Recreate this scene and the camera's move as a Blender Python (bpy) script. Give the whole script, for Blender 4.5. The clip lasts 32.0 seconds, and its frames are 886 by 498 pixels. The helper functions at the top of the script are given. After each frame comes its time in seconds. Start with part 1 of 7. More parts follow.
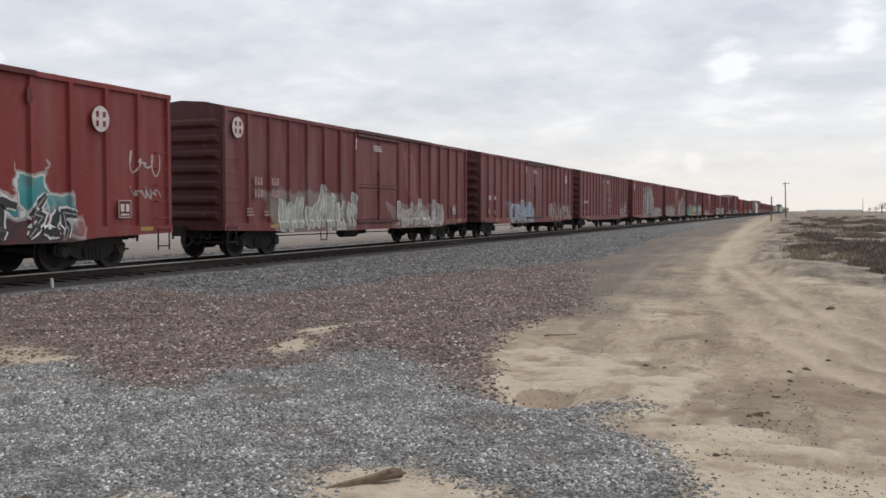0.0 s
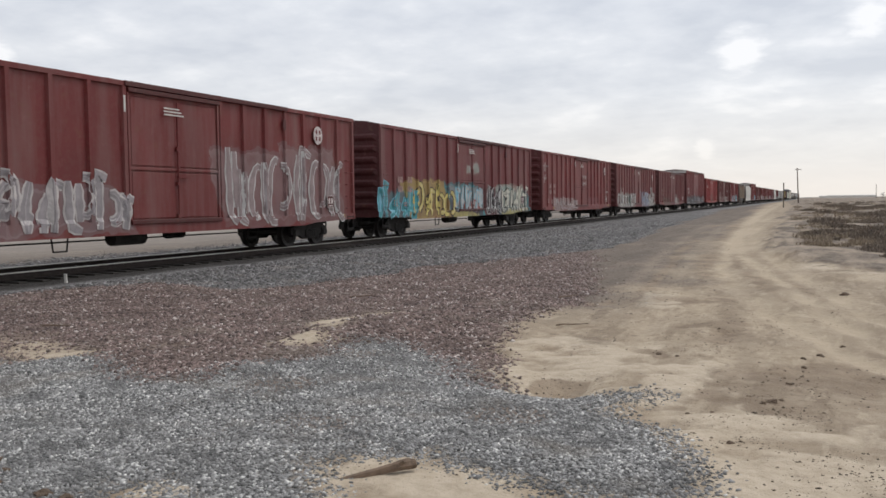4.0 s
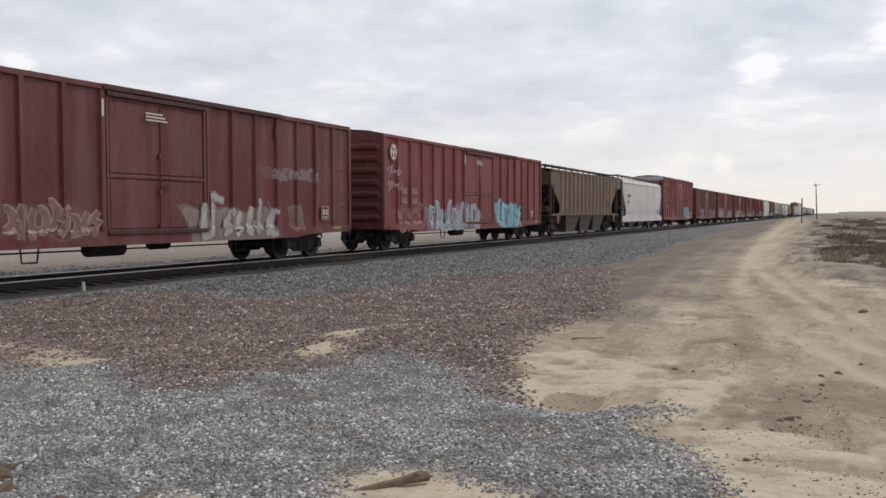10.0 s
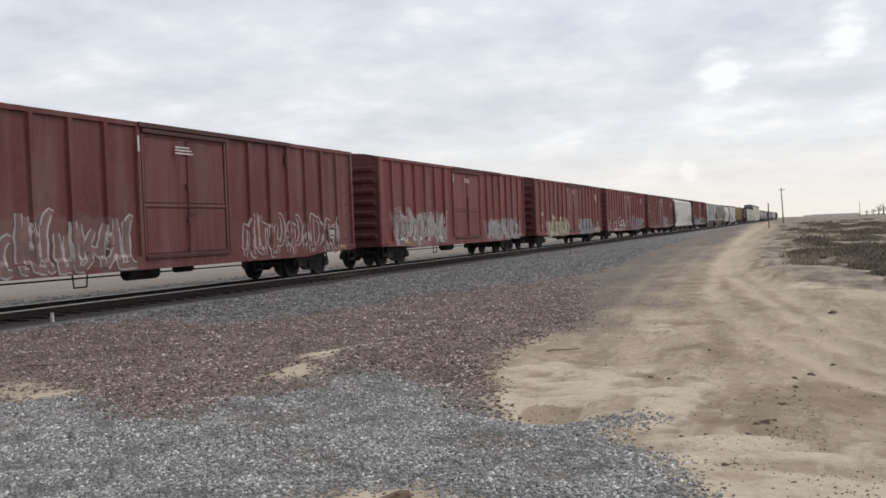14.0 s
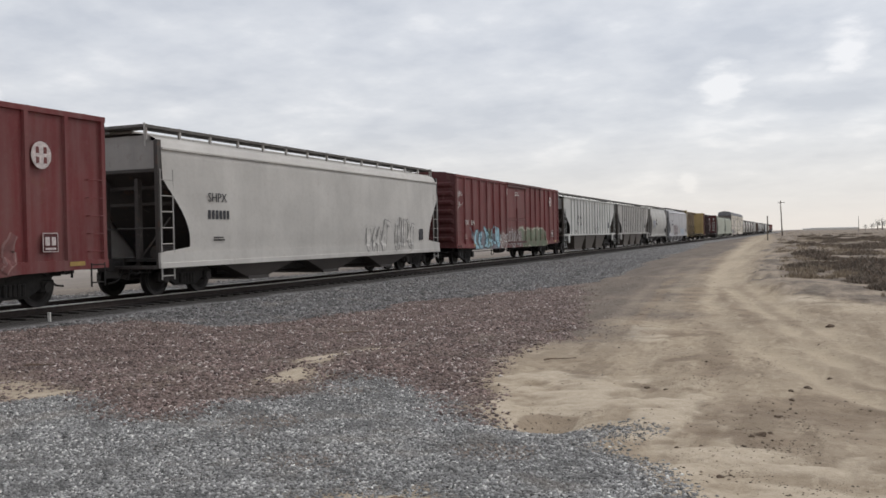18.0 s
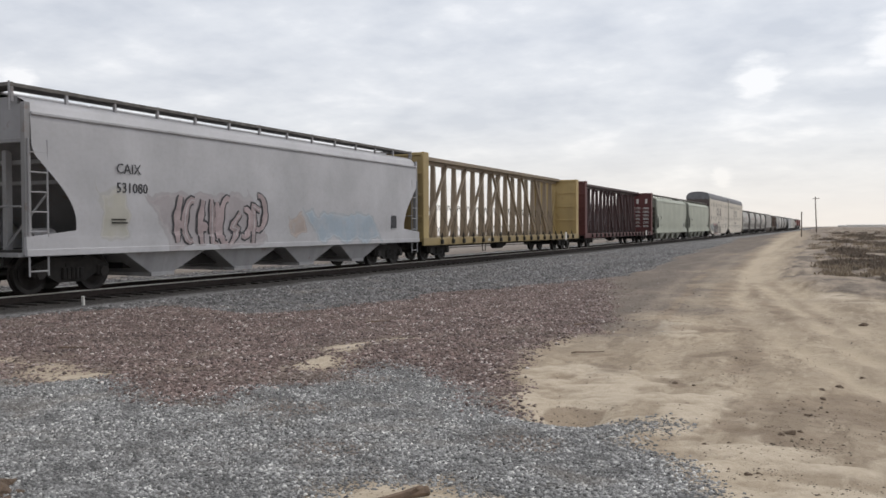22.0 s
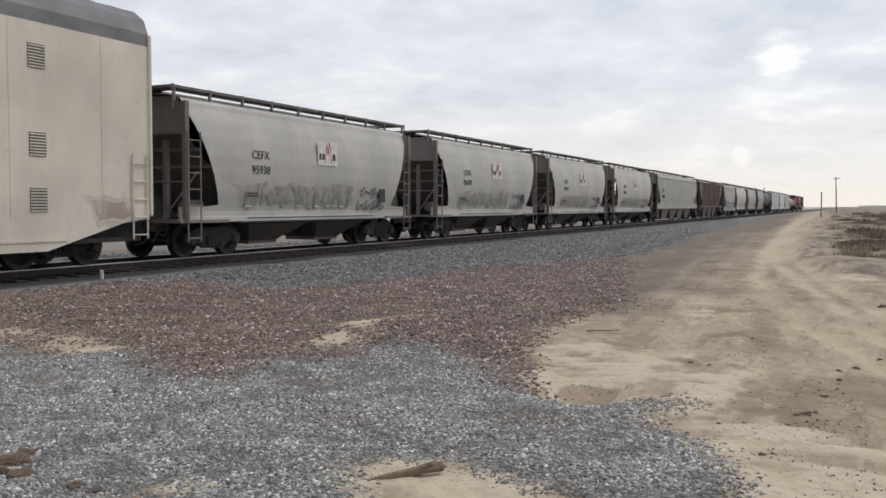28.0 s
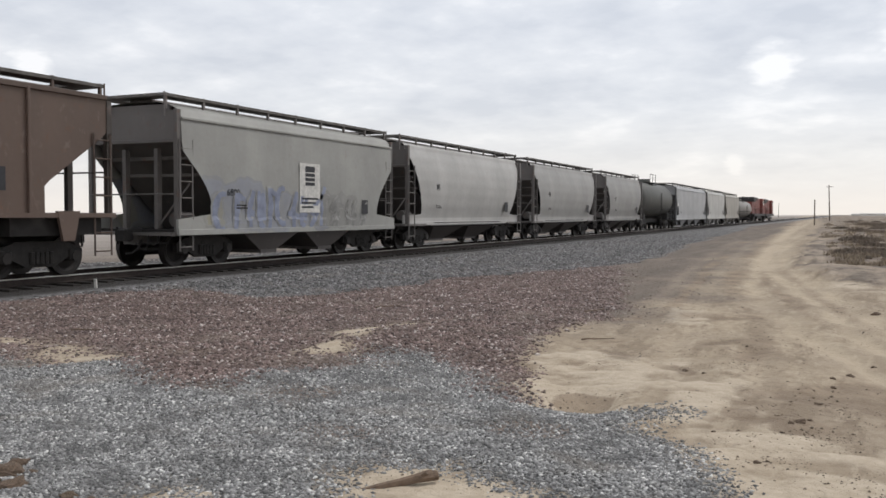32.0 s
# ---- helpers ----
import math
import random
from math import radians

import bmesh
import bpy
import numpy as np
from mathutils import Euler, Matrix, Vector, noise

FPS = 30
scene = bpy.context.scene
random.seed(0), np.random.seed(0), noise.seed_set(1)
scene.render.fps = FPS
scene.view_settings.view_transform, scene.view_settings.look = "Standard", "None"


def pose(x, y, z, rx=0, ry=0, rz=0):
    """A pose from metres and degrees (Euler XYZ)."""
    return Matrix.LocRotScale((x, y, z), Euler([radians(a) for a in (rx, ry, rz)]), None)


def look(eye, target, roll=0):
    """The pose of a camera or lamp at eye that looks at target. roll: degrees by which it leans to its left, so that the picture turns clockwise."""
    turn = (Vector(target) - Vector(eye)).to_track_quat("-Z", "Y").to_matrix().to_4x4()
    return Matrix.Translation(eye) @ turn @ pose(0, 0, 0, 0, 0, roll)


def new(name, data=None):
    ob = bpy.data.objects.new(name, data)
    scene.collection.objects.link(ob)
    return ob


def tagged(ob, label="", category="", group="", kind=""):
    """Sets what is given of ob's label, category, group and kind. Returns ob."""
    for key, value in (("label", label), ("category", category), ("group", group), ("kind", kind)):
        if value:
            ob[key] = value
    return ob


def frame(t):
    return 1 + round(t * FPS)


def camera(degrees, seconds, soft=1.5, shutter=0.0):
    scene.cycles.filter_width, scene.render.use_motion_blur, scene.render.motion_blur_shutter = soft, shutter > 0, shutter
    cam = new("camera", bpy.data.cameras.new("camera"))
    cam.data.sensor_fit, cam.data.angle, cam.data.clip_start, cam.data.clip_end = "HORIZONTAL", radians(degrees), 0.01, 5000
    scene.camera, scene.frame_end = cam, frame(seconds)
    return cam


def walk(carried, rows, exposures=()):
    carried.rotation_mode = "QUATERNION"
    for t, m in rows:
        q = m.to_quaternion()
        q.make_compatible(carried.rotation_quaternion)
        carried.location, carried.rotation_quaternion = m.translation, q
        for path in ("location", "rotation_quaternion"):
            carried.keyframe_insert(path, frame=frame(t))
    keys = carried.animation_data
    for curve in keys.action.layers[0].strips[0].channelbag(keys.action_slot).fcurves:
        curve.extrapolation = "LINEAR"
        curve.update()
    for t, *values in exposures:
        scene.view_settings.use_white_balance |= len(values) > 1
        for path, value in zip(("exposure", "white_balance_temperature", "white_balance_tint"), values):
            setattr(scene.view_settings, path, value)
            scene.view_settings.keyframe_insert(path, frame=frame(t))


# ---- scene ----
EYE = (0.0, 0.0, 1.445)          # height over the rail heads
TRACK_X = -16.94                 # middle of the track; the camera looks along +y


def aim(yaw, pitch, roll):
    a, b = radians(yaw), radians(pitch)
    way = Vector((-math.sin(a) * math.cos(b), math.cos(a) * math.cos(b), math.sin(b)))
    return look(EYE, Vector(EYE) + way * 10, roll)


cam = camera(54.35, 32.0, soft=1.6)
PATH = [
    (0, 22.68, -2.55, 0.05),
    (0.5, 22.44, -2.49, -0.78),
    (1, 22.76, -2.40, -0.93),
    (1.5, 22.99, -2.31, -0.85),
    (2, 22.99, -2.33, -0.87),
    (2.5, 22.95, -2.53, -1.42),
    (4.5, 23.58, -3.22, -0.48),
    (5, 23.81, -2.94, -0.53),
    (5.5, 24.27, -2.48, -0.89),
    (6, 23.61, -1.73, 0.08),
    (6.5, 22.35, -1.36, -0.78),
    (7, 22.09, -1.31, -1.13),
    (7.5, 22.89, -1.21, -1.05),
    (8, 23.03, -1.09, -0.63),
    (8.5, 23.21, -0.90, -0.67),
    (9, 24.98, -1.19, -1.64),
    (9.5, 25.06, -1.60, -0.84),
    (10, 24.44, -2.34, -0.15),
    (10.5, 24.05, -3.07, 0.11),
    (11, 23.47, -3.28, 0.02),
    (11.5, 22.71, -2.81, -1.35),
    (12, 22.19, -2.33, -1.72),
    (12.5, 22.12, -2.00, -1.71),
    (13, 21.99, -1.92, -1.77),
    (13.5, 22.25, -1.37, -2.24),
    (15.5, 23.75, -1.44, -1.25),
    (16, 22.59, -1.21, -1.10),
    (16.5, 22.20, -1.15, -1.00),
    (17, 22.04, -0.98, -1.18),
    (17.5, 22.46, -0.95, -0.97),
    (18, 22.50, -0.84, -1.12),
    (18.5, 22.70, -0.97, -1.06),
    (19, 22.88, -0.85, -1.99),
    (19.5, 24.07, -1.54, -2.33),
    (20, 25.00, -1.89, -1.92),
    (20.5, 25.75, -1.98, -1.52),
    (21, 25.47, -1.58, -1.12),
    (21.5, 25.00, -1.44, -0.32),
    (22, 24.43, -1.42, -0.22),
    (22.5, 24.22, -1.64, -0.31),
    (23, 24.38, -1.88, -0.16),
    (23.5, 24.51, -2.10, -0.08),
    (24, 24.67, -2.44, -0.18),
    (24.5, 24.89, -2.51, -0.14),
    (26.5, 24.89, -2.49, 0.44),
    (27, 25.13, -2.63, 0.23),
    (27.5, 25.29, -2.87, 0.67),
    (28, 25.50, -2.94, 0.26),
    (28.5, 25.47, -2.75, 0.11),
    (29, 25.41, -2.66, -0.16),
    (29.5, 25.38, -2.80, -0.27),
    (30, 25.55, -2.84, -0.09),
    (30.5, 25.54, -2.83, -0.08),
    (31, 25.48, -2.60, 0.11),
    (31.5, 25.32, -2.63, 0.46),
    (32, 25.14, -2.38, 0.21),
]
walk(cam, [(t, aim(a, b, c)) for t, a, b, c in PATH], [(0.0, 0.0), (5.0, 0.0), (9.0, -0.05), (12.0, 0.06), (14.0, 0.02), (16.0, 0.0), (17.0, 0.02), (18.0, -0.13), (20.0, -0.05), (22.0, 0.0), (32.0, 0.03)])

# ---- light: overcast morning, bright haze ahead and to the right ----
world = bpy.data.worlds.new("overcast_sky")
scene.world = world
world.use_nodes = True
wn, wl = world.node_tree.nodes, world.node_tree.links
wn.clear()
SUN_EL, SUN_AZ = 50.0, 38.0      # degrees up, degrees to the right of +y
w_out = wn.new("ShaderNodeOutputWorld")
w_bg = wn.new("ShaderNodeBackground")
w_sky = wn.new("ShaderNodeTexSky")
w_sky.sky_type, w_sky.sun_disc = "NISHITA", False
w_sky.sun_elevation, w_sky.sun_rotation = radians(SUN_EL), radians(SUN_AZ)
w_tc = wn.new("ShaderNodeTexCoord")
w_sep = wn.new("ShaderNodeSeparateXYZ")
wl.new(w_tc.outputs["Generated"], w_sep.inputs[0])


def w_math(op, a, b=None):
    n = wn.new("ShaderNodeMath")
    n.operation = op
    for i, v in enumerate((a, b)):
        if v is None:
            continue
        if isinstance(v, (int, float)):
            n.inputs[i].default_value = v
        else:
            wl.new(v, n.inputs[i])
    return n.outputs[0]


zc = w_math("ADD", w_math("MAXIMUM", w_sep.outputs["Z"], 0.0), 0.20)
w_vec = wn.new("ShaderNodeCombineXYZ")
wl.new(w_math("DIVIDE", w_sep.outputs["X"], zc), w_vec.inputs[0])
wl.new(w_math("DIVIDE", w_sep.outputs["Y"], zc), w_vec.inputs[1])


def w_noise(scale, detail, rough, shift):
    mp = wn.new("ShaderNodeMapping")
    mp.inputs["Location"].default_value = (shift, shift * 0.7, 0)
    wl.new(w_vec.outputs[0], mp.inputs["Vector"])
    n = wn.new("ShaderNodeTexNoise")
    n.inputs["Scale"].default_value, n.inputs["Detail"].default_value = scale, detail
    n.inputs["Roughness"].default_value = rough
    wl.new(mp.outputs[0], n.inputs["Vector"])
    return n.outputs["Fac"]


def w_ramp(fac, stops):
    r = wn.new("ShaderNodeValToRGB")
    while len(r.color_ramp.elements) < len(stops):
        r.color_ramp.elements.new(0.5)
    for e, (p, c) in zip(r.color_ramp.elements, stops):
        e.position, e.color = p, (*c, 1)
    wl.new(fac, r.inputs[0])
    return r.outputs[0]


def w_mix(fac, a, b):
    m = wn.new("ShaderNodeMix")
    m.data_type = "RGBA"
    for s, v in ((m.inputs[0], fac), (m.inputs[6], a), (m.inputs[7], b)):
        if isinstance(v, (int, float)):
            s.default_value = v
        elif isinstance(v, tuple):
            s.default_value = (*v, 1)
        else:
            wl.new(v, s)
    return m.outputs[2]


cloud_big = w_noise(2.3, 6.0, 0.50, 3.1)
cloud_small = w_noise(8.0, 5.0, 0.55, 9.4)
cloud_sum = w_math("ADD", w_math("MULTIPLY", cloud_big, 0.72), w_math("MULTIPLY", cloud_small, 0.28))


def w_break(x, y, z, size):
    """A bright thin place in the cloud, by its direction."""
    d = wn.new("ShaderNodeVectorMath")
    d.operation = "DISTANCE"
    wl.new(w_tc.outputs["Generated"], d.inputs[0])
    d.inputs[1].default_value = (x, y, z)
    ragged = w_math("ADD", d.outputs["Value"], w_math("MULTIPLY", w_math("SUBTRACT", cloud_small, 0.5), size * 2.2))
    return w_math("MAXIMUM", w_math("SUBTRACT", 1.0, w_math("DIVIDE", ragged, size)), 0.0)


for bx, by, bz, bs in ((-0.077, 0.984, 0.160, 0.030), (-0.113, 0.992, 0.053, 0.014), (-0.763, 0.628, 0.153, 0.024), (0.048, 0.981, 0.189, 0.030)):
    cloud_sum = w_math("ADD", cloud_sum, w_math("MULTIPLY", w_break(bx, by, bz, bs), 0.38))
cloud_col = w_ramp(cloud_sum, [(0.38, (0.66, 0.69, 0.755)), (0.47, (0.745, 0.77, 0.825)), (0.555, (0.82, 0.84, 0.885)), (0.68, (1.02, 1.02, 1.04))])
haze = w_ramp(w_sep.outputs["Z"], [(0.0, (1, 1, 1)), (0.035, (0.66, 0.66, 0.66)), (0.12, (0.16, 0.16, 0.16)), (0.22, (0, 0, 0))])
w_all = w_mix(haze, cloud_col, (0.945, 0.89, 0.84))
sky_dim = wn.new("ShaderNodeVectorMath")
sky_dim.operation = "SCALE"
sky_dim.inputs["Scale"].default_value = 0.10
wl.new(w_sky.outputs[0], sky_dim.inputs[0])
w_fin = w_mix(0.88, sky_dim.outputs[0], w_all)
wl.new(w_fin, w_bg.inputs["Color"])
w_bg.inputs["Strength"].default_value = 1.02
wl.new(w_bg.outputs[0], w_out.inputs["Surface"])
sun = new("sun", bpy.data.lights.new("sun", "SUN"))
sun.data.energy, sun.data.angle, sun.data.color = 1.0, radians(16), (1.0, 0.95, 0.88)
se, sa = radians(SUN_EL), radians(SUN_AZ)
sun.matrix_world = look((0, 0, 50), Vector((0, 0, 50)) - Vector((math.sin(sa) * math.cos(se), math.cos(sa) * math.cos(se), math.sin(se))))


# ---- materials ----
class Nodes:
    """Short hand for one material's node tree."""

    def __init__(self, name):
        self.m = bpy.data.materials.new(name)
        self.m.use_nodes = True
        self.n, self.l = self.m.node_tree.nodes, self.m.node_tree.links
        self.b = self.n["Principled BSDF"]

    def put(self, sock, v):
        if isinstance(v, (int, float)):
            sock.default_value = v
        elif isinstance(v, tuple):
            sock.default_value = (*v, 1) if len(v) == 3 and sock.type == "RGBA" else v
        else:
            self.l.new(v, sock)

    def math(self, op, a, b=None, c=None):
        n = self.n.new("ShaderNodeMath")
        n.operation = op
        for i, v in enumerate((a, b, c)):
            if v is not None:
                self.put(n.inputs[i], v)
        return n.outputs[0]

    def noise(self, vec, scale, detail=4.0, rough=0.55, stretch=None):
        if stretch:
            mp = self.n.new("ShaderNodeMapping")
            mp.inputs["Scale"].default_value = stretch
            self.l.new(vec, mp.inputs["Vector"])
            vec = mp.outputs[0]
        n = self.n.new("ShaderNodeTexNoise")
        n.inputs["Scale"].default_value, n.inputs["Detail"].default_value, n.inputs["Roughness"].default_value = scale, detail, rough
        self.l.new(vec, n.inputs["Vector"])
        return n.outputs["Fac"]

    def ramp(self, fac, stops):
        r = self.n.new("ShaderNodeValToRGB")
        while len(r.color_ramp.elements) < len(stops):
            r.color_ramp.elements.new(0.5)
        for e, (p, c) in zip(r.color_ramp.elements, stops):
            e.position, e.color = p, (*c, 1) if isinstance(c, tuple) else (c, c, c, 1)
        self.l.new(fac, r.inputs[0])
        return r.outputs[0]

    def mix(self, fac, a, b):
        m = self.n.new("ShaderNodeMix")
        m.data_type = "RGBA"
        for s, v in ((m.inputs[0], fac), (m.inputs[6], a), (m.inputs[7], b)):
            self.put(s, v)
        return m.outputs[2]

    def coords(self, ob=None):
        t = self.n.new("ShaderNodeTexCoord")
        if ob:
            t.object = ob
        return t.outputs["Object"]

    def bump(self, height, strength, distance=0.02):
        b = self.n.new("ShaderNodeBump")
        b.inputs["Strength"].default_value, b.inputs["Distance"].default_value = strength, distance
        self.l.new(height, b.inputs["Height"])
        self.l.new(b.outputs[0], self.b.inputs["Normal"])

    def done(self, color, rough=0.6, metal=0.0):
        self.put(self.b.inputs["Base Color"], color)
        self.put(self.b.inputs["Roughness"], rough)
        self.put(self.b.inputs["Metallic"], metal)
        return self.m


def shade(c, k):
    return tuple(min(1.0, v * k) for v in c)


class Tree(Nodes):
    """The same short hand inside a node group."""

    def __init__(self, tree):
        self.n, self.l = tree.nodes, tree.links


TAG_GROUP = []


def tag_group():
    """One sprayed piece: letter-like blocks with a fill, a rim and a dark surround, laid over a base colour."""
    if TAG_GROUP:
        return TAG_GROUP[0]
    t = bpy.data.node_groups.new("sprayed_piece", "ShaderNodeTree")
    TAG_GROUP.append(t)
    for nm in ("base", "fill", "line", "under"):
        t.interface.new_socket(nm, in_out="INPUT", socket_type="NodeSocketColor")
    for nm in ("x", "z", "sway", "wear", "tone", "x0", "wide", "count", "z0", "tall", "seed", "slit", "power"):
        t.interface.new_socket(nm, in_out="INPUT", socket_type="NodeSocketFloat")
    t.interface.new_socket("color", in_out="OUTPUT", socket_type="NodeSocketColor")
    k = Tree(t)
    gin, gout = t.nodes.new("NodeGroupInput"), t.nodes.new("NodeGroupOutput")
    v = gin.outputs
    m = k.math

    def dim(c, f):
        return k.mix(f, (0.0, 0.0, 0.0), c)

    wide, tall = v["wide"], v["tall"]
    low = m("DIVIDE", m("SUBTRACT", v["z"], v["z0"]), tall)
    u = m("ADD", m("DIVIDE", m("SUBTRACT", v["x"], v["x0"]), wide), m("MULTIPLY", low, 0.22))
    cell, f = m("FLOOR", u), m("FRACT", u)
    wn1 = t.nodes.new("ShaderNodeTexWhiteNoise")
    wn1.noise_dimensions = "1D"
    t.links.new(m("ADD", cell, v["seed"]), wn1.inputs["W"])
    cs = t.nodes.new("ShaderNodeSeparateColor")
    t.links.new(wn1.outputs["Color"], cs.inputs[0])
    r1, r2, r3 = cs.outputs[0], cs.outputs[1], cs.outputs[2]
    ends = m("MINIMUM", u, m("SUBTRACT", v["count"], u))
    sky = m("SUBTRACT", m("ADD", 0.72, m("MULTIPLY", r1, 0.28)), low)
    d = m("MULTIPLY", m("SUBTRACT", 0.5, m("ABSOLUTE", m("SUBTRACT", f, 0.5))), wide)
    d = m("MINIMUM", d, m("MULTIPLY", sky, tall))
    d = m("MINIMUM", d, m("MULTIPLY", m("SUBTRACT", low, m("MULTIPLY", r2, 0.10)), tall))
    side = m("ABSOLUTE", m("SUBTRACT", f, m("GREATER_THAN", r3, 0.5)))
    for at_z, tilt, mirror in ((0.36, 0.10, False), (0.62, -0.08, True)):
        hz = m("ADD", at_z, m("MULTIPLY", r2 if mirror else r1, tilt))
        slit = m("MULTIPLY", m("SUBTRACT", m("ABSOLUTE", m("SUBTRACT", low, hz)), 0.012), tall)
        reach = m("ADD", m("SUBTRACT", side, 0.62), m("MULTIPLY", r1, 0.22)) if mirror else m("SUBTRACT", 0.42, side)
        d = m("MINIMUM", d, m("ADD", m("MAXIMUM", slit, m("MULTIPLY", reach, wide)), v["slit"]))
    d = m("MINIMUM", d, m("MULTIPLY", ends, wide))
    up = k.ramp(m("ADD", low, m("MULTIPLY", v["sway"], 0.8)), [(0.25, 0.0), (0.75, 1.0)])
    face = k.mix(up, dim(v["fill"], 0.82), k.mix(0.22, v["fill"], v["line"]))
    face = k.mix(m("MULTIPLY", v["tone"], 0.5), face, dim(v["fill"], 0.65))
    face = k.mix(m("MULTIPLY", r3, 0.35), face, dim(v["fill"], 0.55))
    rim = k.ramp(m("SUBTRACT", d, m("MULTIPLY", tall, 0.008)), [(0.030, 0.0), (0.050, 1.0)])
    inner = k.mix(rim, v["line"], face)
    inner = k.mix(k.ramp(m("ADD", d, 0.5), [(0.494, 0.0), (0.506, 1.0)]), k.mix(0.5, v["line"], v["under"]), inner)
    frame_d = m("MULTIPLY", m("MINIMUM", ends, m("MINIMUM", low, m("ADD", sky, 0.03))), m("MINIMUM", wide, tall))
    halo = k.ramp(m("ADD", m("MAXIMUM", d, frame_d), 0.5), [(0.455, 0.0), (0.475, 1.0)])
    t.links.new(k.mix(m("MULTIPLY", halo, m("MULTIPLY", v["wear"], v["power"])), v["base"], inner), gout.inputs[0])
    return t


def is_scribble(rgb, fill, rate):
    return rate >= 2.0 or rgb == fill


def paint(name, rgb, car=None, grime=0.5, rust=0.3, tags=(), dust=(0.30, 0.25, 0.21), fade=0.0, rough=0.55):
    """Weathered car paint; tags: (x0, x1, z0, z1, fill, line, letters a metre, strength) painted areas in the car's own metres."""
    k = Nodes(name)
    p = k.coords(car)
    blotch = k.noise(p, 0.55, 5.0)
    fine = k.noise(p, 9.0, 4.0, 0.6)
    streak = k.noise(p, 1.0, 4.0, 0.55, (2.0, 2.0, 0.22))
    col = k.mix(k.ramp(blotch, [(0.35, 0.0), (0.7, 1.0)]), shade(rgb, 0.86), shade(rgb, 1.12))
    if fade:
        col = k.mix(k.math("MULTIPLY", k.ramp(streak, [(0.45, 0.0), (0.7, 1.0)]), fade), col, (0.5, 0.42, 0.38))
    sep = k.n.new("ShaderNodeSeparateXYZ")
    k.l.new(p, sep.inputs[0])
    sheet = k.n.new("ShaderNodeTexWhiteNoise")
    sheet.noise_dimensions = "1D"
    k.l.new(k.math("FLOOR", k.math("DIVIDE", sep.outputs["X"], 1.12)), sheet.inputs["W"])
    col = k.mix(k.math("MULTIPLY", sheet.outputs["Value"], 0.26 * grime), col, shade(rgb, 0.6))
    scuff = k.ramp(k.noise(p, 4.2, 6.0, 0.7, (1.0, 1.0, 0.6)), [(0.60, 0.0), (0.70, 1.0)])
    col = k.mix(k.math("MULTIPLY", scuff, 0.42 * grime), col, k.mix(0.5, rgb, (0.40, 0.25, 0.22) if rgb[0] > 1.8 * rgb[1] else (0.46, 0.38, 0.34)))
    if tags:
        X, Z = sep.outputs["X"], sep.outputs["Z"]
        def sway(seed, size, amount):
            mp = k.n.new("ShaderNodeMapping")
            mp.inputs["Location"].default_value = (seed, 0, seed * 0.6)
            k.l.new(p, mp.inputs["Vector"])
            return k.math("MULTIPLY", k.math("SUBTRACT", k.noise(mp.outputs[0], size, 2.0), 0.5), amount)

        wx, wz = sway(3.3, 1.5, 0.75), sway(8.1, 1.3, 0.75)
        wear = k.ramp(k.noise(p, 2.3, 4.0), [(0.28, 0.5), (0.52, 1.0)])
        tone_n = k.ramp(k.noise(p, 0.9, 2.0), [(0.42, 0.0), (0.58, 1.0)])
        xs, zs = k.math("ADD", X, wx), k.math("ADD", Z, wz)
        for i, (x0, x1, z0, z1, fill, line, rate, power) in enumerate(tags):
            if rate > 0.55:
                if is_scribble(rgb, fill, rate) or sum(abs(a - b) for a, b in zip(rgb, fill)) < 0.12:
                    continue
                line, rate, power = fill, 0.3, power * (0.9 if power >= 0.99 else 0.55)
            n = max(1, round((x1 - x0) * rate * 0.95))
            g = k.n.new("ShaderNodeGroup")
            g.node_tree = tag_group()
            for nm, v in (("base", col), ("x", xs), ("z", zs), ("sway", wx), ("wear", wear), ("tone", tone_n), ("x0", float(x0)), ("wide", (x1 - x0) / n), ("count", float(n)), ("z0", float(z0)), ("tall", z1 - z0),
                          ("seed", 7.37 * i + 0.13 * abs(x0) + (rgb[0] * 91.0) % 7), ("slit", 0.0 if rate > 0.55 else 9.0), ("power", float(power)), ("fill", fill), ("line", line), ("under", shade(rgb, 0.45))):
                k.put(g.inputs[nm], v)
            col = g.outputs[0]
    dirt = k.math("MULTIPLY", k.ramp(streak, [(0.50, 0.0), (0.85, 1.0)]), grime * 0.62)
    col = k.mix(dirt, col, k.mix(0.5, shade(dust, 0.35), shade(rgb, 0.5)))
    spots = k.math("MULTIPLY", k.ramp(k.noise(p, 3.1, 6.0, 0.65), [(0.60, 0.0), (0.70, 1.0)]), rust)
    col = k.mix(spots, col, (0.16, 0.07, 0.035))
    col = k.mix(k.math("MULTIPLY", k.ramp(fine, [(0.45, 0.0), (0.85, 1.0)]), 0.14), col, shade(dust, 0.8))
    k.bump(blotch, 0.15, 0.05)
    return k.done(col, k.math("ADD", k.math("MULTIPLY", fine, 0.25), rough - 0.1))


def plain(name, rgb, rough=0.7, metal=0.0, var=0.35, scale=6.0, bump=0.0):
    k = Nodes(name)
    p = k.coords()
    a = k.noise(p, scale, 5.0, 0.6)
    col = k.mix(k.ramp(a, [(0.3, 0.0), (0.72, 1.0)]), shade(rgb, 1 - var), shade(rgb, 1 + var))
    if bump:
        k.bump(a, bump, 0.02)
    return k.done(col, rough, metal)


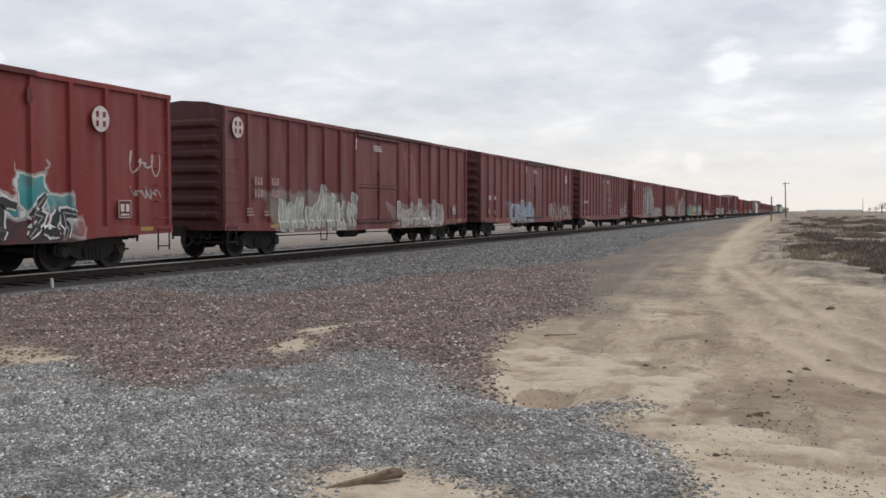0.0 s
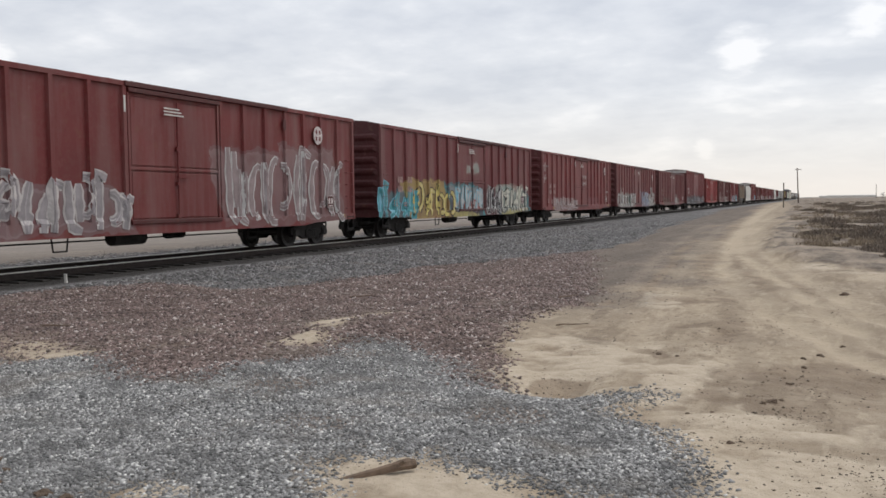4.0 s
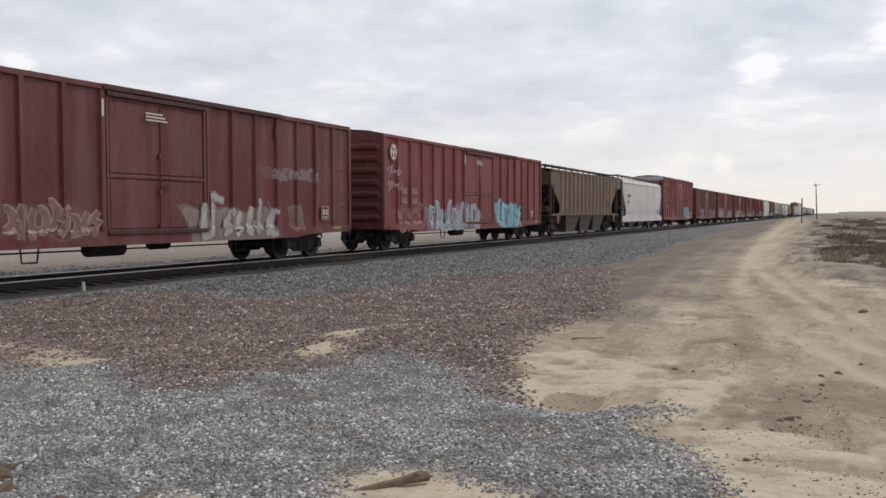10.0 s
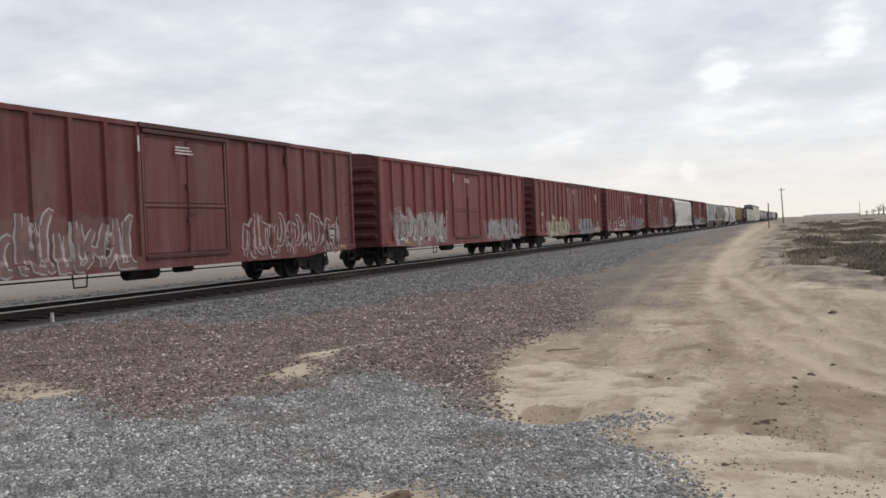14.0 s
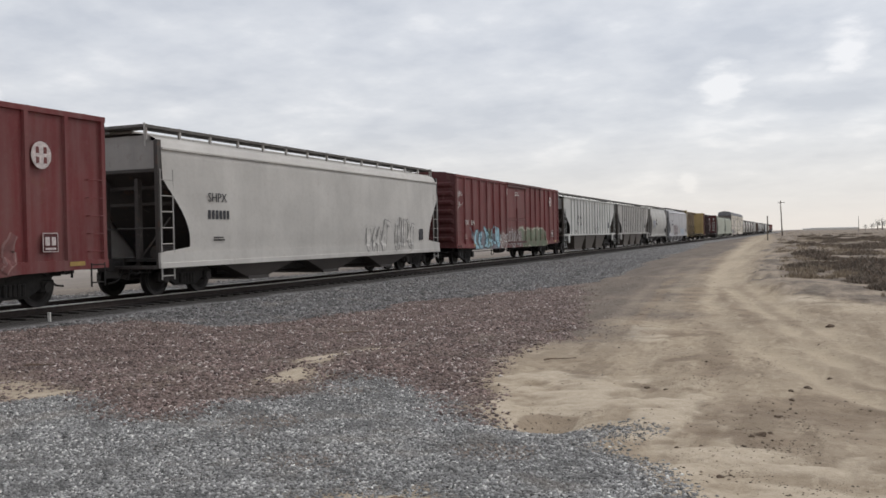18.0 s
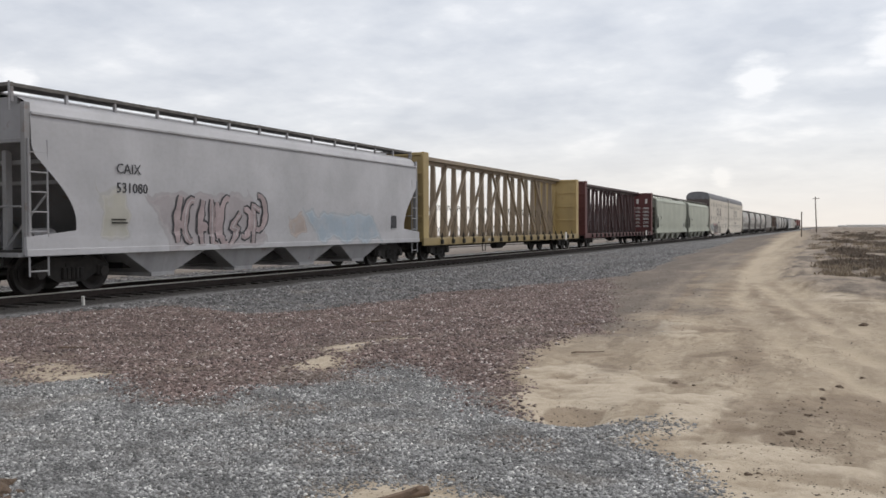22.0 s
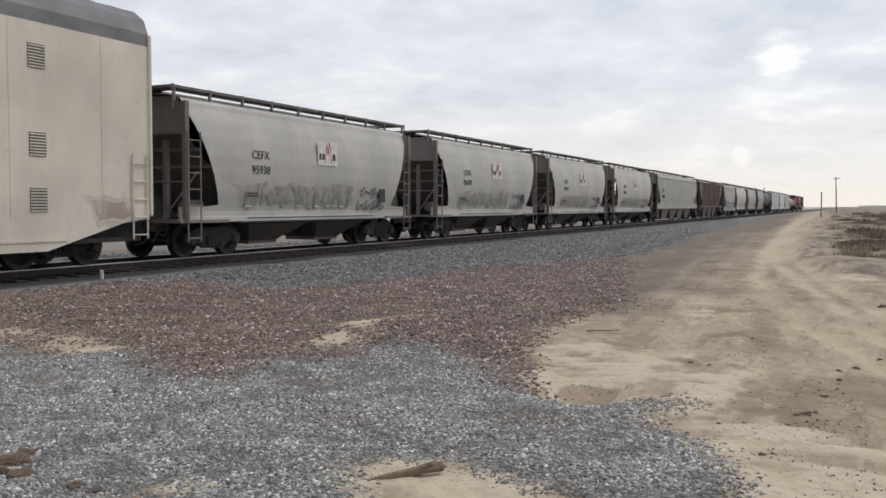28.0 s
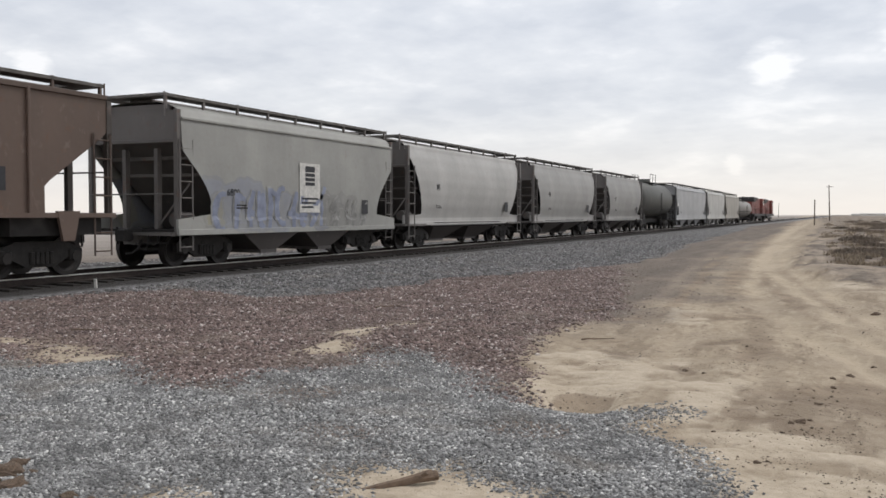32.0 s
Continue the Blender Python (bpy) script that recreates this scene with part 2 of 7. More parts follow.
TRUCK_IRON = plain("dusty_cast_iron", (0.022, 0.019, 0.017), 0.8, 0.0, 0.5, 5.0, 0.3)
WHEEL_STEEL = plain("wheel_steel", (0.028, 0.024, 0.022), 0.55, 0.4, 0.4, 4.0)
UNDER_DARK = plain("underframe_grime", (0.024, 0.021, 0.019), 0.85, 0.0, 0.5, 3.0)
GALV = plain("galvanised_roof", (0.42, 0.40, 0.38), 0.6, 0.25, 0.3, 2.0)
WHITE_PAINT = plain("white_stencil_paint", (0.62, 0.60, 0.56), 0.6, 0.0, 0.25, 7.0)
FADED_WHITE = plain("faded_stencil_paint", (0.33, 0.215, 0.20), 0.7, 0.0, 0.5, 9.0)
BLACK_PAINT = plain("black_stencil_paint", (0.03, 0.03, 0.035), 0.6, 0.0, 0.3, 7.0)
YELLOW_PAINT = plain("yellow_reflector", (0.34, 0.22, 0.06), 0.5, 0.0, 0.2)
RAIL_SIDE = plain("rusty_rail", (0.038, 0.028, 0.024), 0.8, 0.2, 0.35, 8.0)
RAIL_TOP = plain("worn_rail_head", (0.55, 0.53, 0.50), 0.3, 0.9, 0.15)
TIE_WOOD = plain("creosoted_timber", (0.026, 0.022, 0.019), 0.9, 0.0, 0.5, 5.0, 0.4)
POLE_WOOD = plain("weathered_pole", (0.13, 0.10, 0.08), 0.9, 0.0, 0.4, 3.0, 0.4)
GRATE = plain("walkway_grating", (0.13, 0.12, 0.11), 0.7, 0.2, 0.4, 4.0)


# ---- mesh helpers ----
MESHES = {}


def cached(key, build):
    if key not in MESHES:
        bm = bmesh.new()
        build(bm)
        bm.normal_update()
        me = bpy.data.meshes.new(key if isinstance(key, str) else str(key[0]))
        bm.to_mesh(me)
        bm.free()
        MESHES[key] = me
    return MESHES[key]


def part(name, me, mat, parent=None, label="", at=None):
    """One mesh object under a thing or a part; its material sits on the object, so alike parts share a mesh."""
    if isinstance(me, bmesh.types.BMesh):
        me.normal_update()
        data = bpy.data.meshes.new(name)
        me.to_mesh(data)
        me.free()
        me = data
    if not me.materials:
        me.materials.append(mat)
    ob = new(name, me)
    if me.materials[0] != mat:
        ob.material_slots[0].link = "OBJECT"
        ob.material_slots[0].material = mat
    if parent:
        ob.parent = parent
    if at is not None:
        ob.matrix_basis = at if isinstance(at, Matrix) else Matrix.Translation(at)
    if label:
        tagged(ob, label)
    return ob


def box(bm, x0, x1, y0, y1, z0, z1, bevel=0.0):
    m = Matrix.LocRotScale(((x0 + x1) / 2, (y0 + y1) / 2, (z0 + z1) / 2), None, (abs(x1 - x0), abs(y1 - y0), abs(z1 - z0)))
    r = bmesh.ops.create_cube(bm, size=1.0, matrix=m)
    if bevel:
        es = list({e for v in r["verts"] for e in v.link_edges})
        bmesh.ops.bevel(bm, geom=es, offset=bevel, segments=1, affect="EDGES")


def prism(bm, pts, y0, y1):
    """A flat shape (x, z) given thickness from y0 to y1."""
    a = [bm.verts.new((x, y0, z)) for x, z in pts]
    b = [bm.verts.new((x, y1, z)) for x, z in pts]
    n = len(pts)
    bm.faces.new(a)
    bm.faces.new(b[::-1])
    for i in range(n):
        bm.faces.new((a[i], b[i], b[(i + 1) % n], a[(i + 1) % n]))
    bmesh.ops.recalc_face_normals(bm, faces=bm.faces[:])


def rod(bm, a, b, r, sides=6):
    """A round bar from a to b."""
    a, b = Vector(a), Vector(b)
    d = b - a
    m = Matrix.Translation((a + b) / 2) @ d.to_track_quat("Z", "Y").to_matrix().to_4x4()
    bmesh.ops.create_cone(bm, cap_ends=True, segments=sides, radius1=r, radius2=r, depth=d.length, matrix=m)


def lathe(bm, prof, axis="y", seg=20):
    """A turned shape: prof is (radius, along)."""
    rings = []
    for r, u in prof:
        ring = []
        for i in range(seg):
            a = 2 * math.pi * i / seg
            c, s = r * math.cos(a), r * math.sin(a)
            ring.append(bm.verts.new({"y": (c, u, s), "x": (u, c, s), "z": (c, s, u)}[axis]))
        rings.append(ring)
    for p, q in zip(rings, rings[1:]):
        for i in range(seg):
            bm.faces.new((p[i], p[(i + 1) % seg], q[(i + 1) % seg], q[i]))
    for ring in (rings[0], rings[-1]):
        if (ring[0].co - ring[seg // 2].co).length > 1e-4:
            bm.faces.new(ring)
    bmesh.ops.recalc_face_normals(bm, faces=bm.faces[:])


def lettering(text, size):
    """The built-in font as a thin raised mesh, read from the near side (facing -y)."""
    key = ("lettering", text, size)
    if key not in MESHES:
        c = bpy.data.curves.new("lettering", "FONT")
        c.body, c.size, c.extrude, c.resolution_u = text, size, 0.004, 2
        o = new("lettering_source", c)
        dg = bpy.context.evaluated_depsgraph_get()
        me = bpy.data.meshes.new_from_object(o.evaluated_get(dg))
        me.transform(Matrix.Rotation(radians(90), 4, "X"))
        me.materials.clear()
        bpy.data.objects.remove(o)
        bpy.data.curves.remove(c)
        MESHES[key] = me
    return MESHES[key]


for word, size in (
    ('113', 0.42), ('14', 0.36), ('142', 0.42), ('32', 0.38), ('331', 0.42), ('341', 0.42), ('386', 0.22), ('402', 0.42),
    ('45', 0.36), ('460', 0.36), ('47', 0.36), ('531', 0.34), ('531', 0.42), ('531080', 0.34), ('62', 0.36), ('650157', 0.4),
    ('6800', 0.28), ('737', 0.4), ('781', 0.4), ('781', 0.42), ('830', 0.42), ('95', 0.34), ('AO', 0.42),
    ('CAIX', 0.34), ('CEFX', 0.34), ('CK', 0.36), ('DAKX', 0.38), ('IX', 0.36), ('K', 0.42), ('ND', 0.36), ('SHPX', 0.36),
    ('TILX', 0.4), ('TR', 0.42), ('95938', 0.34), ('95670', 0.34), ('96310', 0.34), ('95660', 0.34)):
    lettering(word, size)


# ---- rolling stock: a car's own space has x along the train from its leading end, -y towards the camera, z = 0 at the rail head ----
HALF = 1.55
CARS = []


def start_car(name, s, label, category, group):
    ob = tagged(new(name), label, category, group)
    CARS.append((ob, s))
    ob.matrix_basis = pose(TRACK_X, s, 0, 0, 0, 90)
    return ob


def b_sideframe(bm):
    prism(bm, [(-1.12, 0.40), (-1.12, 0.62), (-0.62, 0.80), (0.62, 0.80), (1.12, 0.62), (1.12, 0.40), (0.75, 0.44), (0.36, 0.24), (-0.36, 0.24), (-0.75, 0.44)], -0.07, 0.07)
    for s in (-1, 1):
        box(bm, s * 0.89 - 0.15, s * 0.89 + 0.15, -0.13, 0.13, 0.34, 0.62, 0.03)
    for i in range(-2, 3):
        lathe_at = Matrix.Translation((i * 0.12, -0.10, 0.44))
        bmesh.ops.create_cone(bm, cap_ends=True, segments=8, radius1=0.055, radius2=0.055, depth=0.26, matrix=lathe_at)


def b_wheel(bm):
    lathe(bm, [(0.09, -0.05), (0.10, -0.08), (0.30, -0.02), (0.36, -0.06), (0.452, -0.065), (0.457, 0.05), (0.49, 0.062), (0.49, 0.085), (0.36, 0.08), (0.30, 0.045), (0.10, 0.09), (0.09, 0.06)], "y", 28)


def b_axle(bm):
    rod(bm, (0, -1.05, 0.457), (0, 1.05, 0.457), 0.085, 10)
    for s in (-1, 1):
        rod(bm, (0, s * 1.0, 0.457), (0, s * 1.16, 0.457), 0.12, 10)


def b_bolster(bm):
    box(bm, -0.2, 0.2, -1.08, 1.08, 0.42, 0.70, 0.03)
    rod(bm, (0, 0, 0.5), (0, 0, 0.86), 0.2, 12)
    for s in (-1, 1):
        box(bm, s * 0.42 - 0.04, s * 0.42 + 0.04, -0.85, 0.85, 0.36, 0.48)


def add_truck(car, x):
    t = part("truck", cached("bolster", b_bolster), TRUCK_IRON, car, "dark dusty cast-iron truck", at=(x, 0, 0))
    for s in (-1, 1):
        part("side_frame", cached("side_frame", b_sideframe), TRUCK_IRON, t, at=(0, s * 1.0, 0))
        ax = part("axle", cached("axle", b_axle), WHEEL_STEEL, t, at=(s * 0.89, 0, 0))
        for w in (-1, 1):
            part("wheel", cached("wheel", b_wheel), WHEEL_STEEL, t, at=pose(s * 0.89, w * 0.76, 0.457, 0, 0, 180 if w > 0 else 0) if w < 0 else pose(s * 0.89, w * 0.76, 0.457, 0, 0, 180))
    return t


def b_coupler(bm):
    box(bm, 0.0, 0.75, -0.09, 0.09, 0.74, 0.94, 0.02)
    prism(bm, [(-0.30, 0.70), (-0.30, 0.98), (-0.08, 1.0), (0.02, 0.94), (0.02, 0.74), (-0.08, 0.68)], -0.17, 0.13)
    rod(bm, (-0.16, 0.2, 0.60), (-0.16, 0.2, 1.06), 0.03, 8)
    rod(bm, (0.1, -0.2, 0.62), (0.1, -1.3, 0.66), 0.02, 6)


def tube(bm, pts, r, sides=6):
    """One bent tube through the points."""
    rings = []
    for i, p in enumerate(pts):
        d = (Vector(pts[min(i + 1, len(pts) - 1)]) - Vector(pts[max(i - 1, 0)])).normalized()
        m = Matrix.Translation(p) @ d.to_track_quat("Z", "Y").to_matrix().to_4x4()
        rings.append([bm.verts.new(m @ Vector((r * math.cos(2 * math.pi * k / sides), r * math.sin(2 * math.pi * k / sides), 0))) for k in range(sides)])
    for p, q in zip(rings, rings[1:]):
        for k in range(sides):
            bm.faces.new((p[k], p[(k + 1) % sides], q[(k + 1) % sides], q[k]))
    bm.faces.new(rings[0][::-1])
    bm.faces.new(rings[-1])


HOSES = {"air_hose": ([(0.15, -0.34, 0.72), (0.0, -0.36, 0.52), (-0.16, -0.33, 0.40), (-0.34, -0.28, 0.38)], 0.028),
         "brake_cable": ([(0.1, -0.62, 0.84), (0.02, -0.66, 0.58), (-0.10, -0.68, 0.46), (-0.24, -0.66, 0.52), (-0.34, -0.62, 0.66)], 0.020),
         "lift_chain": ([(0.1, -0.95, 0.86), (0.0, -1.0, 0.66), (-0.14, -1.02, 0.60), (-0.30, -0.98, 0.72)], 0.018)}


def add_ends(car, length, mat=None):
    for x, r in ((0.0, 0), (length, 180)):
        part("coupler", cached("coupler", b_coupler), TRUCK_IRON, car, at=pose(x, 0, 0, 0, 0, r))
        for nm, (pts, rad) in HOSES.items():
            part(nm, cached(nm, lambda bm: tube(bm, pts, rad)), UNDER_DARK, car, "black rubber brake hose" if nm == "air_hose" else "", at=pose(x, 0, 0, 0, 0, r))


def b_ladder(z0, z1, width, step=0.42):
    def make(bm):
        for s in (0, width):
            rod(bm, (s, 0, z0), (s, 0, z1), 0.022, 5)
        n = int((z1 - z0) / step)
        for i in range(n + 1):
            z = z0 + 0.1 + i * step
            if z < z1:
                rod(bm, (0, 0, z), (width, 0, z), 0.018, 5)
    return make


def add_ladder(car, x, y, z0, z1, mat, width=0.42, turn=0):
    part("ladder", cached(("ladder", z0, z1, width), b_ladder(z0, z1, width)), mat, car, at=pose(x, y, 0, 0, 0, turn))


def b_bars(rows, w, h, gap):
    def make(bm):
        for j in range(rows):
            ww = w * (1.0 - 0.22 * ((j * 7) % 3) / 2)
            box(bm, 0, ww, -0.003, 0.003, j * (h + gap), j * (h + gap) + h)
    return make


def add_bars(car, x, z, y, w, rows=3, h=0.055, gap=0.045, mat=None):
    sb = part("stencil", cached(("stencil", rows, w, h, gap), b_bars(rows, w, h, gap)), mat or WHITE_PAINT, car, at=(x, y, z))
    tagged(sb, kind="stuff")


def b_emblem(bm):
    bmesh.ops.create_cone(bm, cap_ends=True, segments=28, radius1=0.33, radius2=0.33, depth=0.008, matrix=Matrix.Rotation(radians(90), 4, "X"))


def b_emblem_cross(bm):
    box(bm, -0.05, 0.05, -0.012, -0.004, -0.075, 0.075)


EMBLEM_WHITE = plain("worn_emblem_paint", (0.58, 0.51, 0.49), 0.65, 0.0, 0.35, 11.0)


def add_emblem(car, x, z, y, ground_mat):
    e = part("emblem", cached("emblem", b_emblem), EMBLEM_WHITE, car, "round white emblem", at=Matrix.Translation((x, y, z)) @ Matrix.Diagonal((0.82, 1, 0.92, 1)))
    for dx in (-0.16, 0.16):
        for dz in (-0.15, 0.15):
            part("emblem_mark", cached("emblem_cross", b_emblem_cross), ground_mat, e, at=(dx * 0.8, 0, dz * 0.8))


# ---- sprayed graffiti: bands of paint that follow the car's side ----
SPRAYS = {}


def spray_paint(rgb):
    key = tuple(round(c, 2) for c in rgb)
    if key not in SPRAYS:
        SPRAYS[key] = plain("spray_paint", rgb, 0.65, 0.0, 0.30, 2.6)
    return SPRAYS[key]


def curve(cx, cz, rx, rz, a0, a1, n=9):
    return [(cx + rx * math.cos(radians(a0 + (a1 - a0) * i / n)), cz + rz * math.sin(radians(a0 + (a1 - a0) * i / n))) for i in range(n + 1)]


LETTERS = {"O": [curve(0.5, 0.5, 0.36, 0.48, 90, 450, 8)], "L": [[(0.2, 1.0), (0.2, 0.06), (0.8, 0.02)]], "S": [curve(0.5, 0.74, 0.32, 0.24, 20, 255, 5) + curve(0.5, 0.26, 0.34, 0.24, 85, -170, 5)[1:]],
           "E": [[(0.8, 1.0), (0.2, 0.85), (0.2, 0.1), (0.85, 0.0)], [(0.2, 0.52), (0.7, 0.56)]], "N": [[(0.15, 0.0), (0.2, 1.0), (0.75, 0.05), (0.85, 1.0)]]}


def piece_strokes(rg):
    """One upright, tangled stroke or two of a sprayed piece, in a unit cell."""
    a, b, c = rg.uniform(0.0, 0.4), rg.uniform(0.6, 1.0), rg.uniform(0.3, 0.7)
    kind = rg.randrange(6)
    if kind == 0:
        return [[(a, 0.0), (a + 0.08, c), (a - 0.05, 1.0), (b, 0.9)]]
    if kind == 1:
        return [curve(c, 0.5, 0.5, 0.48, 70, 290, 9)]
    if kind == 2:
        return [[(a, 1.0), (a + 0.1, 0.1), (b, 0.0)], [(b, 0.2), (b - 0.1, 0.95)]]
    if kind == 3:
        return [curve(a, 0.62, 0.6, 0.36, 100, -110, 8)]
    if kind == 4:
        return [[(a, 0.05), (b, 0.55), (a + 0.1, 0.6), (b + 0.1, 1.0)]]
    return [[(c, 0.0), (c - 0.1, 0.55), (c + 0.15, 1.0)], [(a - 0.1, 0.45), (b, 0.35)]]


def scrawl(rg, x0, x1, z0, z1):
    """One running line of quick loops that cannot be read."""
    n = max(8, int((x1 - x0) / (z1 - z0) * 26))
    f1, f2, ph = rg.uniform(2.6, 3.6), rg.uniform(1.1, 1.7), rg.uniform(0, 6)
    turns = (x1 - x0) / (z1 - z0) * 2.1
    pts = []
    for i in range(n + 1):
        u = i / n
        w = u * turns * 2 * math.pi
        pts.append((x0 + (x1 - x0) * u + 0.16 * (z1 - z0) * math.sin(w * 1.03 + ph), (z0 + z1) / 2 + (z1 - z0) * 0.46 * math.sin(w) * (0.55 + 0.45 * math.sin(w / f1 + ph)) + 0.10 * (z1 - z0) * math.sin(w / f2)))
    return pts


def band(v, f, pts, width, depth, lift, step=0.085):
    """One stroke as a strip of small faces laid on the side; it swells in the middle and ends thin."""
    fine = []
    for (x0, z0), (x1, z1) in zip(pts, pts[1:]):
        n = max(1, int(math.hypot(x1 - x0, z1 - z0) / step))
        fine += [(x0 + (x1 - x0) * i / n, z0 + (z1 - z0) * i / n) for i in range(n)]
    fine.append(pts[-1])
    m = len(fine)
    first = len(v)
    for i, (x, z) in enumerate(fine):
        a, b = fine[max(0, i - 1)], fine[min(m - 1, i + 1)]
        dx, dz = b[0] - a[0], b[1] - a[1]
        d = math.hypot(dx, dz) or 1.0
        u = i / max(1, m - 1)
        w = width * 0.5 * (0.62 + 0.38 * math.sin(math.pi * min(1.0, max(0.0, u)))) * (1 + 0.14 * math.sin(u * 17 + x * 5))
        for c in (-1, -0.34, 0.34, 1):
            px_, pz_ = x - dz / d * w * c, z + dx / d * w * c
            v.append((px_, depth(px_, pz_) - lift, pz_))
    for i in range(m - 1):
        for c in range(3):
            p = first + i * 4 + c
            f.append((p, p + 1, p + 5, p + 4))


def add_graffiti(car, rgb, tags, depth, low=0.0, words=None):
    for i, (x0, x1, z0, z1, fill, line, rate, power) in enumerate(tags):
        if rate <= 0.55:
            continue
        rg = random.Random(i * 31 + int(x0 * 13) + int(rgb[0] * 9000))
        word = (words or {}).get(i)
        tall = z1 - z0
        thin = is_scribble(rgb, fill, rate)
        n = len(word) if word else max(2, round((x1 - x0) * max(rate, 0.8) * 2.2))
        cell = (x1 - x0) / n
        width = min(0.56 * cell, 0.21 * tall, 0.26)
        cells = []
        if thin and not word:
            rows = max(1, round(tall / 0.55))
            for j in range(rows):
                za = z0 + tall * j / rows
                cells.append([scrawl(rg, x0 + rg.uniform(0, 0.15) * (x1 - x0), x1 - rg.uniform(0, 0.15) * (x1 - x0), za, za + tall / rows * 0.85)])
        for j in range(0 if thin and not word else n):
            lean, hop, grow = rg.uniform(-0.1, 0.3), rg.uniform(-0.05, 0.10) * tall, rg.uniform(0.72, 1.12)
            strokes = LETTERS[word[j]] if word else piece_strokes(rg)
            cells.append([[(x0 + (j + 0.04 + (0.8 if word else 1.15) * qx + lean * (qz - 0.5)) * cell, max(z0 + hop + qz * tall * 0.88 * grow, low + 0.06)) for qx, qz in st] for st in strokes])
        if thin or word:
            layers = (("line", 0.15 if word else (0.045 if tall < 0.8 else 0.06), line, 0.006),)
        else:
            layers = (("line", width + 0.10, line, 0.006), ("fill", width * 0.9, fill, 0.014), ("glint", 0.035 if power > 0.7 else 0.0, tuple(0.5 * a + 0.3 for a in fill), 0.022))
        for nm, w, c, lift in layers:
            if not w:
                continue
            v, f = [], []
            for j, strokes in enumerate(cells):
                for q, st in enumerate(strokes if nm != "glint" else strokes[:1] * (j % 2)):
                    band(v, f, st, w, depth, lift + 0.0007 * ((j * 3 + q) % 9))
            tone = tuple(a + (b - a) * power for a, b in zip(rgb, c))
            me = bpy.data.meshes.new("graffiti")
            me.from_pydata(v, [], f)
            tagged(part("graffiti", me, spray_paint(tone), car, {"line": "sprayed graffiti strokes", "fill": "sprayed graffiti fill", "glint": "pale spray highlights"}[nm]), kind="stuff")


def side_depth(posts, lo, hi):
    """Depth of a boxcar's near side at a place, with posts, door and sill."""
    def depth(x, z):
        if z < 1.07:
            return -1.548
        if lo - 0.02 < x < hi + 0.02:
            return -1.546
        near = min(abs(x - q) for q in posts)
        return -1.489 - 0.07 * min(1.0, max(0.0, (0.105 - near) / 0.045))
    return depth


# ---- boxcars ----
def b_box_shell(L, top):
    def make(bm):
        box(bm, 0.03, L - 0.03, -1.485, 1.485, 0.95, top - 0.02)
    return make


def b_sill(L):
    def make(bm):
        prism(bm, [(0.0, 0.86), (2.6, 0.80), (3.4, 0.72), (L - 3.4, 0.72), (L - 2.6, 0.80), (L, 0.86), (L, 1.06), (0, 1.06)], -0.03, 0.03)
    return make


def b_post(top):
    def make(bm):
        prism(bm, [(-0.085, 1.06), (-0.085, top - 0.12), (0.085, top - 0.12), (0.085, 1.06)], 0.0, 0.004)
        a = [(-0.078, 0.0), (-0.055, -0.07), (0.055, -0.07), (0.078, 0.0)]
        lo = [bm.verts.new((x, y, 1.06)) for x, y in a]
        hi = [bm.verts.new((x, y, top - 0.12)) for x, y in a]
        for i in range(3):
            bm.faces.new((lo[i], lo[i + 1], hi[i + 1], hi[i]))
        bm.faces.new(hi)
        bm.faces.new(lo[::-1])
    return make


def b_eave(L):
    def make(bm):
        box(bm, 0.0, L, -0.035, 0.035, -0.13, 0.0, 0.012)
    return make


def b_roof(L, top, peak):
    def make(bm):
        n = int(L / 1.55)
        pts = [(-1.53, top - 0.01), (-0.9, top + (peak - top) * 0.62), (0, peak), (0.9, top + (peak - top) * 0.62), (1.53, top - 0.01), (1.53, top - 0.05), (-1.53, top - 0.05)]
        def ring(x):
            return [bm.verts.new((x, y, z)) for y, z in pts]
        a, b = ring(0.01), ring(L - 0.01)
        for i in range(len(pts)):
            bm.faces.new((a[i], a[(i + 1) % len(pts)], b[(i + 1) % len(pts)], b[i]))
        bm.faces.new(a)
        bm.faces.new(b)
        for i in range(n + 1):
            x = 0.06 + i * (L - 0.12) / n
            for (y0, z0), (y1, z1) in zip(pts[:4], pts[1:5]):
                rod(bm, (x, y0 * 0.97, z0 - 0.002), (x, y1 * 0.97, z1 - 0.002), 0.014, 5)
        bmesh.ops.recalc_face_normals(bm, faces=bm.faces[:])
    return make


def b_end(top, peak):
    """Corrugated end wall, ribs bulging towards -x."""
    def make(bm):
        zs, n = [], 7
        lo, hi = 1.0, top - 0.34
        for i in range(n):
            z0 = lo + (hi - lo) * i / n
            h = (hi - lo) / n
            zs += [(z0, 0.0), (z0 + h * 0.30, 0.0), (z0 + h * 0.56, 0.075), (z0 + h * 0.78, 0.075), (z0 + h * 0.97, 0.0)]
        zs += [(hi + 0.02, 0.0), (top, 0.0)]
        ys = [-1.49, -1.40, -1.25, 0.0, 1.25, 1.40, 1.49]
        k = [0.0, 0.0, 1.0, 1.0, 1.0, 0.0, 0.0]
        rows = [[bm.verts.new((-d * f, y, z)) for y, f in zip(ys, k)] for z, d in zs]
        for p, q in zip(rows, rows[1:]):
            for i in range(len(ys) - 1):
                bm.faces.new((p[i], p[i + 1], q[i + 1], q[i]))
        tip = [bm.verts.new((0, y, z)) for y, z in ((-1.49, top), (0, peak - 0.02), (1.49, top))]
        bm.faces.new(tip)
        box(bm, -0.05, 0.0, -1.49, 1.49, 0.86, 1.02)
        bmesh.ops.recalc_face_normals(bm, faces=bm.faces[:])
    return make


